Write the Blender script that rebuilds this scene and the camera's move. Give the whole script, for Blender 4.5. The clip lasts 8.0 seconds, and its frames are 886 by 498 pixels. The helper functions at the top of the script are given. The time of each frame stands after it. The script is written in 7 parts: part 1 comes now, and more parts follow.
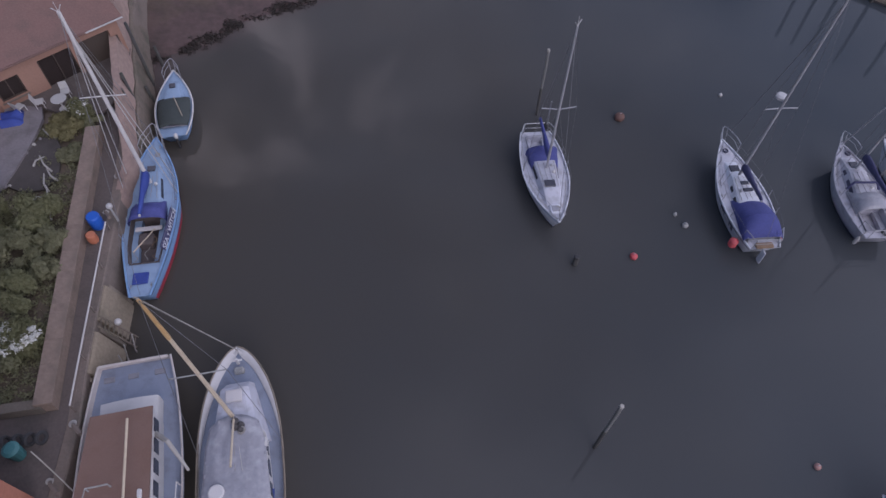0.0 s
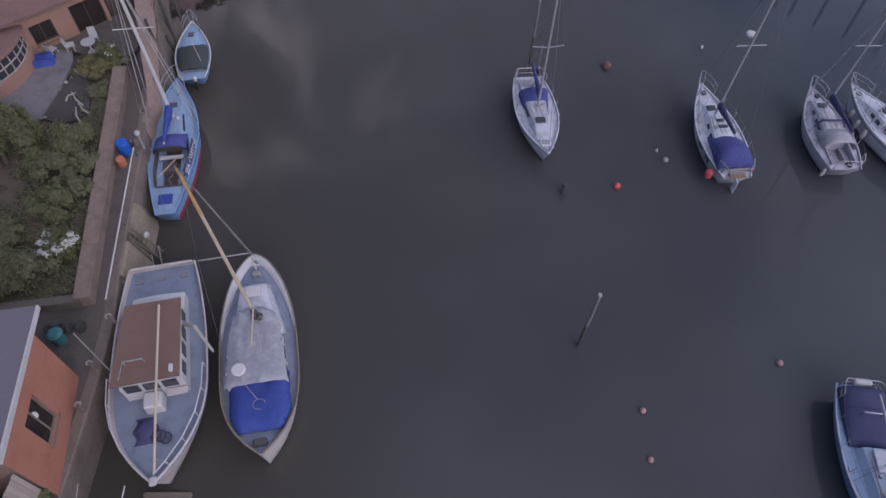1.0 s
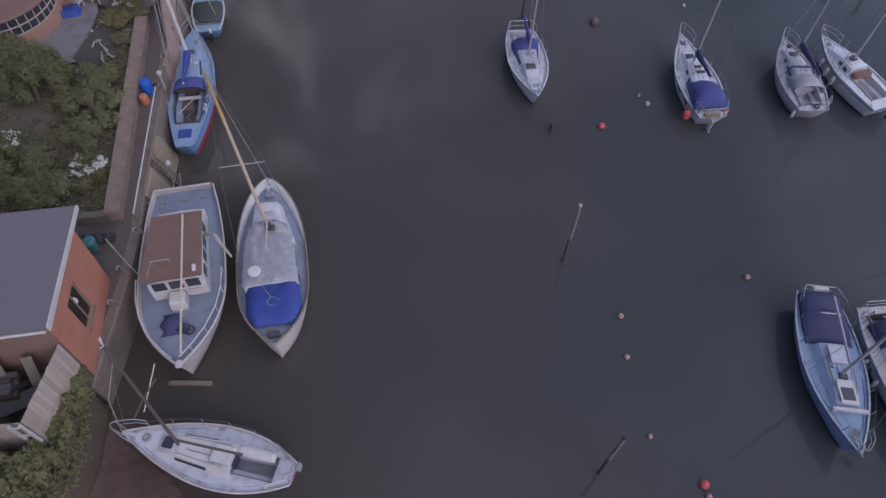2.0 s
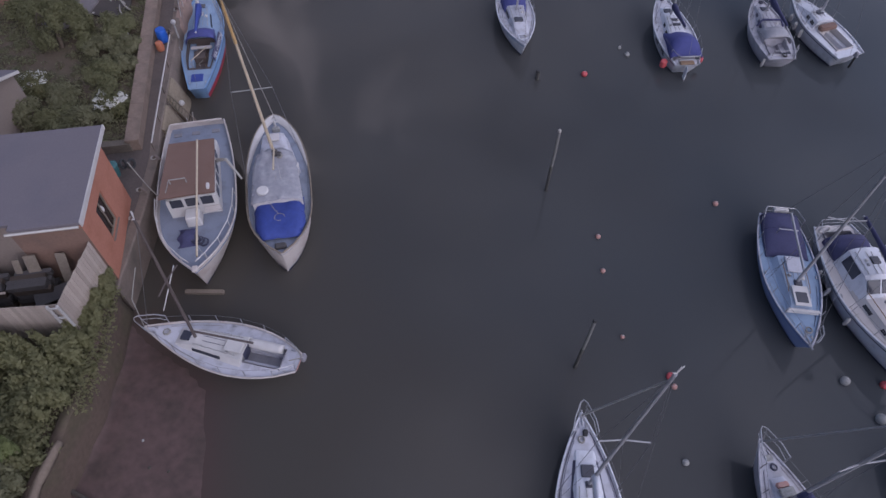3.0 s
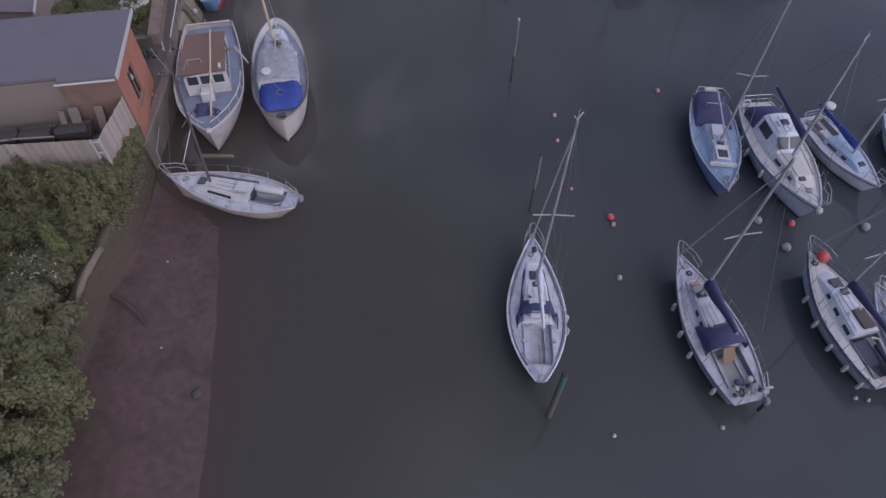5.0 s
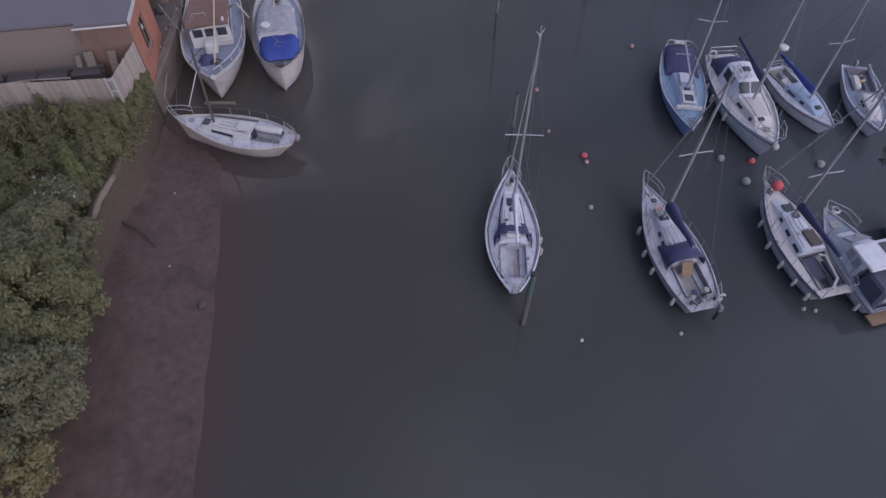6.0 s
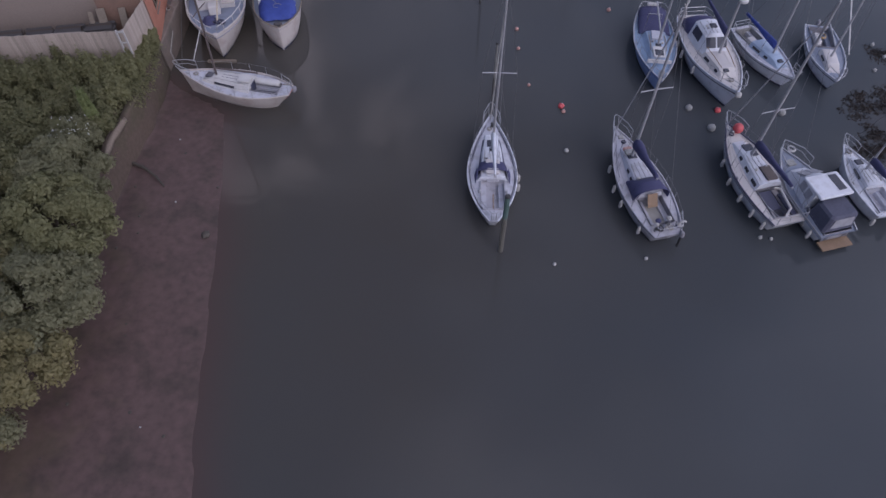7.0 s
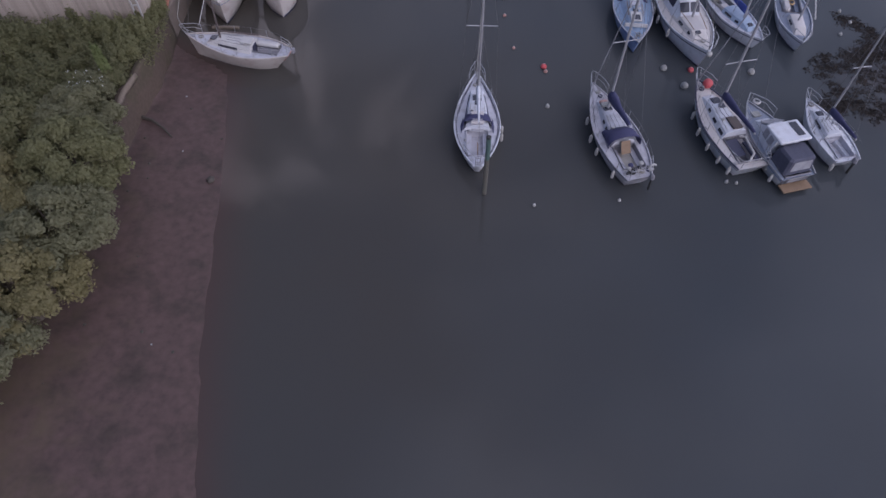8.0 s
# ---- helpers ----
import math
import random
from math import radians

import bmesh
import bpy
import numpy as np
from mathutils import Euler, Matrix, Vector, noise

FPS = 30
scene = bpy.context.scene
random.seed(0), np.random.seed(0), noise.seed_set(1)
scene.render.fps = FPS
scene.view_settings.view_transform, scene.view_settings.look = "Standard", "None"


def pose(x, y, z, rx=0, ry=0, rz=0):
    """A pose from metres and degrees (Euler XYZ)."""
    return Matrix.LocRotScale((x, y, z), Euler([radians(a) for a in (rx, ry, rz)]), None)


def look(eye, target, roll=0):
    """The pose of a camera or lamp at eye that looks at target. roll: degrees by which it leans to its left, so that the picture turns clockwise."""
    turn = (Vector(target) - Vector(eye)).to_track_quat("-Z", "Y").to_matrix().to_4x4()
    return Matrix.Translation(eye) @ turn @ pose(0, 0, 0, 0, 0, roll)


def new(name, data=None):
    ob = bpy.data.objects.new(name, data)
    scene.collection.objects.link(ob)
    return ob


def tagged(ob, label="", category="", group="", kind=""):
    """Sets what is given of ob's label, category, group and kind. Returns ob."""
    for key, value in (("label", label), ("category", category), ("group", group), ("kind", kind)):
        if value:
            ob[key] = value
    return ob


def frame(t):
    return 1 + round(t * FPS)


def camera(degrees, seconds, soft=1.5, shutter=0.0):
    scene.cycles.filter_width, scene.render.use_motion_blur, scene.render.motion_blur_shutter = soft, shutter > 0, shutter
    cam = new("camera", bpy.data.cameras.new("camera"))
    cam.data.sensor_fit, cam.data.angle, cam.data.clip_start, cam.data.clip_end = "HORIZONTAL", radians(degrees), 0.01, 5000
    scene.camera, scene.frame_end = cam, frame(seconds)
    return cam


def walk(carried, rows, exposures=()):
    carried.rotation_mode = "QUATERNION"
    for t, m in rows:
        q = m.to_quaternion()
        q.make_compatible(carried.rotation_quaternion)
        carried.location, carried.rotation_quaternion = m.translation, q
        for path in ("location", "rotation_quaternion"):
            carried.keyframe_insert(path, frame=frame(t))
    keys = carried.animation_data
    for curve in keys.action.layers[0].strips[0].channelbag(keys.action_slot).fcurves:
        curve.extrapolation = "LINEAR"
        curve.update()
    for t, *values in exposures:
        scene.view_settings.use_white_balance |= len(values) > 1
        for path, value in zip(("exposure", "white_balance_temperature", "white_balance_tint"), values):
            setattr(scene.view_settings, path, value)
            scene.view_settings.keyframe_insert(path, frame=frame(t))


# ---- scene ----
cam = camera(68.4, 8.0)
PATH = [
    (0, pose(0.000, 0.000, 26.926, 34.94, -1.43, -0.20)),
    (0.5, pose(0.021, -2.372, 27.037, 34.87, -1.47, -0.17)),
    (1, pose(0.134, -4.779, 27.073, 34.93, -1.43, -0.00)),
    (1.5, pose(0.264, -7.174, 27.127, 34.98, -1.36, 0.13)),
    (3, pose(0.919, -14.431, 27.263, 35.17, -1.17, 0.17)),
    (3.5, pose(1.225, -16.813, 27.241, 35.29, -1.10, 0.14)),
    (4, pose(1.555, -19.174, 27.281, 35.40, -1.03, 0.07)),
    (4.5, pose(1.931, -21.516, 27.359, 35.44, -0.95, 0.00)),
    (5, pose(2.310, -23.810, 27.383, 35.49, -0.91, -0.01)),
    (6.5, pose(3.691, -30.906, 27.473, 35.91, -0.59, 0.00)),
    (7, pose(4.143, -33.133, 27.517, 36.04, -0.46, -0.03)),
    (7.5, pose(4.551, -35.315, 27.558, 36.19, -0.35, -0.04)),
    (8, pose(4.924, -37.355, 27.659, 36.26, -0.27, -0.01)),
]
walk(cam, PATH, exposures=[(0, -0.34, 5800, 24), (8, -0.34, 5800, 24)])

# ---- sky and sun ----
SUN_EL, SUN_AZ = 34.0, 150.0
world = bpy.data.worlds.new("sky")
scene.world = world
world.use_nodes = True
wn, wl = world.node_tree.nodes, world.node_tree.links
wn.clear()
wout, wbg = wn.new("ShaderNodeOutputWorld"), wn.new("ShaderNodeBackground")
sky = wn.new("ShaderNodeTexSky")
sky.sky_type, sky.sun_disc = "NISHITA", False
sky.sun_elevation, sky.sun_rotation = radians(SUN_EL), radians(SUN_AZ)
sky.air_density, sky.dust_density = 1.0, 3.0
# broken cloud cover over the whole sky
wcoord, wmap, wnoise, wramp, wmix = (wn.new("ShaderNodeTexCoord"), wn.new("ShaderNodeMapping"), wn.new("ShaderNodeTexNoise"),
                                     wn.new("ShaderNodeValToRGB"), wn.new("ShaderNodeMix"))
wmap.inputs["Scale"].default_value = (1, 1, 1.3)
wmap.inputs["Location"].default_value = (0.37, 0.12, 0.2)
wnoise.inputs["Scale"].default_value, wnoise.inputs["Detail"].default_value, wnoise.inputs["Roughness"].default_value = 2.0, 7, 0.58
wramp.color_ramp.elements[0].position, wramp.color_ramp.elements[1].position = 0.4, 0.7
wmix.data_type = "RGBA"
wmix.inputs[7].default_value = (13.0, 13.2, 14.0, 1)
wl.new(wcoord.outputs["Generated"], wmap.inputs["Vector"])
wl.new(wmap.outputs["Vector"], wnoise.inputs["Vector"])
# the cover is thicker towards the east
wsep, weast = wn.new("ShaderNodeSeparateXYZ"), wn.new("ShaderNodeMath")
weast.operation = "MULTIPLY_ADD"
weast.inputs[1].default_value = 0.29
wl.new(wcoord.outputs["Generated"], wsep.inputs["Vector"])
wl.new(wsep.outputs["X"], weast.inputs[0])
wl.new(wnoise.outputs["Fac"], weast.inputs[2])
wl.new(weast.outputs["Value"], wramp.inputs["Fac"])
wl.new(wramp.outputs["Color"], wmix.inputs[0])
wl.new(sky.outputs["Color"], wmix.inputs[6])
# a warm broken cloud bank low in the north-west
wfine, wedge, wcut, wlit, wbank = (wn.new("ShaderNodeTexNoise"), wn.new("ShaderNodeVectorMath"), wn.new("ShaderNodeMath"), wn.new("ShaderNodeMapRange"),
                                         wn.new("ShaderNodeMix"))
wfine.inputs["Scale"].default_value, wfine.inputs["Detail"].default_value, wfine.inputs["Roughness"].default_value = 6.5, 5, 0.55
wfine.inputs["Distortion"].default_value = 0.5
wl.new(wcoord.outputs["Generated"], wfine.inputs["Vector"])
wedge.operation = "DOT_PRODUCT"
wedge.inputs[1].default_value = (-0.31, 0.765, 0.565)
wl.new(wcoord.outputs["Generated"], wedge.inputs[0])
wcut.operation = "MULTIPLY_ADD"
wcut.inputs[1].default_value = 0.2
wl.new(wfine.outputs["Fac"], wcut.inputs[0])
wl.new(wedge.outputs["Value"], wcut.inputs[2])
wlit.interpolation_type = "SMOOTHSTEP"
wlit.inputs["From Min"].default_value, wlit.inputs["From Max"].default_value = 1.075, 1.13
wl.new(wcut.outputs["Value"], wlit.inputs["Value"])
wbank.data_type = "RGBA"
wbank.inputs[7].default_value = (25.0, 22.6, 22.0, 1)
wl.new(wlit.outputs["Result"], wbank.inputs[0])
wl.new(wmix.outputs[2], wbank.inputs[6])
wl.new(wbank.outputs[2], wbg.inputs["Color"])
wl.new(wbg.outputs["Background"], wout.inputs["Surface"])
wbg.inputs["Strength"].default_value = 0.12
sun = new("sun", bpy.data.lights.new("sun", "SUN"))
sun.data.energy, sun.data.angle, sun.data.color = 0.8, radians(35), (1.0, 0.95, 0.89)
saz, sel = radians(SUN_AZ), radians(SUN_EL)
sun.matrix_world = look((0, 0, 60), Vector((0, 0, 60)) - Vector((math.sin(saz) * math.cos(sel), math.cos(saz) * math.cos(sel), math.sin(sel))))


# ---- materials ----
def material(name, rgb, rough=0.6, metal=0.0, var=0.18, scale=1.2, fine=22.0, bump=0.15, stain=None, stain_amount=0.35, spec=0.5, by_piece=0.0):
    """Noise at two scales over the base colour, with stains and a fine relief."""
    m = bpy.data.materials.new(name)
    m.use_nodes = True
    n, l = m.node_tree.nodes, m.node_tree.links
    b = n["Principled BSDF"]
    b.inputs["Roughness"].default_value, b.inputs["Metallic"].default_value = rough, metal
    b.inputs["Specular IOR Level"].default_value = spec
    co = n.new("ShaderNodeTexCoord")
    big, small = n.new("ShaderNodeTexNoise"), n.new("ShaderNodeTexNoise")
    big.inputs["Scale"].default_value, big.inputs["Detail"].default_value = scale, 5
    small.inputs["Scale"].default_value, small.inputs["Detail"].default_value = fine, 4
    for t in (big, small):
        l.new(co.outputs["Object"], t.inputs["Vector"])
    mix = n.new("ShaderNodeMix")
    mix.data_type = "RGBA"
    other = stain or tuple(c * 0.45 for c in rgb)
    mix.inputs[6].default_value, mix.inputs[7].default_value = (*rgb, 1), (*other, 1)
    ramp = n.new("ShaderNodeMapRange")
    ramp.inputs["From Min"].default_value, ramp.inputs["From Max"].default_value = 0.48, 0.78
    ramp.inputs["To Max"].default_value = stain_amount
    l.new(big.outputs["Fac"], ramp.inputs["Value"])
    l.new(ramp.outputs["Result"], mix.inputs[0])
    hsv = n.new("ShaderNodeHueSaturation")
    vary = n.new("ShaderNodeMapRange")
    vary.inputs["To Min"].default_value, vary.inputs["To Max"].default_value = 1 - var, 1 + var
    l.new(small.outputs["Fac"], vary.inputs["Value"])
    last = vary.outputs["Result"]
    if by_piece:
        info, r2, mul = n.new("ShaderNodeObjectInfo"), n.new("ShaderNodeMapRange"), n.new("ShaderNodeMath")
        r2.inputs["To Min"].default_value, r2.inputs["To Max"].default_value = 1 - by_piece, 1 + by_piece
        mul.operation = "MULTIPLY"
        l.new(info.outputs["Random"], r2.inputs["Value"])
        l.new(r2.outputs["Result"], mul.inputs[0])
        l.new(last, mul.inputs[1])
        last = mul.outputs["Value"]
    l.new(last, hsv.inputs["Value"])
    l.new(mix.outputs[2], hsv.inputs["Color"])
    l.new(hsv.outputs["Color"], b.inputs["Base Color"])
    if bump:
        bp = n.new("ShaderNodeBump")
        bp.inputs["Strength"].default_value, bp.inputs["Distance"].default_value = bump, 0.02
        l.new(small.outputs["Fac"], bp.inputs["Height"])
        l.new(bp.outputs["Normal"], b.inputs["Normal"])
    return m


WHITE = material("white_gelcoat", (0.61, 0.625, 0.675), 0.4, bump=0.04, var=0.1, stain=(0.36, 0.35, 0.36), scale=2.3, stain_amount=0.6)
CREAM = material("cream_gelcoat", (0.54, 0.51, 0.5), 0.4, bump=0.03, var=0.07, stain=(0.45, 0.41, 0.35), scale=0.9, stain_amount=0.35)
DULL_WHITE = material("weathered_white_paint", (0.49, 0.45, 0.425), 0.55, bump=0.05, var=0.12, stain=(0.33, 0.25, 0.225), scale=1.6, stain_amount=0.6)
DECK_WHITE = material("nonslip_deck_white", (0.48, 0.485, 0.54), 0.7, bump=0.1, var=0.1, stain=(0.27, 0.26, 0.27), scale=2.6, stain_amount=0.75)
DECK_GREY = material("grey_deck_paint", (0.24, 0.235, 0.26), 0.7, bump=0.1, var=0.15, stain=(0.1, 0.1, 0.11), scale=1.8, stain_amount=0.6)
BLUEGREY_DECK = material("blue_grey_deck_paint", (0.22, 0.25, 0.32), 0.65, bump=0.1, var=0.15, stain=(0.12, 0.12, 0.14), scale=1.7, stain_amount=0.6)
PALE_COACH = material("pale_blue_coachroof", (0.33, 0.41, 0.53), 0.6, bump=0.08, var=0.1, stain=(0.24, 0.3, 0.42), scale=2.0, stain_amount=0.6)
GREY_HULL = material("weathered_grey_white_gelcoat", (0.45, 0.445, 0.49), 0.5, bump=0.05, var=0.12, stain=(0.22, 0.21, 0.22), scale=1.8, stain_amount=0.7)
LIGHT_BLUE = material("pale_blue_paint", (0.19, 0.32, 0.53), 0.45, bump=0.05, var=0.1, stain=(0.14, 0.22, 0.36), scale=1.5, stain_amount=0.5)
SKY_DECK = material("faded_blue_deck", (0.24, 0.33, 0.46), 0.65, bump=0.08, var=0.12, stain=(0.17, 0.24, 0.36), scale=2.0, stain_amount=0.6)
HULL_BLUE = material("blue_hull_paint", (0.1, 0.18, 0.42), 0.35, bump=0.03, var=0.1, stain=(0.07, 0.1, 0.2), scale=1.2)
PALE_HULL_BLUE = material("pale_blue_hull", (0.24, 0.31, 0.52), 0.35, bump=0.03, var=0.08, stain=(0.2, 0.26, 0.42), scale=1.1)
NAVY = material("navy_paint", (0.045, 0.047, 0.085), 0.4, bump=0.04, var=0.15)
RED = material("red_antifouling", (0.32, 0.03, 0.05), 0.6, bump=0.06, var=0.2)
CANVAS_BLUE = material("royal_blue_canvas", (0.06, 0.068, 0.22), 0.85, bump=0.3, var=0.2, scale=2.0, fine=9, stain=(0.03, 0.04, 0.14), stain_amount=0.5)
CANVAS_NAVY = material("navy_canvas", (0.055, 0.056, 0.125), 0.85, bump=0.3, var=0.2, scale=2.0, fine=9)
CANVAS_GREEN = material("dark_green_canvas", (0.045, 0.055, 0.053), 0.85, bump=0.3, var=0.25, scale=2.0, fine=9)
TARP_BLUE = material("blue_tarpaulin", (0.035, 0.06, 0.26), 0.75, bump=0.5, var=0.2, scale=1.6, fine=5, stain=(0.015, 0.03, 0.18), stain_amount=0.6)
TARP_BRIGHT = material("bright_blue_plastic", (0.02, 0.1, 0.45), 0.45, bump=0.2, var=0.15)
GREY_CANVAS = material("grey_canvas", (0.08, 0.083, 0.12), 0.85, bump=0.3, var=0.2, scale=2.0, fine=9)
# the paler blotches paint highlights of the crumpled sheet into its colour
GREY_SHEET = material("grey_plastic_sheet", (0.28, 0.28, 0.31), 0.35, bump=0.6, var=0.15, scale=2.4, fine=6, stain=(0.42, 0.42, 0.45), stain_amount=0.8)
WINDOW = material("dark_window", (0.04, 0.042, 0.055), 0.08, bump=0.0, var=0.1)
# opaque brown pane colour paints in the unlit dark of the openings
HOUSE_GLASS = material("dark_house_glass", (0.035, 0.027, 0.025), 0.25, bump=0.0, var=0.1, spec=0.3)
HATCH = material("smoked_hatch", (0.05, 0.052, 0.068), 0.15, bump=0.0, var=0.1)
STEEL = material("stainless_tube", (0.42, 0.42, 0.44), 0.35, 0.7, bump=0.0, var=0.08)
ALLOY = material("mast_alloy", (0.37, 0.37, 0.39), 0.5, 0.3, bump=0.02, var=0.12, fine=8)
WIRE = material("rigging_wire", (0.2, 0.2, 0.21), 0.5, 0.5, bump=0.0, var=0.1)
ROPE = material("weathered_rope", (0.3, 0.285, 0.26), 0.9, bump=0.3, var=0.2, fine=40)
VARNISH = material("varnished_spar", (0.45, 0.29, 0.13), 0.35, bump=0.05, var=0.2, fine=9, stain=(0.5, 0.38, 0.22), stain_amount=0.6)
PALE_SPAR = material("pale_wooden_spar", (0.5, 0.42, 0.31), 0.5, bump=0.05, var=0.2, fine=9)
TEAK = material("weathered_teak", (0.24, 0.16, 0.1), 0.7, bump=0.2, var=0.25, fine=14)
DARK_TEAK = material("dark_wet_teak", (0.1, 0.08, 0.075), 0.75, bump=0.2, var=0.3, fine=12, stain=(0.06, 0.05, 0.05), stain_amount=0.7)
BROWN_ROOF = material("brown_painted_canvas", (0.175, 0.108, 0.085), 0.75, bump=0.15, var=0.15, scale=1.3, stain=(0.15, 0.085, 0.06), stain_amount=0.6)
RUBBER = material("black_rubber", (0.035, 0.035, 0.037), 0.7, bump=0.1)
ORANGE = material("orange_buoy_plastic", (0.52, 0.085, 0.095), 0.5, bump=0.05, var=0.15, stain=(0.4, 0.12, 0.09), scale=6, stain_amount=0.5)
PINK = material("faded_pink_plastic", (0.42, 0.23, 0.2), 0.5, bump=0.05, var=0.15, stain=(0.45, 0.32, 0.27), scale=8, stain_amount=0.6)
GREY_BUOY = material("grey_weedy_buoy", (0.3, 0.3, 0.29), 0.7, bump=0.2, var=0.25, stain=(0.1, 0.1, 0.08), scale=8, stain_amount=0.6)
FENDER = material("white_fender", (0.4, 0.39, 0.38), 0.45, bump=0.03, var=0.1, stain=(0.35, 0.33, 0.28), scale=5, stain_amount=0.5)
PILE_WOOD = material("wet_pile_timber", (0.065, 0.063, 0.06), 0.75, bump=0.4, var=0.3, fine=12, stain=(0.045, 0.055, 0.035), stain_amount=0.7)
PILE_GREY = material("grey_bleached_pile", (0.17, 0.17, 0.165), 0.85, bump=0.4, var=0.3, fine=12, stain=(0.09, 0.09, 0.08), stain_amount=0.7)
PILE_TOP = material("weathered_pile_head", (0.36, 0.34, 0.31), 0.8, bump=0.4, var=0.25, fine=14)
PILE_FOOT = material("slimy_pile_foot", (0.11, 0.105, 0.09), 0.8, bump=0.4, var=0.3, fine=10)
PILE_GREEN = material("green_painted_pile", (0.075, 0.125, 0.115), 0.7, bump=0.3, var=0.3)
TIMBER = material("grey_weathered_timber", (0.2, 0.165, 0.13), 0.85, bump=0.4, var=0.3, fine=11, stain=(0.09, 0.085, 0.06), stain_amount=0.6, by_piece=0.2)
FENCE_WOOD = material("pale_weathered_fence_board", (0.33, 0.28, 0.24), 0.85, bump=0.3, var=0.2, fine=13, stain=(0.2, 0.16, 0.12), stain_amount=0.6, by_piece=0.16)
SEAWALL = material("pink_rendered_sea_wall", (0.3, 0.215, 0.18), 0.9, bump=0.7, var=0.3, scale=0.55, fine=3.5, stain=(0.17, 0.125, 0.1), stain_amount=0.85)
BANKWALL = material("earthy_algae_wall", (0.09, 0.064, 0.048), 0.9, bump=0.8, var=0.35, scale=0.7, fine=5, stain=(0.065, 0.06, 0.032), stain_amount=0.85)
CREST = material("bare_pale_earth", (0.17, 0.135, 0.105), 0.95, bump=0.8, var=0.35, scale=1.4, fine=7, stain=(0.1, 0.085, 0.055), stain_amount=0.8)
WEEDWALL = material("weedy_sea_wall_foot", (0.15, 0.12, 0.095), 0.85, bump=0.8, var=0.35, scale=0.8, fine=5, stain=(0.07, 0.07, 0.045), stain_amount=0.85)
MORTAR = material("dark_mortar", (0.13, 0.11, 0.09), 0.95, bump=0.5, var=0.3, scale=1.0, fine=9)
COPING = material("brown_wall_coping", (0.205, 0.153, 0.122), 0.9, bump=0.5, var=0.3, scale=1.1, fine=8, stain=(0.1, 0.085, 0.065), stain_amount=0.8, by_piece=0.06)
PIER = material("algae_stained_pier", (0.225, 0.185, 0.135), 0.9, bump=0.5, var=0.3, scale=0.9, fine=7, stain=(0.11, 0.095, 0.065), stain_amount=0.8)
CONCRETE = material("stained_concrete", (0.175, 0.14, 0.118), 0.9, bump=0.4, var=0.25, scale=0.8, fine=9, stain=(0.09, 0.08, 0.065), stain_amount=0.8)
PATHWAY = material("dark_quay_path", (0.105, 0.085, 0.077), 0.9, bump=0.4, var=0.3, scale=0.8, fine=10, stain=(0.055, 0.05, 0.045), stain_amount=0.7)
TERRACE = material("dark_worn_terrace", (0.115, 0.095, 0.085), 0.9, bump=0.4, var=0.3, scale=0.9, fine=8, stain=(0.06, 0.05, 0.045), stain_amount=0.8)
PAVING = material("grey_terrace_paving", (0.2, 0.18, 0.185), 0.9, bump=0.3, var=0.25, scale=0.9, fine=9, stain=(0.1, 0.09, 0.085), stain_amount=0.7, by_piece=0.05)
BRICK = material("orange_red_brick", (0.33, 0.14, 0.092), 0.85, bump=0.3, var=0.2, scale=1.1, fine=10, stain=(0.24, 0.09, 0.05), stain_amount=0.6, by_piece=0.18)
OLD_BRICK = material("dull_brown_brick", (0.2, 0.125, 0.095), 0.9, bump=0.3, var=0.2, scale=1.0, fine=9, stain=(0.12, 0.09, 0.075), stain_amount=0.7)
SLATE_FELT = material("grey_blue_roof_felt", (0.152, 0.136, 0.15), 0.75, bump=0.25, var=0.12, scale=0.6, fine=14, stain=(0.12, 0.115, 0.135), stain_amount=0.6)
ROOF_TILE = material("brown_red_roof_tile", (0.17, 0.1, 0.085), 0.85, bump=0.3, var=0.25, scale=0.8, fine=12, stain=(0.1, 0.075, 0.065), stain_amount=0.6)
RENDER_PINK = material("salmon_wall_render", (0.29, 0.17, 0.125), 0.85, bump=0.2, var=0.15, scale=0.8, fine=12, stain=(0.32, 0.18, 0.12), stain_amount=0.6)
BUFF = material("buff_wall_render", (0.22, 0.18, 0.155), 0.9, bump=0.25, var=0.15, scale=0.8, fine=12, stain=(0.22, 0.18, 0.15), stain_amount=0.6)
TRIM_WHITE = material("white_painted_trim", (0.5, 0.48, 0.46), 0.6, bump=0.1, var=0.1, stain=(0.4, 0.38, 0.34), scale=3, stain_amount=0.5)
DARK_FRAME = material("dark_timber_frame", (0.06, 0.045, 0.035), 0.7, bump=0.2, var=0.2)
LIFERING = material("white_plastic", (0.55, 0.535, 0.525), 0.45, bump=0.02, var=0.06)
RUST = material("rusty_orange_plastic", (0.42, 0.15, 0.08), 0.6, bump=0.1, var=0.2)
TEAL = material("teal_plastic", (0.05, 0.16, 0.165), 0.5, bump=0.1, var=0.15)
SOIL = material("dark_soil", (0.11, 0.085, 0.06), 0.95, bump=0.8, var=0.4, scale=0.9, fine=7, stain=(0.06, 0.07, 0.03), stain_amount=0.7)
BARK = material("grey_bark", (0.1, 0.08, 0.06), 0.9, bump=0.6, var=0.3, fine=12)
CLUTTER = material("dark_clutter", (0.07, 0.065, 0.065), 0.8, bump=0.3, var=0.3)
ROCK = material("weedy_rock", (0.07, 0.06, 0.05), 0.85, bump=0.7, var=0.4, fine=8)


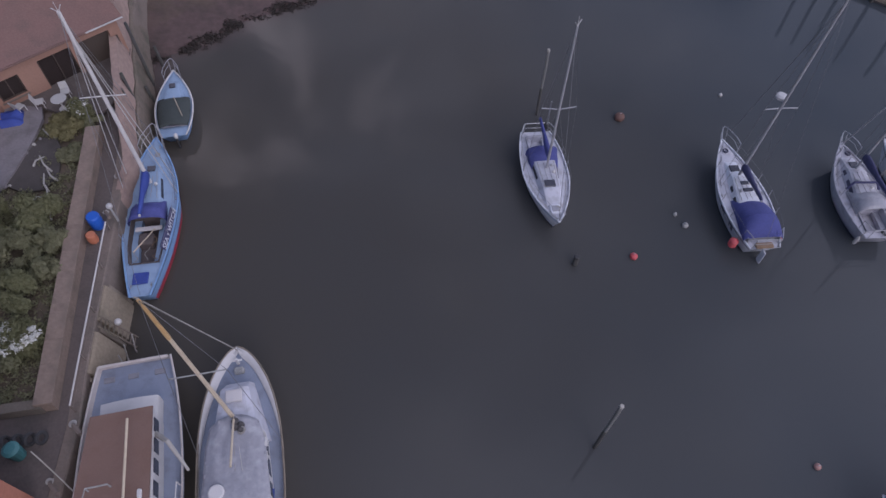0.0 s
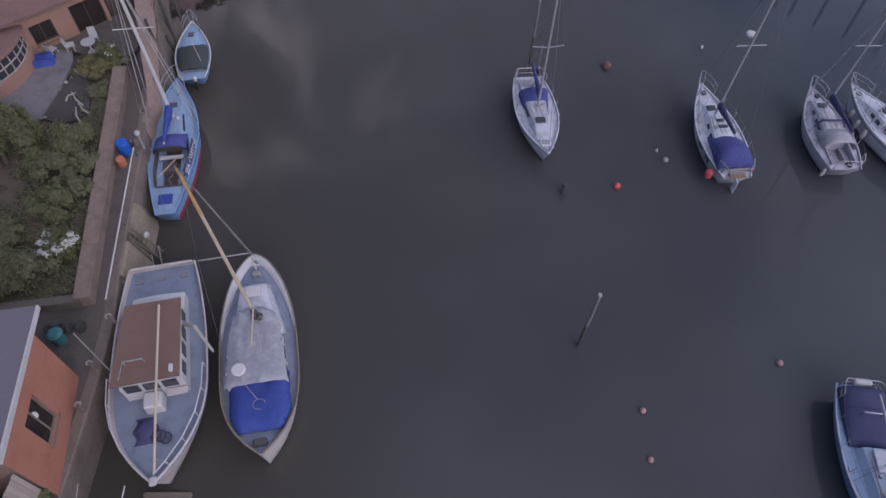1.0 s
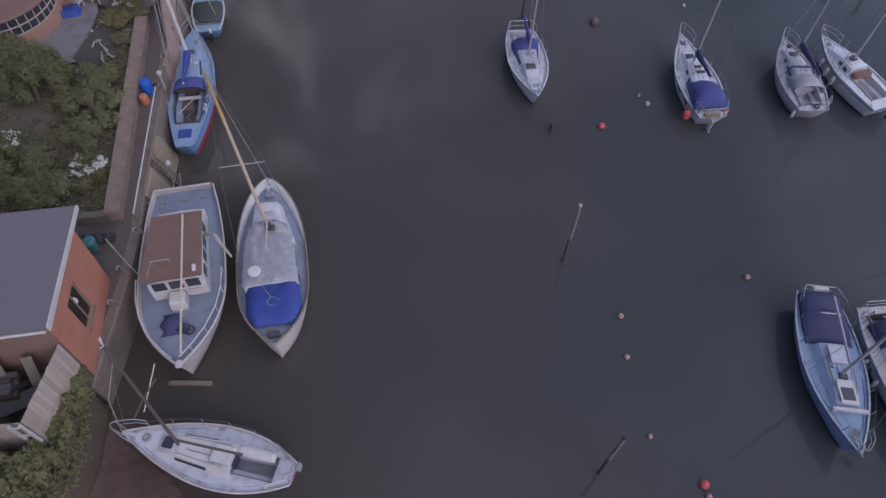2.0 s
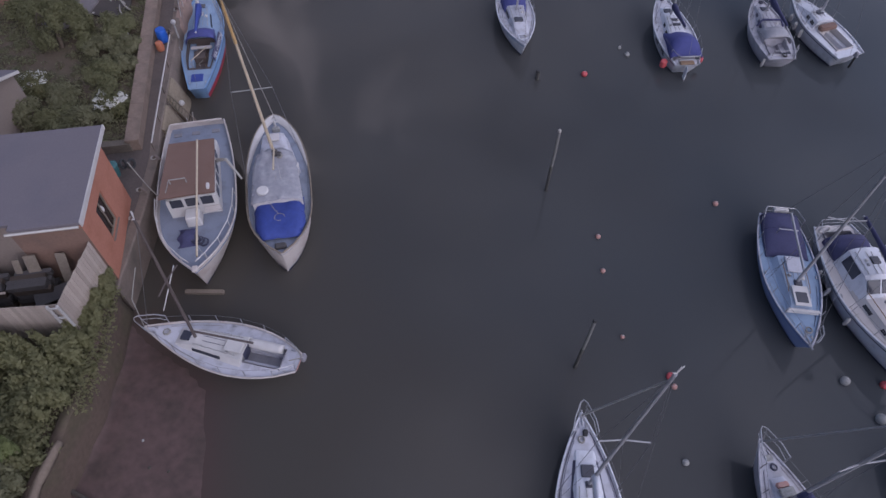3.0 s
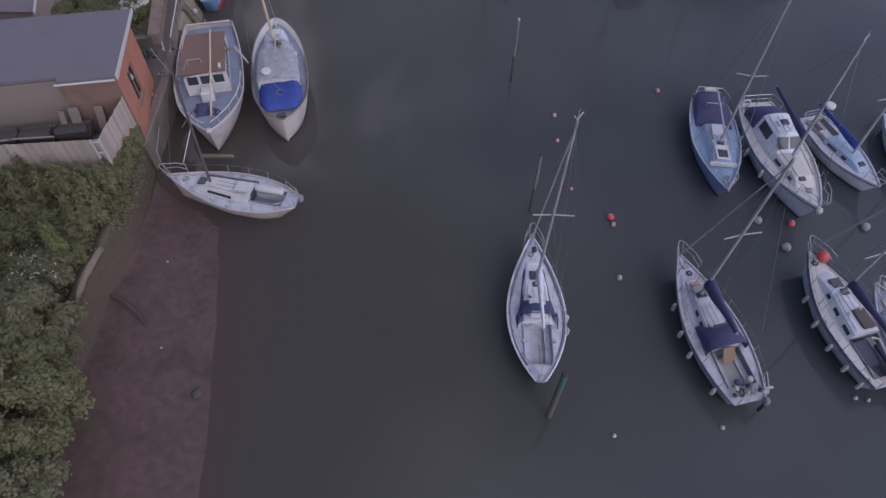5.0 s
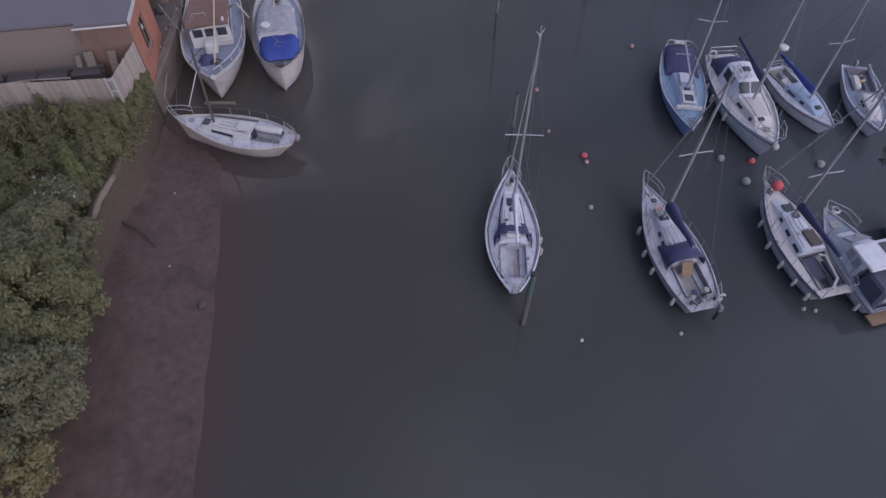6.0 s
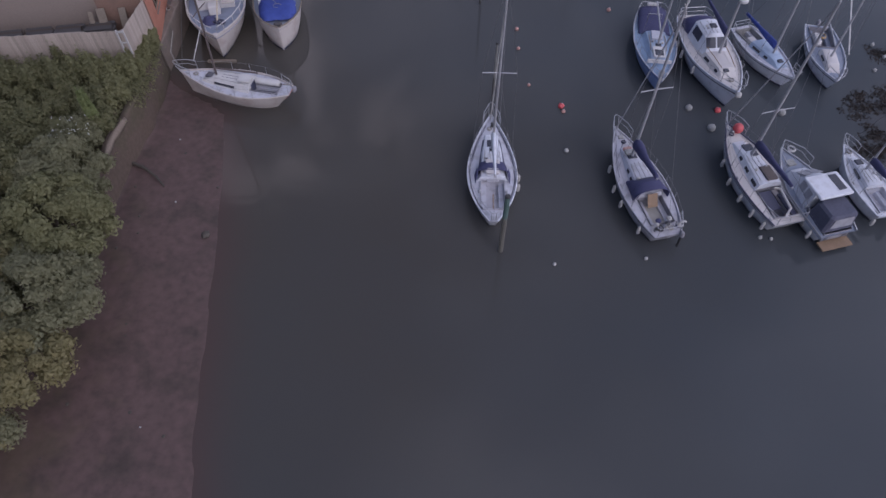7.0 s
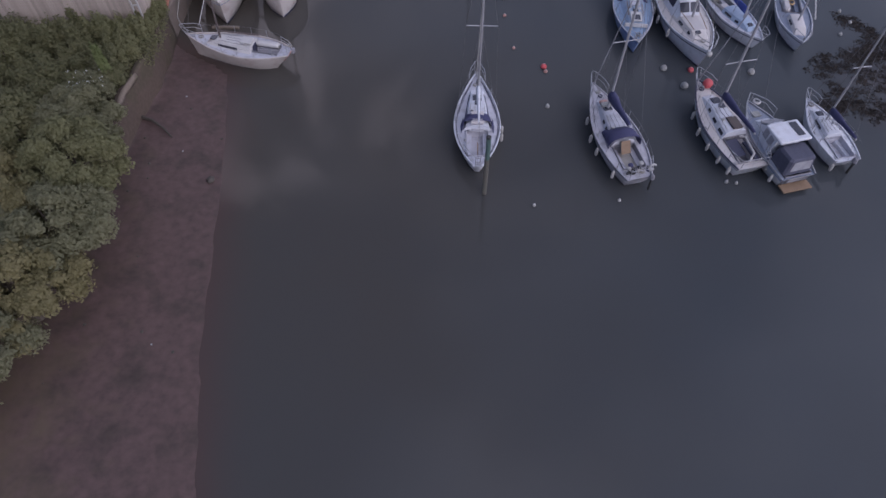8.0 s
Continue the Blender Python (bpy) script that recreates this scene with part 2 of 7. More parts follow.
def leaf_material(name, rgb, other):
    m = bpy.data.materials.new(name)
    m.use_nodes = True
    n, l = m.node_tree.nodes, m.node_tree.links
    b = n["Principled BSDF"]
    b.inputs["Roughness"].default_value, b.inputs["Specular IOR Level"].default_value = 0.7, 0.25
    geo, mix, co, noi = n.new("ShaderNodeNewGeometry"), n.new("ShaderNodeMix"), n.new("ShaderNodeTexCoord"), n.new("ShaderNodeTexNoise")
    mix.data_type = "RGBA"
    mix.inputs[6].default_value, mix.inputs[7].default_value = (*rgb, 1), (*other, 1)
    noi.inputs["Scale"].default_value, noi.inputs["Detail"].default_value = 0.7, 3
    add = n.new("ShaderNodeMath")
    add.operation = "MULTIPLY_ADD"
    add.inputs[1].default_value, add.inputs[2].default_value = 0.35, 0.05
    half = n.new("ShaderNodeMath")
    half.operation = "MULTIPLY_ADD"
    half.inputs[1].default_value = 0.9
    l.new(co.outputs["Object"], noi.inputs["Vector"])
    l.new(geo.outputs["Random Per Island"], add.inputs[0])
    l.new(noi.outputs["Fac"], half.inputs[0])
    l.new(add.outputs["Value"], half.inputs[2])
    l.new(half.outputs["Value"], mix.inputs[0])
    hs = n.new("ShaderNodeHueSaturation")
    vr = n.new("ShaderNodeMapRange")
    vr.inputs["To Min"].default_value, vr.inputs["To Max"].default_value = 0.93, 1.07
    l.new(geo.outputs["Random Per Island"], vr.inputs["Value"])
    l.new(vr.outputs["Result"], hs.inputs["Value"])
    l.new(mix.outputs[2], hs.inputs["Color"])
    l.new(hs.outputs["Color"], b.inputs["Base Color"])
    thin, both = n.new("ShaderNodeBsdfTranslucent"), n.new("ShaderNodeMixShader")
    both.inputs[0].default_value = 0.5
    l.new(hs.outputs["Color"], thin.inputs["Color"])
    l.new(b.outputs["BSDF"], both.inputs[1])
    l.new(thin.outputs["BSDF"], both.inputs[2])
    l.new(both.outputs["Shader"], n["Material Output"].inputs["Surface"])
    return m


WEED = leaf_material("dark_brown_weed", (0.055, 0.047, 0.043), (0.08, 0.068, 0.06))
LEAF = leaf_material("green_leaf", (0.174, 0.179, 0.086), (0.263, 0.258, 0.140))
LEAF_GREY = leaf_material("grey_green_leaf", (0.177, 0.179, 0.103), (0.263, 0.258, 0.157))
LEAF_DARK = leaf_material("dark_ivy_leaf", (0.142, 0.148, 0.073), (0.218, 0.213, 0.115))
LEAF_OLIVE = leaf_material("olive_yellow_leaf", (0.19, 0.182, 0.09), (0.295, 0.262, 0.135))
LEAF_BRIGHT = leaf_material("fresh_green_leaf", (0.15, 0.19, 0.075), (0.24, 0.27, 0.12))
WILLOW = leaf_material("pale_willow_leaf", (0.162, 0.168, 0.090), (0.241, 0.241, 0.134))
DARK_BED = material("dark_garden_bed", (0.07, 0.06, 0.055), 0.9, bump=0.5, var=0.35, scale=0.8, stain=(0.03, 0.026, 0.022), stain_amount=0.8)
PETAL = leaf_material("white_petal", (0.74, 0.74, 0.7), (0.82, 0.81, 0.77))


def ground_material():
    """Wet brown mud, weed and pebbles, grassy soil where it is high."""
    m = material("wet_mud", (0.086, 0.055, 0.049), 0.7, var=0.5, scale=0.6, fine=2.6, bump=1.0, stain=(0.045, 0.033, 0.026), stain_amount=0.95)
    n, l = m.node_tree.nodes, m.node_tree.links
    b = n["Principled BSDF"]
    was = b.inputs["Base Color"].links[0].from_socket
    geo, xyz, rng, noi, add, mix = (n.new("ShaderNodeNewGeometry"), n.new("ShaderNodeSeparateXYZ"), n.new("ShaderNodeMapRange"), n.new("ShaderNodeTexNoise"),
                                    n.new("ShaderNodeMath"), n.new("ShaderNodeMix"))
    noi.inputs["Scale"].default_value, noi.inputs["Detail"].default_value = 0.9, 5
    add.operation = "MULTIPLY_ADD"
    add.inputs[1].default_value = 0.7
    rng.inputs["From Min"].default_value, rng.inputs["From Max"].default_value = 0.62, 1.0
    mix.data_type = "RGBA"
    mix.inputs[7].default_value = (0.098, 0.074, 0.046, 1)
    l.new(geo.outputs["Position"], xyz.inputs["Vector"])
    l.new(geo.outputs["Position"], noi.inputs["Vector"])
    l.new(noi.outputs["Fac"], add.inputs[0])
    l.new(xyz.outputs["Z"], add.inputs[2])
    l.new(add.outputs["Value"], rng.inputs["Value"])
    l.new(rng.outputs["Result"], mix.inputs[0])
    l.new(was, mix.inputs[6])
    l.new(mix.outputs[2], b.inputs["Base Color"])
    return m


def water_material():
    m = bpy.data.materials.new("murky_harbour_water")
    m.use_nodes = True
    n, l = m.node_tree.nodes, m.node_tree.links
    b = n["Principled BSDF"]
    b.inputs["Roughness"].default_value, b.inputs["IOR"].default_value = 0.05, 1.33
    b.inputs["Specular IOR Level"].default_value = 0.35
    co, noi, mix = n.new("ShaderNodeTexCoord"), n.new("ShaderNodeTexNoise"), n.new("ShaderNodeMix")
    noi.inputs["Scale"].default_value, noi.inputs["Detail"].default_value = 0.045, 4
    mix.data_type = "RGBA"
    mix.inputs[6].default_value, mix.inputs[7].default_value = (0.054, 0.063, 0.072, 1), (0.065, 0.058, 0.049, 1)
    l.new(co.outputs["Object"], noi.inputs["Vector"])
    # silty brown near shore; lighter blue east paints in the sky's reflection
    xyz, silt_sky_tint, both = n.new("ShaderNodeSeparateXYZ"), n.new("ShaderNodeMapRange"), n.new("ShaderNodeMath")
    silt_sky_tint.inputs["From Min"].default_value, silt_sky_tint.inputs["From Max"].default_value = -14, 30
    silt_sky_tint.inputs["To Min"].default_value, silt_sky_tint.inputs["To Max"].default_value = 0.5, -0.5
    both.operation, both.use_clamp = "ADD", True
    l.new(co.outputs["Object"], xyz.inputs["Vector"])
    l.new(xyz.outputs["X"], silt_sky_tint.inputs["Value"])
    l.new(silt_sky_tint.outputs["Result"], both.inputs[0])
    l.new(noi.outputs["Fac"], both.inputs[1])
    l.new(both.outputs["Value"], mix.inputs[0])
    # shallow water shows the mud beneath it
    dep, tint = n.new("ShaderNodeAttribute"), n.new("ShaderNodeMix")
    dep.attribute_name = "shallow"
    tint.data_type = "RGBA"
    tint.inputs[7].default_value = (0.078, 0.053, 0.048, 1)
    l.new(dep.outputs["Fac"], tint.inputs[0])
    l.new(mix.outputs[2], tint.inputs[6])
    l.new(tint.outputs[2], b.inputs["Base Color"])
    rip, bp = n.new("ShaderNodeTexNoise"), n.new("ShaderNodeBump")
    rip.inputs["Scale"].default_value, rip.inputs["Detail"].default_value = 1.3, 3
    bp.inputs["Strength"].default_value, bp.inputs["Distance"].default_value = 0.07, 0.05
    l.new(co.outputs["Object"], rip.inputs["Vector"])
    l.new(rip.outputs["Fac"], bp.inputs["Height"])
    l.new(bp.outputs["Normal"], b.inputs["Normal"])
    return m


MUD, WATER = ground_material(), water_material()


# ---- mesh helpers ----
def mesh_of(name, verts, faces, mat, smooth=False):
    me = bpy.data.meshes.new(name)
    me.from_pydata([tuple(v) for v in verts], [], faces)
    me.materials.append(mat)
    bm = bmesh.new()
    bm.from_mesh(me)
    bmesh.ops.recalc_face_normals(bm, faces=bm.faces)
    bm.to_mesh(me)
    bm.free()
    if smooth:
        me.polygons.foreach_set("use_smooth", [True] * len(me.polygons))
    me.update()
    return me


def raw_mesh(name, verts, faces, mat):
    """Verts and faces as arrays, with no normals made alike (leaves, ground)."""
    verts, faces = np.asarray(verts, dtype=np.float32), np.asarray(faces, dtype=np.int32)
    me = bpy.data.meshes.new(name)
    k = faces.shape[1]
    me.vertices.add(len(verts))
    me.vertices.foreach_set("co", verts.ravel())
    me.loops.add(faces.size)
    me.loops.foreach_set("vertex_index", faces.ravel())
    me.polygons.add(len(faces))
    me.polygons.foreach_set("loop_start", np.arange(0, faces.size, k, dtype=np.int32))
    me.materials.append(mat)
    me.update(calc_edges=True)
    return me


def part(name, geo, mat, parent=None, label="", smooth=False):
    """Links a (verts, faces) pair as ONE mesh object under a thing or a part."""
    ob = new(name, mesh_of(name, geo[0], geo[1], mat, smooth))
    if parent:
        ob.parent = parent
    if label:
        tagged(ob, label)
    return ob


def join(*geos):
    vs, fs = [], []
    for v, f in geos:
        o = len(vs)
        vs += [tuple(p) for p in v]
        fs += [tuple(i + o for i in q) for q in f]
    return vs, fs


def grid(rows, close=False, caps=False):
    """A skin over rows of points; close: each row is a ring; caps: both ends are filled."""
    n = len(rows[0])
    vs = [tuple(p) for r in rows for p in r]
    fs = []
    for i in range(len(rows) - 1):
        for j in range(n if close else n - 1):
            k = (j + 1) % n
            fs.append((i * n + j, i * n + k, (i + 1) * n + k, (i + 1) * n + j))
    if caps:
        fs.append(tuple(range(n)))
        fs.append(tuple((len(rows) - 1) * n + j for j in reversed(range(n))))
    return vs, fs


def tube(path, r, sides=6, r2=None, loop=False):
    """A round bar along a path, from radius r to r2."""
    pts = [Vector(p) for p in path]
    r2 = r if r2 is None else r2
    rows, up = [], None
    for i, p in enumerate(pts):
        a, b = pts[i - 1] if i or loop else p, pts[(i + 1) % len(pts)] if i < len(pts) - 1 or loop else p
        d = (b - a).normalized()
        if up is None:
            up = d.orthogonal().normalized()
        up = (up - d * up.dot(d)).normalized()
        side = d.cross(up)
        q = r + (r2 - r) * i / max(1, len(pts) - 1)
        rows.append([p + (up * math.cos(t) + side * math.sin(t)) * q for t in [2 * math.pi * k / sides for k in range(sides)]])
    if loop:
        rows.append(rows[0])
    return grid(rows, True, not loop)


def box(cx, cy, cz, sx, sy, sz, bev=0.02, top=1.0):
    """A block with its upright edges and its top edge bevelled; top: the size of its top against its base."""
    def ring(z, k, cut):
        x, y = sx / 2 * k, sy / 2 * k
        c = min(cut, x * 0.9, y * 0.9)
        return [(cx + a, cy + b, z) for a, b in ((-x + c, -y), (x - c, -y), (x, -y + c), (x, y - c), (x - c, y), (-x + c, y), (-x, y - c), (-x, -y + c))]
    z0, z1 = cz - sz / 2, cz + sz / 2
    b = min(bev, sz * 0.45)
    return grid([ring(z0, 1, b), ring(z1 - b, top, b), ring(z1, top * (1 - b / max(sx, sy) * 2), b)], True, True)


def slab(pts, thick):
    """A plate: a flat outline given in order, thickened along its normal to both sides."""
    p = [Vector(q) for q in pts]
    nrm = (p[1] - p[0]).cross(p[2] - p[1]).normalized() * thick / 2
    return grid([[q - nrm for q in p], [q + nrm for q in p]], True, True)


def ball(c, r, rz=None, seg=14, rings=9):
    rz = r if rz is None else rz
    rows = []
    for i in range(rings + 1):
        a = math.pi * i / rings
        s = max(math.sin(a), 0.02)
        rows.append([(c[0] + r * s * math.cos(t), c[1] + r * s * math.sin(t), c[2] - rz * math.cos(a)) for t in [2 * math.pi * k / seg for k in range(seg)]])
    return grid(rows, True, True)


def lathe(profile, c=(0, 0, 0), seg=14):
    return grid([[(c[0] + r * math.cos(t), c[1] + r * math.sin(t), c[2] + z) for t in [2 * math.pi * k / seg for k in range(seg)]] for r, z in profile], True, True)


def bow_path(p, q, sag=0.0, n=8):
    """A line from p to q that sags in its middle."""
    p, q = Vector(p), Vector(q)
    return [p.lerp(q, i / n) - Vector((0, 0, sag * 4 * (i / n) * (1 - i / n))) for i in range(n + 1)]


def thing(name, m, label, category, group="", kind=""):
    e = new(name)
    e.empty_display_size = 0.3
    e.matrix_world = m
    return tagged(e, label, category, group, kind)


def lerp(t, table):
    return float(np.interp(t, [a for a, _ in table], [b for _, b in table]))


# ---- ground, water, quay ----
SHORE = [(-70, 0), (-45, -3.0), (-29.8, -5.0), (-22.6, -6.35), (-15.5, -7.1), (-10, -7.75), (-5.5, -8.45), (-3.0, -9.0), (-2.0, -10.0), (-0.8, -12.0), (0.8, -13.6), (2, -16),
         (32, -17), (33.3, -16.8), (33.9, -14.9), (36.8, -12.35), (39.4, -7.8), (43, 0), (46, 15), (52, 70)]
BANK = [(-70, -26), (-40, -20.5), (-30, -16.8), (-24, -15.2), (-18, -14.3), (-12, -13.9), (-9.5, -13.65), (-7.84, -13.65), (-6, -13.4), (-4.5, -13.27), (-1.4, -13.35), (1.2, -13.65), (3, -14.5), (40, -20)]


def land(x, y):
    """The height of the ground: mud flat, bank, harbour bed."""
    p = Vector((x * 0.35, y * 0.35, 0))
    n1, n2 = noise.noise(p), noise.noise(p * 4.3)
    d = lerp(y, SHORE) - x + 0.2 * n1 + 0.03 * n2
    if d < 0:
        h = max(-1.8, 0.12 * d)
    else:
        h = min(0.055 * d, 0.45) if y < 20 else min(0.06 * d, 0.45)
    h += (0.012 * n2 + 0.015 * n1) * min(1.0, abs(d) / 2)
    b = lerp(y, BANK) - x
    if y < 1.2 and b > 0:
        h += min(2.1, b * 4.2)
    if 1.2 <= y < 32:
        h = -1.2 if x > -13.9 else min(h, 1.2)
    g = math.exp(-((x - 35.5) / 6.5) ** 2 - ((y + 4.0) / 7.5) ** 2)
    return max(h, -0.42 + 0.3 * g + 0.2 * noise.noise(p * 2.1) * g + 0.08 * n2 * g if x > 24 else h)


def build_ground():
    xs = [-2500, -600, -150, -80] + list(np.arange(-46, 46.01, 0.5)) + [80, 150, 600, 2500]
    ys = [-2500, -600, -150, -90] + list(np.arange(-62, 54.01, 0.5)) + [80, 150, 600, 2500]
    verts = [(x, y, land(x, y) if abs(x) < 90 and abs(y) < 95 else (-1.8 if x > -90 else 1.5)) for y in ys for x in xs]
    nx = len(xs)
    faces = [(j * nx + i, j * nx + i + 1, (j + 1) * nx + i + 1, (j + 1) * nx + i) for j in range(len(ys) - 1) for i in range(nx - 1)]
    me = raw_mesh("ground", verts, faces, MUD)
    me.polygons.foreach_set("use_smooth", [True] * len(me.polygons))
    tagged(new("ground", me), "wet brown mud flat and harbour bed with rising bank", "ground", kind="structure")
    wx = [-2500, -100] + list(np.arange(-24, 48.1, 0.6)) + [100, 2500]
    wy = [-2500, -100] + list(np.arange(-60, 50.1, 0.6)) + [100, 2500]
    verts = [(x, y, 0) for y in wy for x in wx]
    nx = len(wx)
    me = raw_mesh("water", verts, [(j * nx + i, j * nx + i + 1, (j + 1) * nx + i + 1, (j + 1) * nx + i) for j in range(len(wy) - 1) for i in range(nx - 1)], WATER)
    shallow = me.attributes.new("shallow", "FLOAT", "POINT")
    shallow.data.foreach_set("value", [0.8 * max(0.0, min(1.0, 1 + land(x, y) / 0.34)) ** 2.2 if abs(x) < 90 and abs(y) < 95 else 0.0 for x, y, _ in verts])
    tagged(new("water", me), "still dark murky harbour water with faint ripples", "water", kind="structure")


build_ground()
QUAY_Z = 1.9
EDGE = [(1.0, -13.3), (6, -13.3), (9.0, -13.5), (11.5, -13.95), (14.5, -14.33), (20, -15.0), (24, -15.7), (28, -16.9), (33, -17.8), (38, -18.9), (46, -20.5)]


def build_quay():
    rows = []
    for y in np.arange(1.0, 46.1, 1.0):
        x = lerp(y, EDGE)
        batter = lerp(y, [(1, 0.12), (9, 0.15), (11.0, 0.45), (15.5, 0.5), (20, 0.4), (46, 0.3)])
        rows.append([(-70, y, -1.5), (-70, y, QUAY_Z), (x - 0.35, y, QUAY_Z), (x - 0.05, y, QUAY_Z), (x, y, QUAY_Z - 0.06), (x + batter * 0.5, y, 0.4), (x + batter, y, -1.5)])
    quay = part("quay", grid(rows, True, True), CONCRETE)
    tagged(quay, "stained concrete and stone harbour quay", "quay", kind="structure")
    # the paved walk between garden wall and edge
    rows = []
    for y in np.arange(2, 30.1, 1.0):
        x = lerp(y, EDGE)
        rows.append([(x - 0.45, y, QUAY_Z + 0.004), (x - 0.45, y, QUAY_Z + 0.03), (x - 3.4, y, QUAY_Z + 0.03), (x - 3.4, y, QUAY_Z + 0.004)])
    tagged(part("quay_path", grid(rows, True, True), PATHWAY), "dark worn path along the quay", "path", kind="structure")
    # tall old sea wall before the house, leaning back from its foot
    wall = thing("sea_wall", pose(0, 0, 0), "tall pinkish rendered sea wall with dark stains and weed", "sea wall", kind="structure")
    crest = [(19.0, -15.4, 1.7), (20.5, -15.0, 1.85), (22.7, -15.05, 2.2), (25.1, -15.8, 3.1), (31.2, -17.7, 3.7), (46, -22.4, 3.7)]
    foot = [(19.0, -15.2), (20.5, -14.6), (22.7, -14.7), (25.7, -15.35), (29.6, -16.3), (36.4, -18.4), (46, -21.3)]
    rows, cap = [], []
    for y in np.arange(19.2, 44.1, 0.25):
        xt, zt, xb = lerp(y, [(a, b) for a, b, _ in crest]), lerp(y, [(a, c) for a, _, c in crest]), lerp(y, foot)
        w1, w2 = 0.09 * noise.noise(Vector((y * 1.1, 0, 0))), 0.12 * noise.noise(Vector((y * 0.9, 5, 0)))
        zt += 0.09 * noise.noise(Vector((y * 1.4, 2, 0)))
        xt += 0.07 * noise.noise(Vector((y * 1.2, 7, 0)))
        xm, zm = xt * 0.6 + xb * 0.4 + w1, zt * 0.55
        rows.append([(xt - 0.4, y, 1.0), (xt - 0.4, y, zt), (xt, y, zt), (xt + 0.03, y, zt - 0.12), (xm, y, zm + 0.12), (xm - 0.3, y, zm), (xm - 0.3, y, 0.8)])
        cap.append([(xm - 0.3, y, zm - 0.02), (xm + 0.05, y, zm + 0.02), (xm + 0.16, y, zm - 0.05), (xt * 0.3 + xb * 0.7 + w2 + 0.1, y, zt * 0.25), (xb + w1 + 0.05, y, -0.1), (xb + 0.3, y, -1.4), (xm - 0.3, y, -1.4)])
    part("wall_face", grid(rows, True, True), SEAWALL, wall)
    part("wall_foot", grid(cap, True, True), WEEDWALL, wall, "dark weedy foot of the sea wall")
    for px, py, pz in ((-16.6, 30.55, 4.4), (-16.25, 27.35, 3.6), (-16.15, 28.95, 1.3), (-16.5, 32.4, 1.4)):
        po = part("fender_post", tube([(px, py, -0.6), (px - 0.04, py, pz * 0.5), (px - 0.1, py + 0.03, pz)], 0.11, 8, 0.09), PILE_WOOD)
        tagged(po, "dark upright timber fender post on the sea wall", "fender post", "fender posts")
    # tubes added to draw the dark shadow and crack lines down the wall
    for y0, y1 in ((23.6, 25.6), (26.6, 29.0), (30.5, 32.5)):
        xt, zt, xb = lerp(y0, [(a, b) for a, b, _ in crest]), lerp(y0, [(a, c) for a, _, c in crest]), lerp(y1, foot)
        ch = part("mooring_chain", tube(bow_path((xt + 0.04, y0, zt), (xb + 0.1, y1 - 2.4, 0.1), -0.12), 0.05), ROCK)
        tagged(ch, "added dark tube for a shadow line across the sea wall", "chain", "chains on the sea wall")


build_quay()


def build_bank_wall():
    """Old retaining wall that holds the bank over the mud."""
    rows = []
    for y in np.arange(-44, 0.99, 0.4):
        x = lerp(y, BANK) + 0.3
        w1, w2 = (0.12 * noise.noise(Vector((y * 0.8, k, 0))) for k in (3, 9))
        z = 2.55 + 0.12 * noise.noise(Vector((y * 0.7, 1, 4)))
        rows.append([(x - 0.45, y, 1.2), (x - 0.45, y, z), (x - 0.04, y, z), (x + w1 * 0.4, y, z - 0.07), (x + 0.02 + w1, y, 1.75), (x + 0.06 + w2, y, 0.95), (x + 0.1 + w1, y, 0.4), (x + 0.16, y, -0.5)])
    wall = part("bank_wall", grid(rows, True, True), BANKWALL, None, "", True)
    tagged(wall, "old earthy stone retaining wall with algae over the mud", "retaining wall", kind="structure")
    # bare earthy crest where the growth leaves the wall open
    rows = []
    for y in np.arange(-9.0, -6.19, 0.2):
        x = lerp(y, BANK) + 0.3
        n1, n2 = noise.noise(Vector((y * 1.6, 5, 2))), noise.noise(Vector((y * 3.1, 8, 2)))
        w = (0.24 + 0.14 * n1) * math.sin(math.pi * (y + 9.05) / 2.95) ** 0.5 + 0.02
        rows.append([(x - w * 1.1 + 0.08 * n2, y, 2.5), (x - w * 0.8 + 0.1 * n1, y, 2.66 + 0.05 * n2), (x - w * 0.25, y, 2.68 + 0.06 * n1), (x + 0.06 + 0.05 * n2, y, 2.58 + 0.04 * n1), (x + 0.08 + 0.06 * n1, y, 2.35)])
    part("earth_crest", grid(rows, True, True), CREST, wall, "bare pale earth along the wall's crest", True)


build_bank_wall()


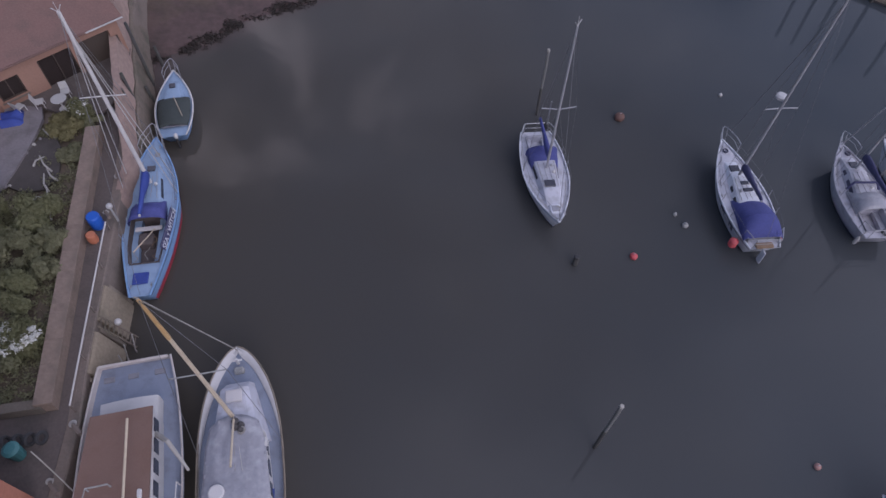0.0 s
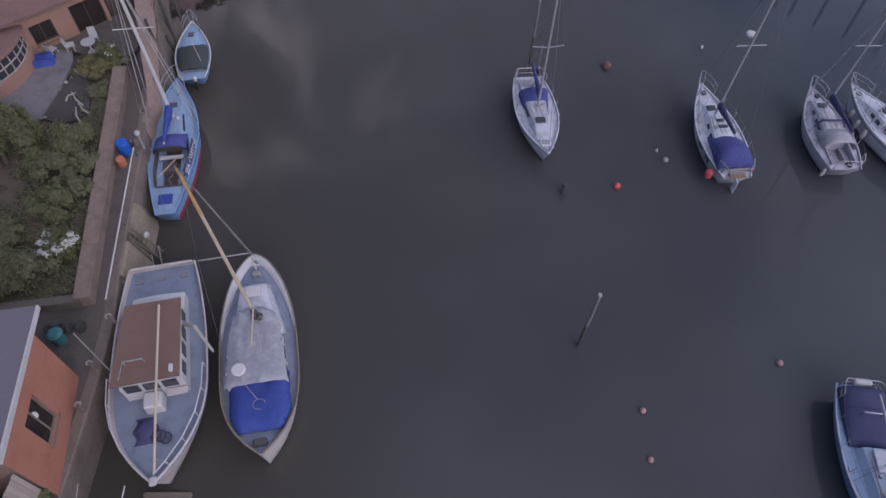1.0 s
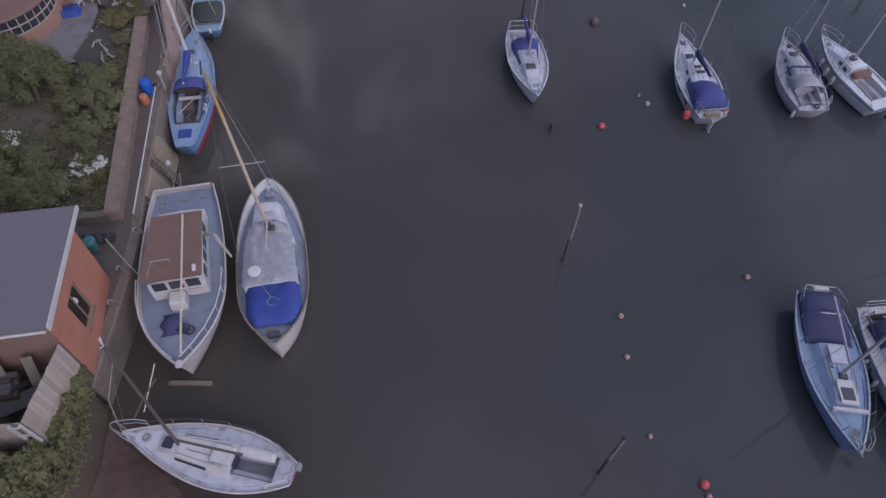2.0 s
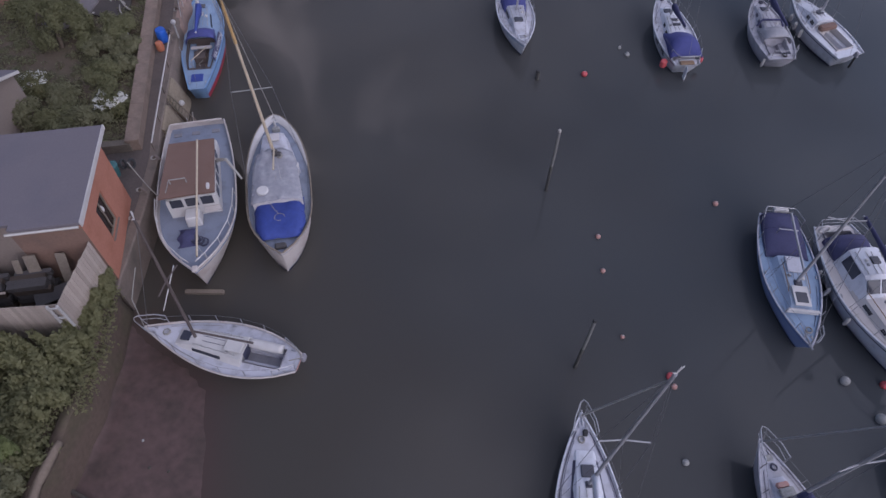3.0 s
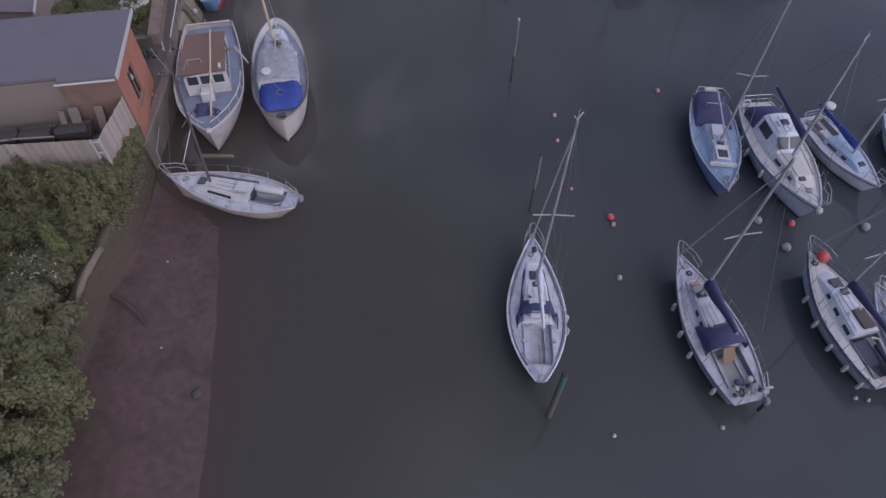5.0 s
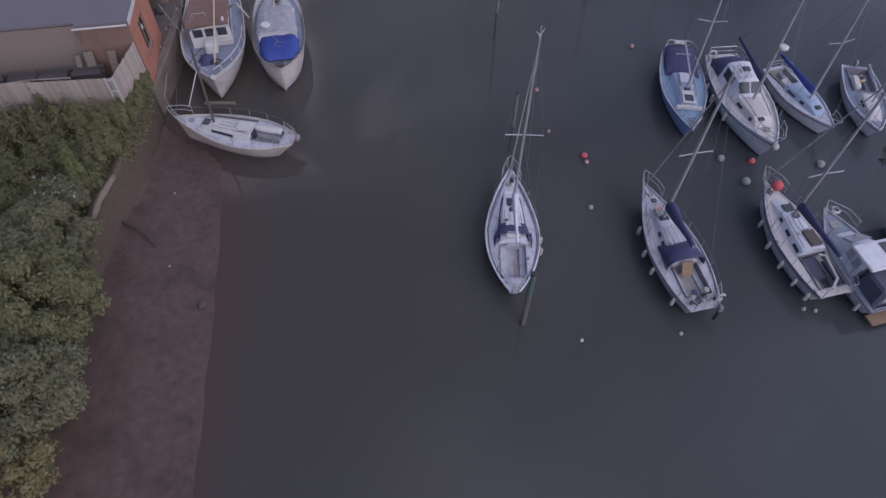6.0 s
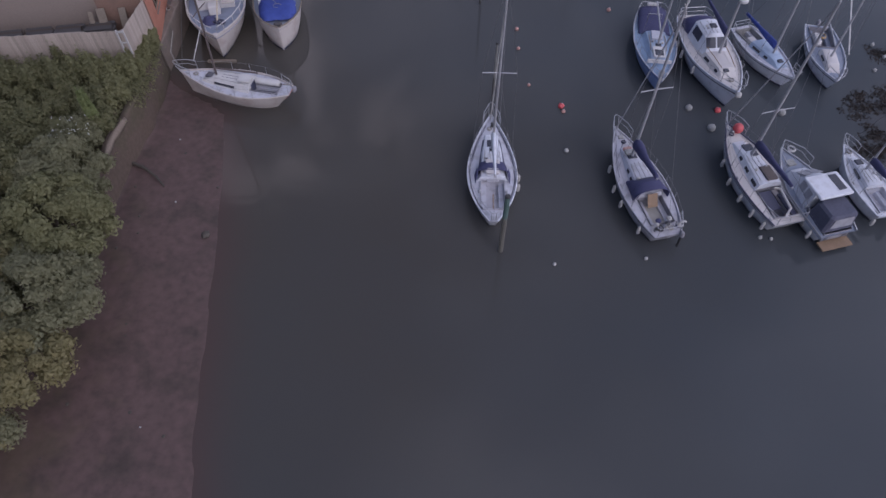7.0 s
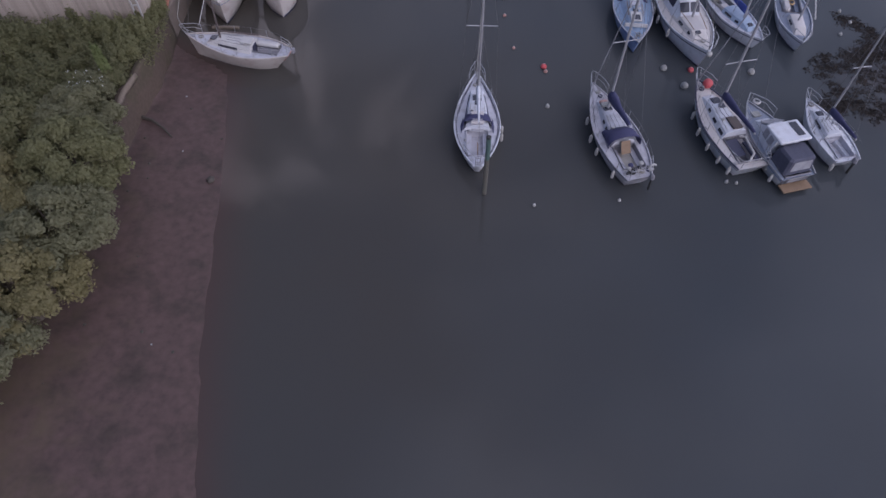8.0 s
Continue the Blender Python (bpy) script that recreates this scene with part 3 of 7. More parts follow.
def build_garden_wall():
    a, b = Vector((-14.75, 9.5, 0)), Vector((-17.3, 24.4, 0))
    d = (b - a).normalized()
    s = Vector((-d.y, d.x, 0))
    wall = thing("garden_wall", pose(0, 0, 0), "long brown stone garden wall with broad worn coping", "garden wall", kind="structure")
    top = 2.55
    w = 0.3
    part("wall_body", slab([a - s * w + Vector((0, 0, 2.2)), b - s * w + Vector((0, 0, 2.2)), b + s * w + Vector((0, 0, 2.2)), a + s * w + Vector((0, 0, 2.2))], 0.66), COPING, wall)
    rng = random.Random(3)
    t, n = 0.0, (b - a).length
    mes = [(q, mesh_of("coping_stone", *box(0, 0, 0, q + 0.06, 0.72, 0.14, 0.022), COPING)) for q in (1.1, 1.7, 1.4, 0.9)]
    while t < n - 0.4:
        q, me = rng.choice(mes)
        c = new("coping_stone", me)
        c.parent = wall
        p = a + d * (t + q / 2)
        c.matrix_world = pose(p.x, p.y, top + 0.05 + rng.uniform(-0.012, 0.008), rng.uniform(-0.8, 0.8), rng.uniform(-0.3, 0.3), math.degrees(math.atan2(d.y, d.x)) + rng.uniform(-0.8, 0.8))
        t += q
    # low return wall that closes the garden on the shed's side
    r0, r1 = Vector((-14.9, 9.6, 2.15)), Vector((-21, 8.6, 2.15))
    ret = slab([r0 + Vector((0, -0.2, 0)), r0 + Vector((0, 0.2, 0)), r1 + Vector((0, 0.2, 0)), r1 + Vector((0, -0.2, 0))], 0.6)
    tagged(part("garden_return_wall", ret, MORTAR), "low dark brick wall beside the shed", "wall", kind="structure")
    rows = []
    for y in np.arange(9.4, 25.1, 0.6):
        xw = -14.75 + (y - 9.5) * (-2.55 / 14.9) - 0.32
        rows.append([(x, y, 2.0 + 0.12 * noise.noise(Vector((x * 0.6, y * 0.6, 1))) + 0.1) for x in np.linspace(xw, -45, 40)])
    tagged(part("garden_soil", grid(rows), SOIL, None, "", True), "dark overgrown garden soil behind the wall", "garden ground", kind="structure")


build_garden_wall()


def build_terrace():
    """Worn paving before the house and the grey path that curves down past the dark garden patch."""
    z = QUAY_Z + 0.38
    path = [(-20.6, 26.05), (-20.25, 25.2), (-20.2, 24.4), (-20.22, 23.5), (-20.28, 22.6), (-20.35, 21.6), (-20.5, 20.6), (-20.9, 19.7), (-21.8, 18.9), (-23.0, 19.4), (-23.6, 22.0), (-23.4, 25.2), (-22.9, 26.3)]
    tagged(part("garden_path", slab([(x, y, z) for x, y in path], 0.16), PAVING), "smooth grey garden path beside the dark patch", "path", kind="structure")
    pave = [(-20.62, 26.1), (-19.4, 25.6), (-17.4, 25.7), (-17.0, 26.4), (-17.0, 29.5), (-17.3, 31.05), (-25.2, 23.55), (-23.4, 25.1)]
    tagged(part("terrace", slab([(x, y, z - 0.01) for x, y in pave], 0.14), TERRACE), "dark worn paved terrace before the house", "terrace", kind="structure")


build_terrace()


# ---- buildings ----
def wall_with_holes(p, q, z0, z1, thick, holes):
    """A wall from p to q with openings (from, to, low, high) along it."""
    p, q = Vector((*p, 0)), Vector((*q, 0))
    n = (q - p).length
    d = (q - p) / n
    s = Vector((-d.y, d.x, 0)) * thick
    us = sorted({0, n, *[h[0] for h in holes], *[h[1] for h in holes]})
    zs = sorted({z0, z1, *[h[2] for h in holes], *[h[3] for h in holes]})
    bits = []
    for a, b in zip(us, us[1:]):
        for c, e in zip(zs, zs[1:]):
            if any(h[0] <= a and b <= h[1] and h[2] <= c and e <= h[3] for h in holes):
                continue
            f = [p + d * a, p + d * b, p + d * b + s, p + d * a + s]
            bits.append(grid([[(k.x, k.y, c) for k in f], [(k.x, k.y, e) for k in f]], True, True))
    vs, fs = join(*bits)
    seen, verts, faces = {}, [], {}
    for f in fs:
        ids = []
        for k in f:
            key = tuple(round(c, 3) for c in vs[k])
            if key not in seen:
                seen[key] = len(verts)
                verts.append(vs[k])
            ids.append(seen[key])
        faces.setdefault(frozenset(ids), []).append(tuple(ids))
    return verts, [f[0] for f in faces.values() if len(f) == 1]


def window_in(parent, p, q, hole, bars=1, depth=0.08, frame_mat=None, sill=True):
    """Frame, panes and sill set into an opening of a wall from p to q."""
    p, q = Vector((*p, 0)), Vector((*q, 0))
    d = (q - p).normalized()
    s = Vector((-d.y, d.x, 0))
    a, b, c, e = hole
    up = Vector((0, 0, 1))
    at = lambda u, z, k=depth: p + d * u + s * k + up * z
    bits = []
    fw = 0.07
    for u0, u1, z0, z1 in ((a, a + fw, c, e), (b - fw, b, c, e), (a + fw, b - fw, c, c + fw), (a + fw, b - fw, e - fw, e)):
        bits.append(slab([at(u0, z0), at(u1, z0), at(u1, z1), at(u0, z1)], 0.06))
    for i in range(bars):
        m = a + (b - a) * (i + 1) / (bars + 1)
        bits.append(slab([at(m - 0.03, c + fw), at(m + 0.03, c + fw), at(m + 0.03, e - fw), at(m - 0.03, e - fw)], 0.05))
    w = part("window", join(*bits), frame_mat or TRIM_WHITE, parent)
    for i in range(bars + 1):
        m0, m1 = a + (b - a) * i / (bars + 1), a + (b - a) * (i + 1) / (bars + 1)
        part("pane", slab([at(m0, c, depth + 0.05), at(m1, c, depth + 0.05), at(m1, e, depth + 0.05), at(m0, e, depth + 0.05)], 0.012), HOUSE_GLASS, w)
    if sill:
        part("sill", slab([at(a - 0.08, c - 0.05, -0.06), at(b + 0.08, c - 0.05, -0.06), at(b + 0.08, c - 0.05, 0.08), at(a - 0.08, c - 0.05, 0.08)], 0.07), CONCRETE, w)


def build_shed():
    shed = thing("brick_shed", pose(0, 0, 0), "orange brick quayside shed with grey felt roof and white bargeboard", "shed")
    se, ne = (-13.37, 1.5), (-14.08, 6.15)
    ux, uy = -0.985, -0.171
    W = 12.0
    sw, nw = (se[0] + ux * W, se[1] + uy * W), (ne[0] + ux * W, ne[1] + uy * W)
    eave = 5.8
    hole = (1.5, 2.7, 3.0, 5.0)
    part("east_wall", wall_with_holes(se, ne, QUAY_Z - 0.02, eave + 0.02, 0.3, [hole]), BRICK, shed)
    a, b = Vector((*se, eave + 0.03)), Vector((*ne, eave + 0.03))
    w = Vector((ux, uy, 0)) * 0.15
    part("wall_head", slab([a + w, b + w, a + w + Vector((0, 0, 0.19))], 0.29), BRICK, shed)
    window_in(shed, se, ne, hole, 1, 0.1, TIMBER)
    part("glass_ornament", ball((-13.85, 3.65, 4.3), 0.12, 0.2), LIFERING, shed, "pale object standing inside the window")
    m = (se[0] + ux * 2.75, se[1] + uy * 2.75)
    part("south_wall", wall_with_holes(m, (se[0] + ux * 0.002, se[1] + uy * 0.002), QUAY_Z - 0.02, eave + 0.2, 0.3, []), OLD_BRICK, shed, "dull brown brick stretch of wall")
    part("south_wall", wall_with_holes((se[0] + ux * W + 0.05, se[1] + uy * W + 0.3), (m[0] - 0.002 + 0.05, m[1] + 0.3), QUAY_Z - 0.02, eave + 0.2, 0.3, []), BUFF, shed, "buff rendered stretch of wall")
    part("north_wall", wall_with_holes((ne[0] + ux * 0.3, ne[1] + uy * 0.3 - 0.02), (nw[0], nw[1]), QUAY_Z - 0.02, eave, 0.3, []), BRICK, shed)
    part("west_wall", wall_with_holes(nw, sw, QUAY_Z - 0.02, eave, 0.3, []), BRICK, shed)
    v = Vector((se[0] - ne[0], se[1] - ne[1], 0)).normalized()
    u = Vector((ux, uy, 0))
    NE, SE = Vector((-14.18, 7.15, eave + 0.02)), Vector((-13.27, 1.4, eave + 0.25))
    out = [NE, SE, SE + u * 2.75, SE + u * 2.75 - v * 0.3, SE + u * 12.3 - v * 0.3, NE + u * 12.3]
    roof = part("roof", slab([p + Vector((0, 0, 0.14)) for p in out], 0.14), SLATE_FELT, shed)
    part("bargeboard", slab([NE - u * 0.03 + Vector((0, 0, 0.02)), SE - u * 0.03 + Vector((0, 0, -0.04)), SE - u * 0.03 + Vector((0, 0, 0.24)), NE - u * 0.03 + Vector((0, 0, 0.24))], 0.06), TRIM_WHITE, roof, "white painted bargeboard")
    part("gutter", tube([SE + v * 0.04 + u * 0.1, SE + v * 0.04 + u * 2.9], 0.06), TRIM_WHITE, roof)


build_shed()


def build_outbuilding():
    ob = thing("outbuilding", pose(0, 0, 0), "small outbuilding with grey pitched roof and white bargeboards", "outbuilding")
    x0, x1, y0, y1, z = -27.0, -20.9, 8.9, 12.2, 4.6
    part("wall", join(wall_with_holes((x1, y0), (x1, y1), QUAY_Z, z, 0.25, []), wall_with_holes((x0, y0), (x1 - 0.26, y0), QUAY_Z, z, 0.25, []),
                      wall_with_holes((x1 - 0.26, y1 - 0.25), (x0, y1 - 0.25), QUAY_Z, z, 0.25, [])), BUFF, ob)
    ym, zr = (y0 + y1) / 2, 5.5
    for a, b in ((y0 - 0.2, ym), (y1 + 0.2, ym)):
        r = part("roof", slab([(x0, a, z), (x1 + 0.25, a, z), (x1 + 0.25, b, zr), (x0, b, zr)], 0.1), SLATE_FELT, ob)
        part("bargeboard", slab([(x1 + 0.27, a, z - 0.12), (x1 + 0.27, b, zr - 0.12), (x1 + 0.27, b, zr + 0.06), (x1 + 0.27, a, z + 0.06)], 0.05), TRIM_WHITE, r, "white painted bargeboard")
    part("gable", slab([(x1 - 0.1, y0, z), (x1 - 0.1, y1, z), (x1 - 0.1, ym, zr - 0.1)], 0.2), BUFF, ob)


build_outbuilding()


def build_house():
    house = thing("house", pose(0, 0, 0), "salmon rendered waterside house with brown tiled roof and dark openings", "house")
    c, a = Vector((-17.25, 30.75, 0)), radians(223.5)
    u = Vector((math.cos(a), math.sin(a), 0))
    v = Vector((-u.y, u.x, 0)) * -1
    e = 4.7
    p, q = c + u * 14, c
    holes = [(14 - 2.6, 14 - 0.6, QUAY_Z, 4.1), (14 - 4.6, 14 - 2.8, QUAY_Z + 0.2, 4.1), (14 - 7.0, 14 - 5.7, 2.7, 3.9), (14 - 9.6, 14 - 8.3, 2.7, 3.9)]
    part("south_wall", wall_with_holes(p.xy, q.xy, QUAY_Z - 0.02, e, 0.35, holes), RENDER_PINK, house)
    for h in holes[1:]:
        window_in(house, p.xy, q.xy, h, 1, 0.15, DARK_FRAME)
    h = holes[0]
    inner = [(p + (q - p).normalized() * t) for t in (h[0], h[1])]
    part("door", slab([inner[0] + v * 0.28 + Vector((0, 0, QUAY_Z)), inner[1] + v * 0.28 + Vector((0, 0, QUAY_Z)), inner[1] + v * 0.28 + Vector((0, 0, 4.0)), inner[0] + v * 0.28 + Vector((0, 0, 4.0))], 0.06), DARK_FRAME, house)
    far = c + v * 9
    ew = [(1.2, 2.4, 2.9, 4.1)]
    part("east_wall", wall_with_holes((c + v * 0.36).xy, far.xy, QUAY_Z - 0.02, e, 0.35, ew), RENDER_PINK, house)
    window_in(house, (c + v * 0.36).xy, far.xy, ew[0], 1, 0.12, DARK_FRAME)
    rise = 2.3
    E = Vector((0, 0, e))
    o = -v * 0.35 - u * 0.3
    roof = part("roof", slab([c + o + E, c + o + u * 15 + E, c + v * 4.5 + u * 15 + E + Vector((0, 0, rise)), c - u * 0.3 + v * 4.5 + E + Vector((0, 0, rise))], 0.14), ROOF_TILE, house)
    part("roof", slab([c - u * 0.3 + v * 9.3 + E, c + v * 9.3 + u * 15 + E, c + v * 4.5 + u * 15 + E + Vector((0, 0, rise)), c - u * 0.3 + v * 4.5 + E + Vector((0, 0, rise))], 0.14), ROOF_TILE, house)
    part("gable", slab([c + v * 0.1 + E, c + v * 8.9 + E, c + v * 4.5 + E + Vector((0, 0, rise - 0.1))], 0.3), RENDER_PINK, house)
    part("gutter", tube([c + o - v * 0.05 + E, c + o - v * 0.05 + u * 2.1 + E], 0.045), FENDER, roof, "pale eaves gutter")
    part("gutter", tube([c + o - v * 0.05 + u * 2.12 + E, c + o - v * 0.05 + u * 14 + E], 0.045), ROOF_TILE, roof)
    # round glazed bay at the garden end
    cx, cy, R = -25.6, 24.3, 3.4
    bay = part("bay_wall", lathe([(R + 0.1, QUAY_Z - 0.02), (R + 0.06, 2.95), (R - 0.2, 3.0), (R - 0.22, 4.1), (R - 0.5, 4.15)], (cx, cy, 0), 40), RENDER_PINK, house, "curved salmon bay wall")
    me = mesh_of("pane", *box(0, 0, 0, 0.03, 0.5, 0.44, 0.004), WINDOW)
    bar = mesh_of("mullion", *box(0, 0, 0, 0.09, 0.07, 1.16, 0.01), FENCE_WOOD)
    for i in range(14):
        a = radians(-95 + i * 9.4)
        for k in (0, 1):
            p = new("pane", me)
            p.parent = bay
            p.matrix_world = pose(cx + (R - 0.19) * math.cos(a), cy + (R - 0.19) * math.sin(a), 3.29 + 0.52 * k, 0, 0, math.degrees(a))
        m = new("mullion", bar)
        m.parent = bay
        a += radians(4.7)
        m.matrix_world = pose(cx + (R - 0.17) * math.cos(a), cy + (R - 0.17) * math.sin(a), 3.54, 0, 0, math.degrees(a))
    for z in (3.04, 3.55, 4.05):
        part("transom", tube([(cx + (R - 0.17) * math.cos(radians(a)), cy + (R - 0.17) * math.sin(radians(a)), z) for a in range(-100, 46, 6)], 0.045, 6), FENCE_WOOD, bay)
    part("bay_roof", lathe([(R + 0.05, 4.12), (R + 0.1, 4.2), (R - 0.1, 4.3), (0.1, 4.85)], (cx, cy, 0), 40), ROOF_TILE, house)


build_house()


def build_fence():
    fence = thing("yard_fence", pose(0, 0, 0), "weathered pale board fence round the yard", "fence")
    me = mesh_of("fence_board", *box(0, 0, 0, 0.176, 0.03, 2.4, 0.008), FENCE_WOOD)
    rng = random.Random(2)
    line = [(-13.42, 1.42), (-13.72, -1.62), (-22.0, -2.4)]
    for p, q in zip(line, line[1:]):
        p, q = Vector((*p, 0)), Vector((*q, 0))
        n = (q - p).length
        d = (q - p) / n
        yaw = math.degrees(math.atan2(d.y, d.x))
        for i in range(int(n / 0.178)):
            c = p + d * (0.09 + i * 0.178)
            b = new("fence_board", me)
            b.parent = fence
            b.matrix_world = pose(c.x, c.y, 3.75 + rng.uniform(-0.02, 0.02), rng.uniform(-0.6, 0.6), rng.uniform(-0.4, 0.4), yaw)
        s = Vector((-d.y, d.x, 0))
        for z in (3.0, 4.5):
            part("rail", slab([p - s * 0.06 + Vector((0, 0, z)), q - s * 0.06 + Vector((0, 0, z)), q - s * 0.06 + Vector((0, 0, z + 0.09)), p - s * 0.06 + Vector((0, 0, z + 0.09))], 0.05), FENCE_WOOD, fence)
    for x, y in ((-13.62, -1.75), (-13.98, -1.8)):
        part("post", box(x, y, 4.3, 0.1, 0.1, 1.6, 0.02), FENDER, fence, "pale corner post")
    for z in (4.25, 4.95):
        part("brace", slab([(-13.62, -1.82, z), (-13.98, -1.87, z), (-13.98, -1.87, z + 0.1), (-13.62, -1.82, z + 0.1)], 0.04), FENDER, fence, "pale rail across the corner gap")
    yard = part("yard_floor", slab([(-13.5, 1.45, 2.4), (-13.78, -1.55, 2.4), (-26, -2.75, 2.4), (-26, -0.6, 2.4)], 0.5), SOIL)
    tagged(yard, "dark cluttered yard floor", "yard", kind="structure")
    for i, (x, y, l, r, z) in enumerate(((-17.2, -0.7, 2.6, 8, 2.72), (-18.2, -1.3, 3.0, 4, 2.7), (-19.8, -0.9, 2.2, -12, 2.72))):
        ob = part("timber_plank", box(0, 0, 0, l, 0.22, 0.08, 0.015), TIMBER)
        ob.matrix_world = pose(x, y, z, 0, 0, r)
        tagged(ob, "grey timber plank lying in the yard", "plank", "planks in the yard")
    for x, w, h, r in ((-14.6, 0.42, 2.3, 6), (-15.75, 0.5, 2.4, 12), (-16.4, 0.3, 2.1, 3)):
        lean = part("leaning_panel", box(0, 0, 0, w, 0.06, h, 0.02), TIMBER)
        lean.matrix_world = pose(x, 0.55 + (x + 14.6) * 0.16, 3.6, -24, 0, r)
        tagged(lean, "weathered grey board leaning on the shed wall", "board", "boards leaning in the yard")
    for x, y, z, n, r in ((-17.6, -0.75, 4.12, 2.2, 6), (-19.3, -1.05, 4.12, 1.7, 14), (-16.6, -1.2, 2.75, 1.4, -30)):
        pl = part("pale_lath", box(0, 0, 0, n, 0.1, 0.05, 0.012), FENCE_WOOD)
        pl.matrix_world = pose(x, y, z, 0, 0, r)
        tagged(pl, "pale lath lying on the yard clutter", "lath", "laths in the yard")
    # dark timber added to fill the shaded, cluttered recess along the shed wall
    rng = random.Random(12)
    for k in range(5):
        x = -15.9 - k * 1.7
        y = 1.35 + (x + 13.25) * 0.1736 - 0.75
        w = thing("timber_stack", pose(x, y, 2.64, 0, 0, 10 + rng.uniform(-4, 4)), "added dark timber stack filling the shaded recess by the shed wall", "timber stack", "timber stacks in the yard")
        for i in range(5):
            for j in range(4):
                part("board", box(rng.uniform(-0.1, 0.1), -0.36 + j * 0.24, 0.14 + i * 0.29 - 0.03 * j * (i == 4), 1.55 + rng.uniform(-0.2, 0.1), 0.22, 0.26, 0.02), CLUTTER if (i + j) % 3 else DARK_FRAME, w)
    bench = thing("workbench", pose(-14.9, -0.2, 2.65, 0, 0, 30), "dark wooden workbench in the yard", "workbench")
    part("top", box(0, 0, 0.8, 1.7, 0.7, 0.08, 0.02), CLUTTER, bench)
    for a in (-0.7, 0.7):
        for b in (-0.28, 0.28):
            part("leg", box(a, b, 0.38, 0.09, 0.09, 0.78, 0.01), CLUTTER, bench)


build_fence()


def build_quay_things():
    rail = thing("quay_railing", pose(0, 0, 0), "pale tube railing on posts along the quay edge", "railing")
    pts = [Vector((-13.78 - (y - 9.5) * 0.136, y, QUAY_Z)) for y in (9.5, 11.7, 13.95, 16.2, 18.4)]
    for p in pts:
        part("post", tube([p, p + Vector((0, 0, 0.58))], 0.04, 8), CONCRETE, rail)
    for z, r in ((0.58, 0.036), (0.3, 0.014)):
        part("rail", tube([p + Vector((0, 0, z)) for p in pts], r, 8), TRIM_WHITE if z > 0.5 else CONCRETE, rail)
    for k, (x, y, mat, lab) in enumerate(((-15.55, 18.55, TARP_BRIGHT, "bright blue plastic barrel on the quay"), (-15.5, 17.7, RUST, "rusty orange plastic tub on the quay"))):
        b = thing("barrel" if k == 0 else "tub", pose(x, y, QUAY_Z + 0.03), lab, "barrel" if k == 0 else "tub")
        h, r = (0.8, 0.31) if k == 0 else (0.5, 0.23)
        part("body", lathe([(r * 0.88, 0), (r, 0.08), (r, h * 0.5), (r * 1.03, h * 0.52), (r, h * 0.56), (r * 0.97, h * 0.95), (r * 0.85, h)]), mat, b)
        part("lid", lathe([(r * 0.86, h - 0.02), (r * 0.86, h + 0.03), (r * 0.5, h + 0.04)]), mat, b)
    lamp = thing("quay_lamp_post", pose(-14.75, 18.9, QUAY_Z), "short pale post with round white head", "post")
    part("post", tube([(0, 0, 0), (0, 0, 1.05)], 0.05, 8), GREY_BUOY, lamp)
    part("head", ball((0, 0, 1.12), 0.15), FENDER, lamp)
    # timber fendering, steps and ladder on the quay face
    rng = random.Random(4)
    for y0, y1 in ((11.15, 13.05), (13.6, 15.35)):
        rows = []
        for y in [y0 + (y1 - y0) * k / 6 for k in range(7)]:
            x = lerp(y, EDGE)
            n = 0.05 * noise.noise(Vector((y * 1.3, 4, 4)))
            rows.append([(x - 0.3, y, -1.3), (x - 0.3, y, 1.82), (x + 0.06, y, 1.84), (x + 0.14, y, 1.76), (x + 0.42 + n, y, 0.9), (x + 0.68 + n, y, 0.05), (x + 0.85, y, -1.3)])
        tagged(part("quay_pier", grid(rows, True, True), PIER), "pale algae-stained concrete pier on the quay face", "quay pier", kind="structure")
    for k, y in enumerate((11.0, 13.3, 15.5)):
        ob = part("fender_baulk", box(0, 0, 0, 0.2, 0.2, 2.6, 0.03), TIMBER)
        ob.matrix_world = pose(lerp(y, EDGE) + 0.42, y, 0.3, 0, -18, 3)
        tagged(ob, "dark timber fender baulk on the quay face", "timber baulk", "fender baulks")
    # steel ladder that slopes down between the piers
    lad = thing("dock_ladder", pose(0, 0, 0), "rusty brown ladder sloping down between the piers", "ladder")
    top, low = Vector((-14.05, 13.48, 1.95)), Vector((-13.05, 13.42, 0.1))
    across = Vector((0.0, 0.21, 0.06))
    for sd in (1, -1):
        part("stile", tube([top + across * sd, low + across * sd], 0.045, 6), WEEDWALL, lad)
    for i in range(9):
        c = top.lerp(low, 0.05 + 0.11 * i)
        part("rung", tube([c + across, c - across], 0.03, 6), WEEDWALL, lad)
    for x, y, lean in ((-13.2, 12.55, 0.25), (-13.25, 12.2, 0.1), (-13.0, 13.0, 0.3)):
        st = part("mooring_stake", tube([(x - 0.05, y, -0.8), (x, y, 0.2), (x + lean * 0.3, y + lean, 1.1)], 0.03, 6), PILE_TOP)
        tagged(st, "thin pale stake standing in the water by the quay", "stake", "stakes by the quay")
    b = part("fender_ball", ball((-13.55, 13.78, 1.35), 0.16), FENDER)
    tagged(b, "round white fender hanging on the quay", "fender")
    # bollards and mooring gear by the cabin boat
    for x, y, r in ((-13.75, 9.0, -40), (-13.9, 6.8, -38), (-13.8, 5.0, -40), (-15.6, 21.7, -50), (-15.5, 19.4, -50)):
        bo = thing("mooring_post", pose(x, y, QUAY_Z - 0.05, 0, 0, r), "grey mooring post leaning over the quay edge", "mooring post", "mooring posts")
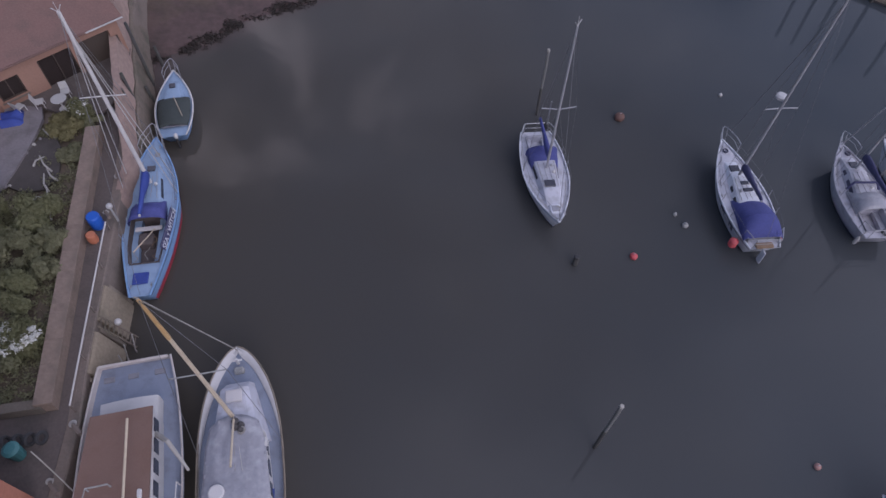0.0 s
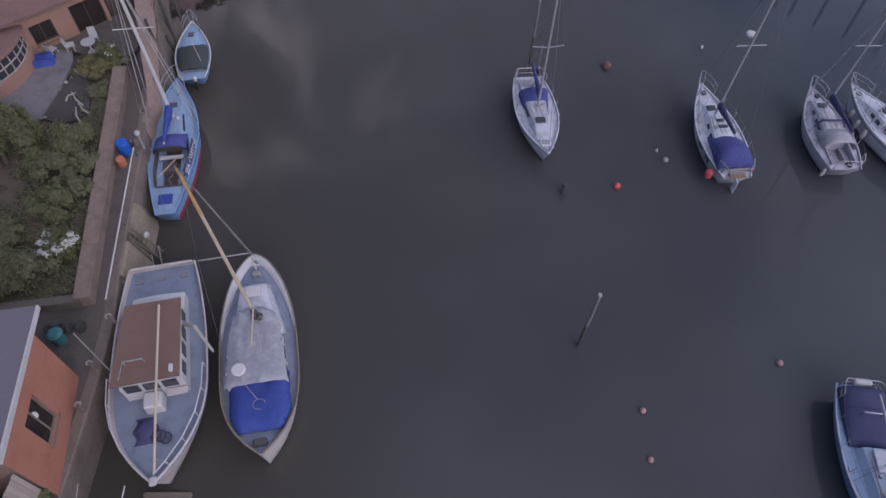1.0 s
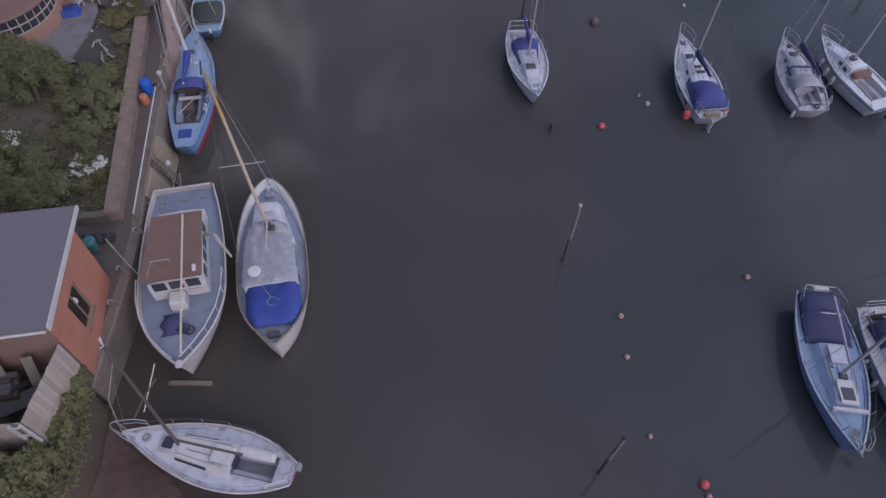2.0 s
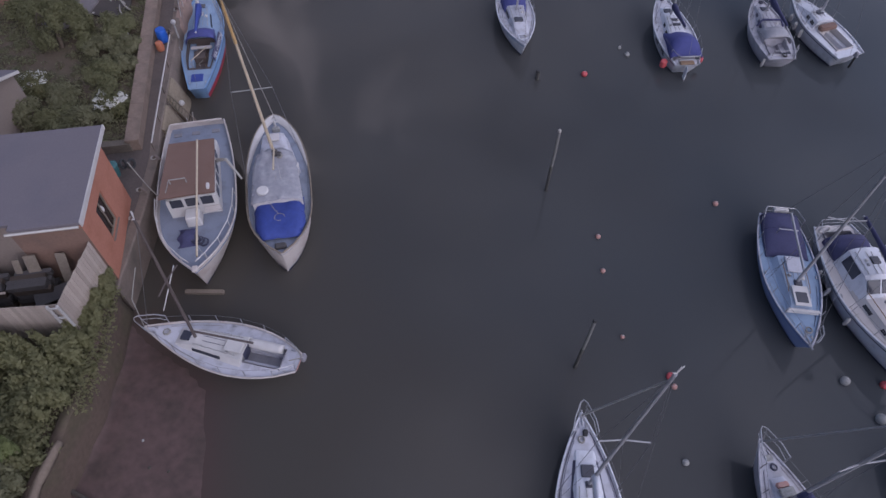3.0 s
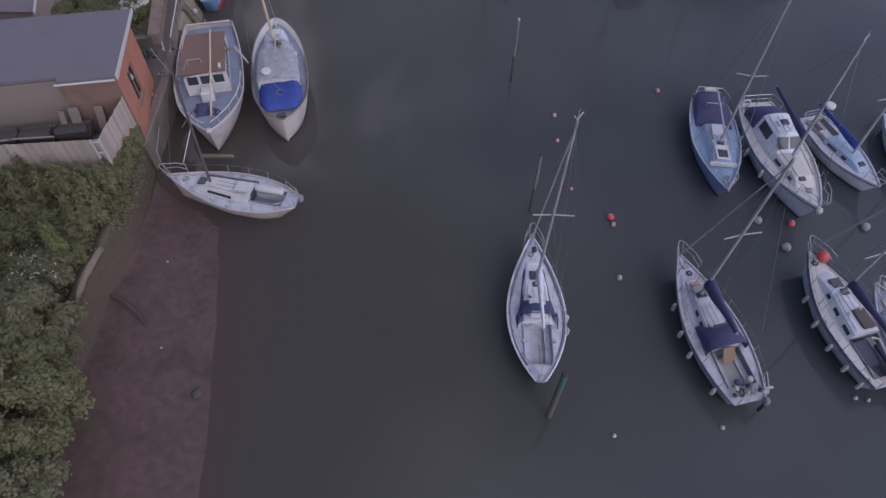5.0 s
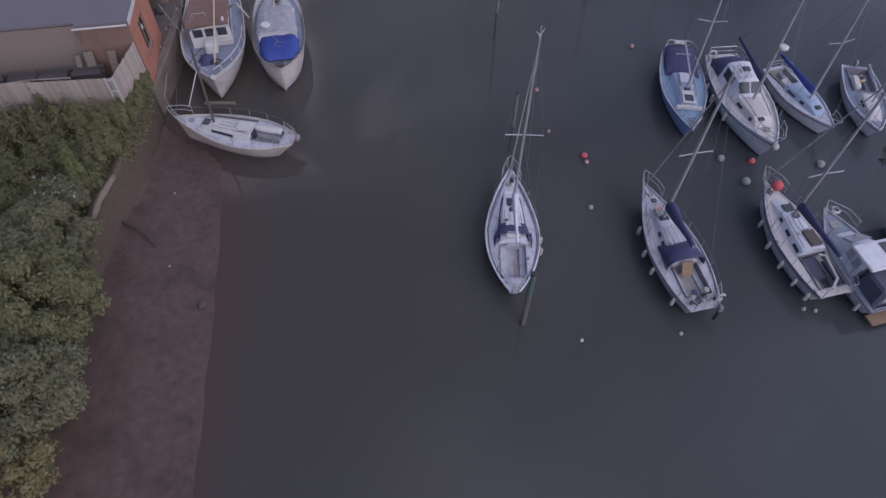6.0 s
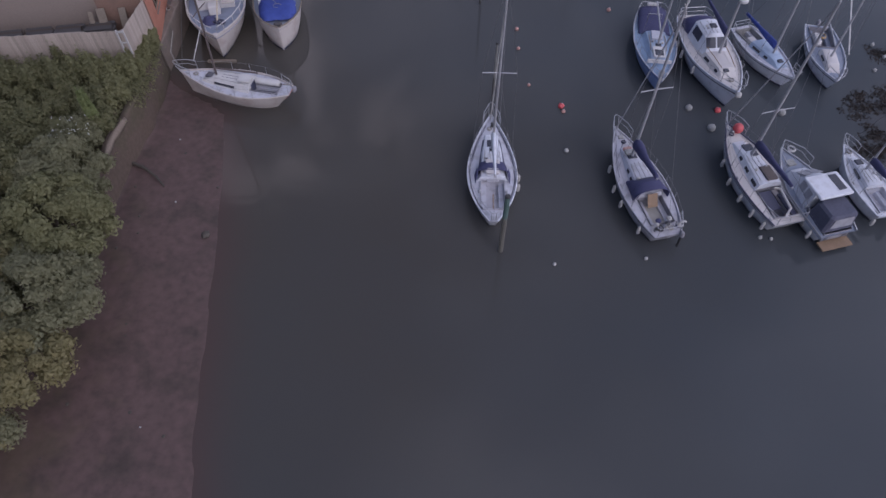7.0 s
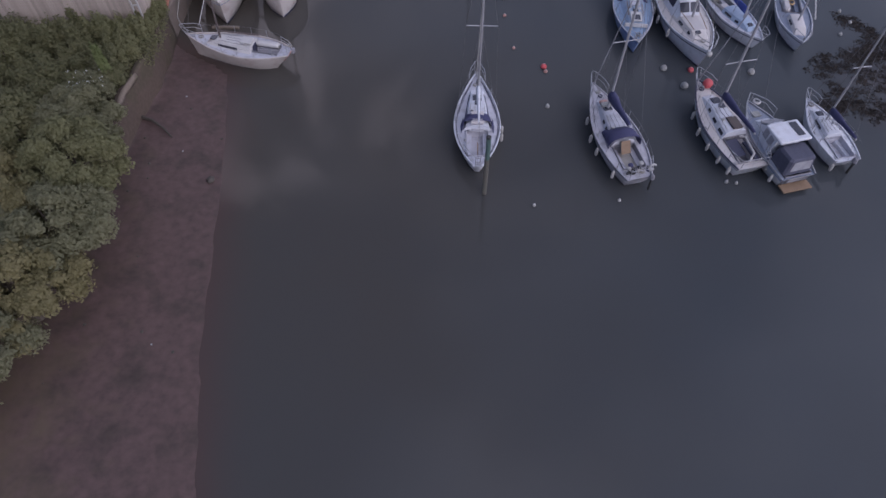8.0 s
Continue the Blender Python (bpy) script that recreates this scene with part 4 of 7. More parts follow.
        part("post", tube([(0, 0, 0), (0.35, 0, 0.45), (0.9, 0, 0.55)], 0.075, 8), CONCRETE, bo)
        part("cap", ball((0, 0, 0.02), 0.17, 0.1), PILE_TOP, bo)
    rope = part("mooring_rope", tube(bow_path((-14.2, 7.5, 3.2), (-12.6, 6.2, 1.9), 0.3), 0.025), ROPE)
    tagged(rope, "slack mooring rope to the cabin boat", "rope")
    for i in range(4):
        ob = part("old_tyre", tube([(0.21 * math.cos(t), 0.21 * math.sin(t), 0) for t in [k * math.pi / 8 for k in range(16)]], 0.07, 8, None, True), RUBBER)
        ob.matrix_world = pose(-14.6 - 0.42 * i, 8.35 - 0.06 * i, QUAY_Z + 0.26, 70, 0, 80 + 8 * i)
        tagged(ob, "black rubber tyre standing by the wall", "tyre", "tyres by the shed")
    bin_ = thing("teal_bin", pose(-15.3, 7.75, QUAY_Z), "teal plastic bin beside the shed", "bin")
    part("body", lathe([(0.22, 0), (0.25, 0.05), (0.29, 0.6), (0.3, 0.72)]), TEAL, bin_)
    part("lid", lathe([(0.32, 0.7), (0.32, 0.75), (0.2, 0.82), (0.05, 0.83)]), TEAL, bin_)
    # garden furniture on the terrace
    z = QUAY_Z + 0.4
    tab = thing("garden_table", pose(-19.4, 26.0, z), "round white plastic garden table", "table")
    part("top", lathe([(0.38, 0.68), (0.4, 0.7), (0.4, 0.73), (0.37, 0.74)], seg=20), FENDER, tab)
    part("stem", tube([(0, 0, 0.02), (0, 0, 0.68)], 0.05, 8), LIFERING, tab)
    part("foot", lathe([(0.3, 0), (0.26, 0.04), (0.06, 0.06)]), LIFERING, tab)
    for k, (x, y, r) in enumerate(((-19.5, 26.9, 20), (-20.6, 26.1, 110), (-21.5, 25.7, 160))):
        ch = thing("garden_chair", pose(x, y, z, 0, 0, r), "white plastic garden chair on the terrace", "chair", "garden chairs")
        part("seat", box(0, 0, 0.42, 0.46, 0.44, 0.04, 0.02), FENDER, ch)
        part("backrest", slab([(-0.22, 0.2, 0.45), (0.22, 0.2, 0.45), (0.2, 0.3, 0.85), (-0.2, 0.3, 0.85)], 0.03), FENDER, ch)
        for a in (-0.2, 0.2):
            for b in (-0.19, 0.19):
                part("leg", tube([(a, b, 0), (a * 0.95, b * 0.95, 0.42)], 0.02), LIFERING, ch)
    rows = []
    for i in range(9):
        rows.append([(-22.4 + i * 0.17 - 0.05 * j, 24.3 + j * 0.15 + 0.05 * i, z + (0.02 if i in (0, 8) or j in (0, 7) else 0.35 + 0.22 * noise.noise(Vector((i * 0.5, j * 0.5, 2))))) for j in range(8)])
    t = part("tarpaulin", grid(rows), TARP_BLUE, None, "", True)
    tagged(t, "crumpled bright blue tarpaulin over a heap on the terrace", "tarpaulin")


build_quay_things()


# ---- plants ----
def leaf_cloud(lobes, count, size, seed, lower=-0.35):
    """Leaves scattered over the shells of round lobes (centre, radii), each a small folded blade."""
    r = np.random.RandomState(seed)
    area = np.array([a[1][0] * a[1][1] + a[1][2] * a[1][0] for a in lobes])
    pick = r.choice(len(lobes), count, p=area / area.sum())
    c = np.array([l[0] for l in lobes])[pick]
    rad = np.array([l[1] for l in lobes])[pick]
    d = r.normal(size=(count, 3))
    d /= np.linalg.norm(d, axis=1)[:, None]
    d[:, 2] = np.where(d[:, 2] < lower, -d[:, 2], d[:, 2])
    bumpy = 1 + 0.16 * np.sin(d[:, 0] * 7 + pick) * np.cos(d[:, 1] * 6 + 2 * pick) + 0.1 * np.sin(d[:, 2] * 13 + d[:, 0] * 11 + pick)
    p = c + d * rad * (bumpy * r.uniform(0.5, 1.22, count))[:, None]
    nrm = d * 0.7 + r.normal(size=(count, 3)) * 0.38 + np.array([0, 0, 0.4])
    nrm /= np.linalg.norm(nrm, axis=1)[:, None]
    t = np.cross(nrm, r.normal(size=(count, 3)))
    t /= np.linalg.norm(t, axis=1)[:, None]
    b = np.cross(nrm, t)
    s = (size * r.uniform(0.6, 1.4, count))[:, None]
    v = np.stack([p - t * s, p + b * s * 0.5 + nrm * s * 0.12, p + t * s, p - b * s * 0.5 + nrm * s * 0.12], 1).reshape(-1, 3)
    f = np.arange(count * 4).reshape(-1, 4)
    return v, f


def shrub(name, lobes, count, size, mat, seed, label, category="shrub", stems=True, group=""):
    c = np.mean([l[0] for l in lobes], axis=0)
    base_z = min(l[0][2] - l[1][2] for l in lobes)
    sh = thing(name, pose(0, 0, 0), label, category, group)
    v, f = leaf_cloud(lobes, count, size, seed)
    crown = new("crown", raw_mesh("crown", v, f, mat))
    crown.parent = sh
    if stems:
        rng = random.Random(seed)
        for l in lobes[:4]:
            foot = Vector((l[0][0] * 0.6 + c[0] * 0.4, l[0][1] * 0.6 + c[1] * 0.4, base_z))
            part("stem", tube([foot, foot.lerp(Vector(l[0]), 0.5) + Vector((rng.uniform(-0.2, 0.2), rng.uniform(-0.2, 0.2), 0)), Vector(l[0])], 0.08, 6, 0.03), BARK, sh)
    return sh


def tree(x, y, z0, height, spread, count, mat, seed, label):
    rng = random.Random(seed)
    t = thing("tree", pose(0, 0, 0), label, "tree", "trees on the bank")
    top = Vector((x + rng.uniform(-0.4, 0.4), y + rng.uniform(-0.4, 0.4), z0 + height * 0.62))
    part("trunk", tube([(x, y, z0 - 0.3), (x + 0.1, y - 0.1, z0 + height * 0.3), top], 0.22, 8, 0.1), BARK, t)
    lobes = []
    for k in range(48):
        a = 2 * math.pi * k / 11 * 1.62 + rng.random()
        q = spread * (0.12 + 0.8 * math.sqrt((k + 0.5) / 48)) * rng.uniform(0.85, 1.1)
        cz = z0 + height * (0.86 - 0.42 * (q / spread)) + rng.uniform(-0.45, 0.45)
        c = (x + q * math.cos(a), y + q * math.sin(a), cz)
        rr = spread * rng.uniform(0.11, 0.25)
        lobes.append((c, (rr, rr, rr * 0.75)))
        if k % 8 == 0:
            part("limb", tube([(x + 0.1, y - 0.1, z0 + height * 0.35), ((x + c[0]) / 2, (y + c[1]) / 2, (z0 + height * 0.35 + cz) / 2 + 0.3), c], 0.09, 6, 0.03), BARK, t)
    v, f = leaf_cloud(lobes, count, 0.09, seed, -0.5)
    cr = new("crown", raw_mesh("crown", v, f, mat))
    cr.parent = t


def build_plants():
    # thick growth on the bank below the fence
    rng = random.Random(11)
    for k, (x, y, w, d, h, mat) in enumerate((
            (-13.45, 0.4, 0.3, 0.9, 0.7, LEAF), (-13.5, -0.9, 0.4, 0.9, 0.9, LEAF), (-13.9, -2.5, 0.7, 0.8, 1.5, LEAF), (-15.4, -3.0, 1.2, 0.9, 1.8, LEAF), (-17.6, -3.3, 1.5, 1.1, 1.9, LEAF_DARK), (-20.0, -3.8, 1.7, 1.2, 2.1, LEAF_DARK),
            (-14.2, -4.2, 1.1, 1.3, 1.3, LEAF), (-16.3, -5.0, 1.5, 1.5, 1.5, LEAF_DARK), (-18.6, -6.2, 1.8, 1.8, 1.4, LEAF_DARK), (-14.6, -6.2, 1.1, 1.2, 1.3, LEAF_DARK),
            (-22.0, -5.0, 2.0, 1.8, 2.0, LEAF), (-17.0, -8.0, 1.8, 1.6, 1.3, LEAF_DARK), (-21.5, -8.6, 2.2, 2.2, 1.8, LEAF_DARK), (-14.7, -8.2, 0.9, 1.2, 1.5, LEAF_GREY), (-14.35, -6.9, 0.26, 0.28, 2.5, LEAF_BRIGHT))):
        lobes = []
        zg = 2.3
        for j in range(30):
            a, q = rng.uniform(0, 6.28), rng.uniform(0.1, 1.05)
            lobes.append(((x + q * w * math.cos(a), y + q * d * math.sin(a), zg + 0.4 * h + rng.uniform(-0.25, 0.3)), (w * rng.uniform(0.14, 0.34), d * rng.uniform(0.14, 0.34), h * rng.uniform(0.3, 0.6))))
        shrub("bank_shrub", lobes, 8000, 0.085, mat, 20 + k, "dense tangled green shrub on the steep bank", "shrub", True, "shrubs on the bank")
    for k, (x, y, h, sp, mat) in enumerate(((-15.0, -10.9, 4.0, 2.4, LEAF_GREY), (-13.9, -14.2, 4.6, 2.8, LEAF), (-18.2, -12.2, 4.8, 2.8, LEAF_DARK), (-13.3, -18.4, 4.6, 2.9, LEAF_GREY),
                                            (-17.6, -17.2, 5.4, 3.0, LEAF_OLIVE), (-13.9, -21.8, 4.5, 2.8, LEAF_OLIVE), (-18.6, -21.6, 5.2, 3.0, LEAF_OLIVE), (-22.0, -15.0, 5.5, 3.2, LEAF_DARK),
                                            (-15.0, -25.2, 4.8, 2.9, LEAF_GREY), (-18.9, -26.4, 4.6, 2.7, LEAF), (-22.0, -20.5, 5.2, 3.2, LEAF))):
        tree(x, y, 1.2, h, sp, 34000, mat, 50 + k, "leafy grey-green bank tree leaning over the mud" if mat is not LEAF_OLIVE else "leafy bank tree with yellowing olive leaves")
    # small white blossom scattered over the grey shrub
    r = np.random.RandomState(77)
    spots = [((-15.2 + r.normal() * 0.7, -8.4 + r.normal() * 0.8, 3.7 + r.uniform(-0.1, 0.3)), (0.12, 0.12, 0.06)) for _ in range(46)]
    v, f = leaf_cloud(spots, 170, 0.045, 78, 0.0)
    tagged(new("blossom", raw_mesh("blossom", v, f, PETAL)), "scattered small white blossom over the bank shrubs", "blossom", kind="stuff")
    # low growth that covers the whole bank
    r = np.random.RandomState(31)
    lobes = []
    while len(lobes) < 2600:
        y = r.uniform(-34, 0.8)
        x = lerp(y, BANK) + (0.35 if y < -5 else 0.2) - r.uniform(0, 1) ** 1.6 * 12
        s = r.uniform(0.25, 0.75)
        edge = x - lerp(y, BANK)
        h = land(x, y) if edge < -0.3 else 2.45 - max(0, edge) * 1.6 - (2.6 if -11.5 < y < -4.6 else 0)
        if h > 0.3 and not (y > -2.6 and x < -13.6 and y > -2.4 + (x + 14) * 0.1):
            lobes.append(((x, y, h), (s, s, s * 0.8)))
    v, f = leaf_cloud(lobes, 150000, 0.075, 32, 0.0)
    tagged(new("undergrowth", raw_mesh("undergrowth", v, f, LEAF_DARK)), "low tangled grey-green undergrowth on the bank", "undergrowth", kind="stuff")
    # garden shrubs
    for k, (x, y, w, h, mat, lab) in enumerate((
            (-18.3, 18.6, 1.1, 1.3, WILLOW, "broad green garden shrub"), (-18.4, 16.8, 1.0, 1.2, LEAF_GREY, "dark green garden shrub"), (-17.1, 17.3, 0.75, 0.9, LEAF_GREY, "dark green garden shrub behind the wall"),
            (-17.7, 14.4, 1.05, 1.4, WILLOW, "rounded pale green garden shrub"), (-16.8, 15.7, 0.6, 0.8, LEAF_GREY, "dark green garden shrub behind the wall"), (-19.5, 17.7, 0.8, 0.9, WILLOW, "straggling green garden shrub"),
            (-17.4, 10.8, 1.25, 1.3, LEAF_GREY, "dark garden shrub by the shed"), (-19.0, 10.7, 1.3, 1.3, WILLOW, "green garden shrub by the shed"), (-21.2, 11.2, 1.4, 1.2, LEAF_GREY, "dark garden shrub by the shed"),
            (-19.4, 12.6, 1.0, 1.0, LEAF_GREY, "grey-green garden shrub on the soil"), (-24.2, 12.0, 1.6, 1.3, LEAF_OLIVE, "olive green garden shrub"), (-23.8, 20.6, 1.5, 1.4, WILLOW, "pale green garden shrub beside the bay"),
            (-18.9, 24.6, 0.9, 0.7, LEAF_OLIVE, "straggling yellow-green flower bed"), (-18.0, 22.8, 0.7, 0.6, LEAF_GREY, "grey-green rock plant by the dark patch"), (-17.7, 25.2, 0.6, 0.6, LEAF_GREY, "grey-green plant at the wall's end"))):
        rng2 = random.Random(70 + k)
        lobes = []
        for _ in range(16):
            a, q = rng2.uniform(0, 6.28), w * math.sqrt(rng2.random()) * 0.85
            m = rng2.uniform(0.2, 0.42)
            lobes.append(((x + q * math.cos(a), y + q * math.sin(a), 2.1 + h * (0.75 - 0.45 * (q / w) ** 2) * rng2.uniform(0.6, 1.1)), (w * m, w * m, h * m * 0.9)))
        shrub("garden_shrub", lobes, 6000, 0.075, mat, 90 + k, lab, group="garden shrubs")
    # drooping willow on the lawn
    w = thing("willow_tree", pose(0, 0, 0), "small pale green weeping willow on the lawn", "tree")
    part("trunk", tube([(-21.2, 17.5, 2.0), (-21.2, 17.8, 3.2), (-21.3, 18.1, 4.3)], 0.16, 8, 0.07), BARK, w)
    rng2, lobes = random.Random(5), []
    for k in range(36):
        a, q = rng2.uniform(0, 6.28), 1.6 * math.sqrt(rng2.random())
        c = (-21.3 + q * math.cos(a), 18.4 + q * math.sin(a), 4.5 - 0.55 * q * q + rng2.uniform(-0.2, 0.2))
        lobes.append((c, (0.3, 0.3, 0.7)))
        if k < 6:
            part("limb", tube([(-21.2, 17.9, 3.4), ((-21.2 + c[0]) / 2, (18.0 + c[1]) / 2, 4.3), c], 0.05, 6, 0.02), BARK, w)
    v, f = leaf_cloud(lobes, 16000, 0.07, 171, -0.9)
    o = new("crown", raw_mesh("crown", v, f, WILLOW))
    o.parent = w
    for k, (x, y, w, n) in enumerate(((-16.55, 12.2, 0.8, 420), (-21.2, 13.5, 0.75, 150), (-18.2, 25.4, 0.5, 60))):
        fl = shrub("flowering_shrub", [((x, y, 2.6), (w, w, 0.7)), ((x - 0.4, y + 0.4, 2.5), (w * 0.7, w * 0.7, 0.6)), ((x + 0.4, y - 0.3, 2.45), (w * 0.5, w * 0.5, 0.6))], 3600, 0.07, LEAF_DARK, 120 + k, "shrub with clusters of white flowers", group="flowering shrubs")
        r = np.random.RandomState(k)
        lob = [((x + w * q * math.cos(a), y + w * q * math.sin(a), 3.2 - 0.2 * q), (0.15, 0.15, 0.1)) for a, q in zip(r.uniform(0, 6.28, 22), r.uniform(0.4, 1.05, 22))]
        v, f = leaf_cloud(lob, n * 2, 0.065, 130 + k)
        o = tagged(new("blossom", raw_mesh("blossom", v, f, PETAL)), "clusters of small white flowers", kind="stuff")
        o.parent = fl
    # weeds over the garden soil
    r = np.random.RandomState(41)
    lobes = []
    while len(lobes) < 520:
        x, y = r.uniform(-26, -15), r.uniform(9.6, 25)
        if x < -15.2 - (y - 9.5) * 0.171 and not (-20.6 < x < -18.2 and 20.6 < y < 24 and r.rand() < 0.75) and not (x < -20.2 and y > 20.6) and not (-22.6 < x < -19.8 and 14 < y < 17.4 and r.rand() < 0.75):
            q = r.uniform(0.15, 0.4)
            lobes.append(((x, y, 2.1), (q, q, q * 0.9)))
    v, f = leaf_cloud(lobes, 26000, 0.06, 42, 0.0)
    tagged(new("garden_weeds", raw_mesh("garden_weeds", v, f, LEAF_GREY)), "low straggling weeds over the garden soil", "weeds", kind="stuff")
    # dark patch of garden ground with stone edging and bleached branches
    pond = thing("dark_garden_patch", pose(0, 0, 0), "dark patch of garden ground edged with pale stones", "pond")
    ring = [(-20.6, 20.7), (-20.45, 22.3), (-20.0, 23.9), (-19.3, 24.2), (-18.75, 23.3), (-18.4, 22.2), (-18.2, 21.2), (-18.6, 20.5), (-19.6, 20.3)]
    part("bed", slab([(x, y, 2.2) for x, y in ring], 0.12), DARK_BED, pond)
    rng2 = random.Random(15)
    for k in range(26):
        t = k / 26 * 9
        (ax, ay), (bx, by) = ring[int(t)], ring[(int(t) + 1) % 9]
        x, y = ax + (bx - ax) * (t % 1) + rng2.uniform(-0.12, 0.12), ay + (by - ay) * (t % 1) + rng2.uniform(-0.12, 0.12)
        if x > -19.9:
            continue
        q = rng2.uniform(0.07, 0.13)
        g = ball((x, y, 2.28), q, q * 0.7, 7, 5)
        part("edging_stone", ([(a + rng2.uniform(-0.03, 0.03), b + rng2.uniform(-0.03, 0.03), c) for a, b, c in g[0]], g[1]), PILE_TOP if k % 2 else PAVING, pond)
    for x, y, q, n in ((-18.3, 20.3, 120, 1.2), (-17.9, 19.7, 130, 0.8), (-19.2, 23.9, 150, 0.9), (-18.4, 22.6, 10, 0.9), (-18.9, 25.5, 115, 1.1), (-18.6, 21.6, 135, 1.3), (-19.6, 21.9, 60, 0.7), (-18.1, 21.0, 140, 1.0), (-17.6, 18.6, 100, 0.8), (-18.9, 19.7, 20, 0.7), (-19.0, 24.4, 70, 0.8)):
        br = part("bleached_branch", tube([(0, 0, 0), (n * 0.4, 0.08, 0.14), (n, -0.05, 0.1)], 0.06, 6, 0.03), PILE_TOP)
        br.matrix_world = pose(x, y, 2.3, 0, 0, q)
        tagged(br, "bleached driftwood branch lying in the garden", "branch", "bleached branches")


build_plants()


# ---- things in the water and on the mud ----
def pile(x, y, h, r, mat, head, label, bare=0.42):
    p = thing("mooring_pile", pose(x, y, 0), label, "mooring pile", "mooring piles")
    part("shaft", tube([(0, 0, h * bare), (0.02, 0.01, h * (bare + 1) / 2), (0, 0, h)], r, 10), mat, p)
    part("weedy_foot", tube([(0, 0, -1.5), (0, 0, h * (bare + 0.02))], r * 1.03, 10), PILE_WOOD if mat is not PILE_GREEN else PILE_FOOT, p, "dark weedy foot")
    part("head", lathe([(r * 1.06, h - 0.02), (r * 1.08, h + 0.06), (r * 0.8, h + 0.1)], seg=10), head, p)


pile(7.05, 8.8, 4.5, 0.085, PILE_GREY, PILE_TOP, "slim weathered timber mooring pile with a pale head")
pile(7.45, -1.7, 4.3, 0.08, PILE_GREY, RUBBER, "slim weathered timber mooring pile with a dark head")
pile(7.37, -13.2, 4.3, 0.13, PILE_GREEN, RUBBER, "green painted mooring pile with a dark top", 0.62)
pile(6.3, 28.6, 4.6, 0.08, PILE_GREY, PILE_TOP, "slim weathered timber mooring pile with a pale head")
pile(7.3, 18.0, 0.6, 0.14, PILE_WOOD, RUBBER, "short timber mooring pile just above the water")


RUSTY_BUOY = material("reddish_weedy_buoy", (0.14, 0.075, 0.06), 0.7, bump=0.2, var=0.25, stain=(0.07, 0.05, 0.04), scale=6)


def buoy(x, y, r, mat, label):
    b = thing("mooring_buoy", pose(x, y, 0), label, "buoy", "mooring buoys")
    part("float", ball((0, 0, r * 0.45), r, r * 0.92), mat, b)
    part("eye", tube([(0.05 * math.cos(t), 0, r * 1.38 + 0.05 * math.sin(t)) for t in [k * math.pi / 5 for k in range(10)]], 0.014, 5, None, True), STEEL, b)


for x, y, r, mat, label in ((10.33, 18.44, 0.2, ORANGE, "round orange-red mooring buoy"), (16.2, 8.0, 0.15, PINK, "faded pink mooring buoy"), (9.49, 5.68, 0.14, PINK, "faded orange mooring buoy"),
                            (9.45, 3.55, 0.13, PINK, "small faded orange mooring buoy"), (11.72, -2.15, 0.2, ORANGE, "round orange-red mooring buoy"), (11.8, -2.62, 0.14, PINK, "small faded pink pick-up buoy"),
                            (21.38, -2.45, 0.2, ORANGE, "round orange-red mooring buoy"), (11.6, -6.0, 0.15, GREY_BUOY, "weedy grey mooring buoy"), (21.2, -12.3, 0.11, GREY_BUOY, "small grey net float"), (21.75, -12.4, 0.1, GREY_BUOY, "small grey net float"),
                            (20.6, -4.05, 0.25, GREY_BUOY, "large weedy white mooring buoy"), (10.1, -14.08, 0.1, FENDER, "small white pick-up buoy"), (14.88, -13.7, 0.1, FENDER, "small white pick-up buoy"),
                            (11.18, 28.36, 0.3, RUSTY_BUOY, "weedy reddish grey mooring buoy"), (13.0, 21.17, 0.11, GREY_BUOY, "small grey net float"), (13.38, 20.44, 0.17, GREY_BUOY, "weedy grey mooring buoy"),
                            (33.6, 4.2, 0.13, GREY_BUOY, "small grey net float"), (33.9, 2.9, 0.12, FENDER, "small white net float"), (32.7, 1.5, 0.13, GREY_BUOY, "small grey net float"), (25.3, -2.65, 0.24, GREY_BUOY, "weedy grey mooring buoy"),
                            (19.63, -2.27, 0.22, GREY_BUOY, "large weedy white mooring buoy"), (17.75, 30.5, 0.12, FENDER, "small white net float"), (9.86, -0.15, 0.11, PINK, "small faded orange mooring buoy")):
    buoy(x, y, r, mat, label)
BITS = [("timber_baulk", box(0, 0, 0, 1.9, 0.22, 0.22, 0.04), TIMBER, pose(-10.1, 2.0, 0.03, 0, 0, 0), "floating timber baulk beside the quay"),
        ("driftwood_branch", tube([(0, 0, 0), (1.1, -0.5, 0.08), (2.0, -1.2, 0.03), (2.6, -1.9, 0.04)], 0.12, 6, 0.05), ROCK, pose(-13.6, -7.3, 0.36), "dark driftwood branch lying on the mud")]
for n_, g_, m_, p_, l_ in BITS:
    o_ = part(n_, g_, m_)
    o_.matrix_world = p_
    tagged(o_, l_, n_.split("_")[1])
rr_ = random.Random(9)
for k_ in range(20):
    x_, y_ = rr_.uniform(-13.5, -7.5), rr_.uniform(-28, -5)
    if k_ == 0:
        x_, y_ = -8.15, -12.3
    g_ = ball((0, 0, 0), 1, 0.55, 7, 5)
    s_ = 0.26 if k_ == 0 else rr_.uniform(0.03, 0.09)
    o_ = part("rock", ([(a * s_ * rr_.uniform(0.8, 1.2), b * s_ * rr_.uniform(0.8, 1.2), c * s_) for a, b, c in g_[0]], g_[1]), ROCK if k_ % 9 != 1 else GREY_BUOY)
    o_.location = (x_, y_, land(x_, y_) + s_ * 0.2)
    tagged(o_, "weedy rock on the mud" if k_ % 9 != 1 else "grey pebble on the mud", "rock", "rocks on the mud")


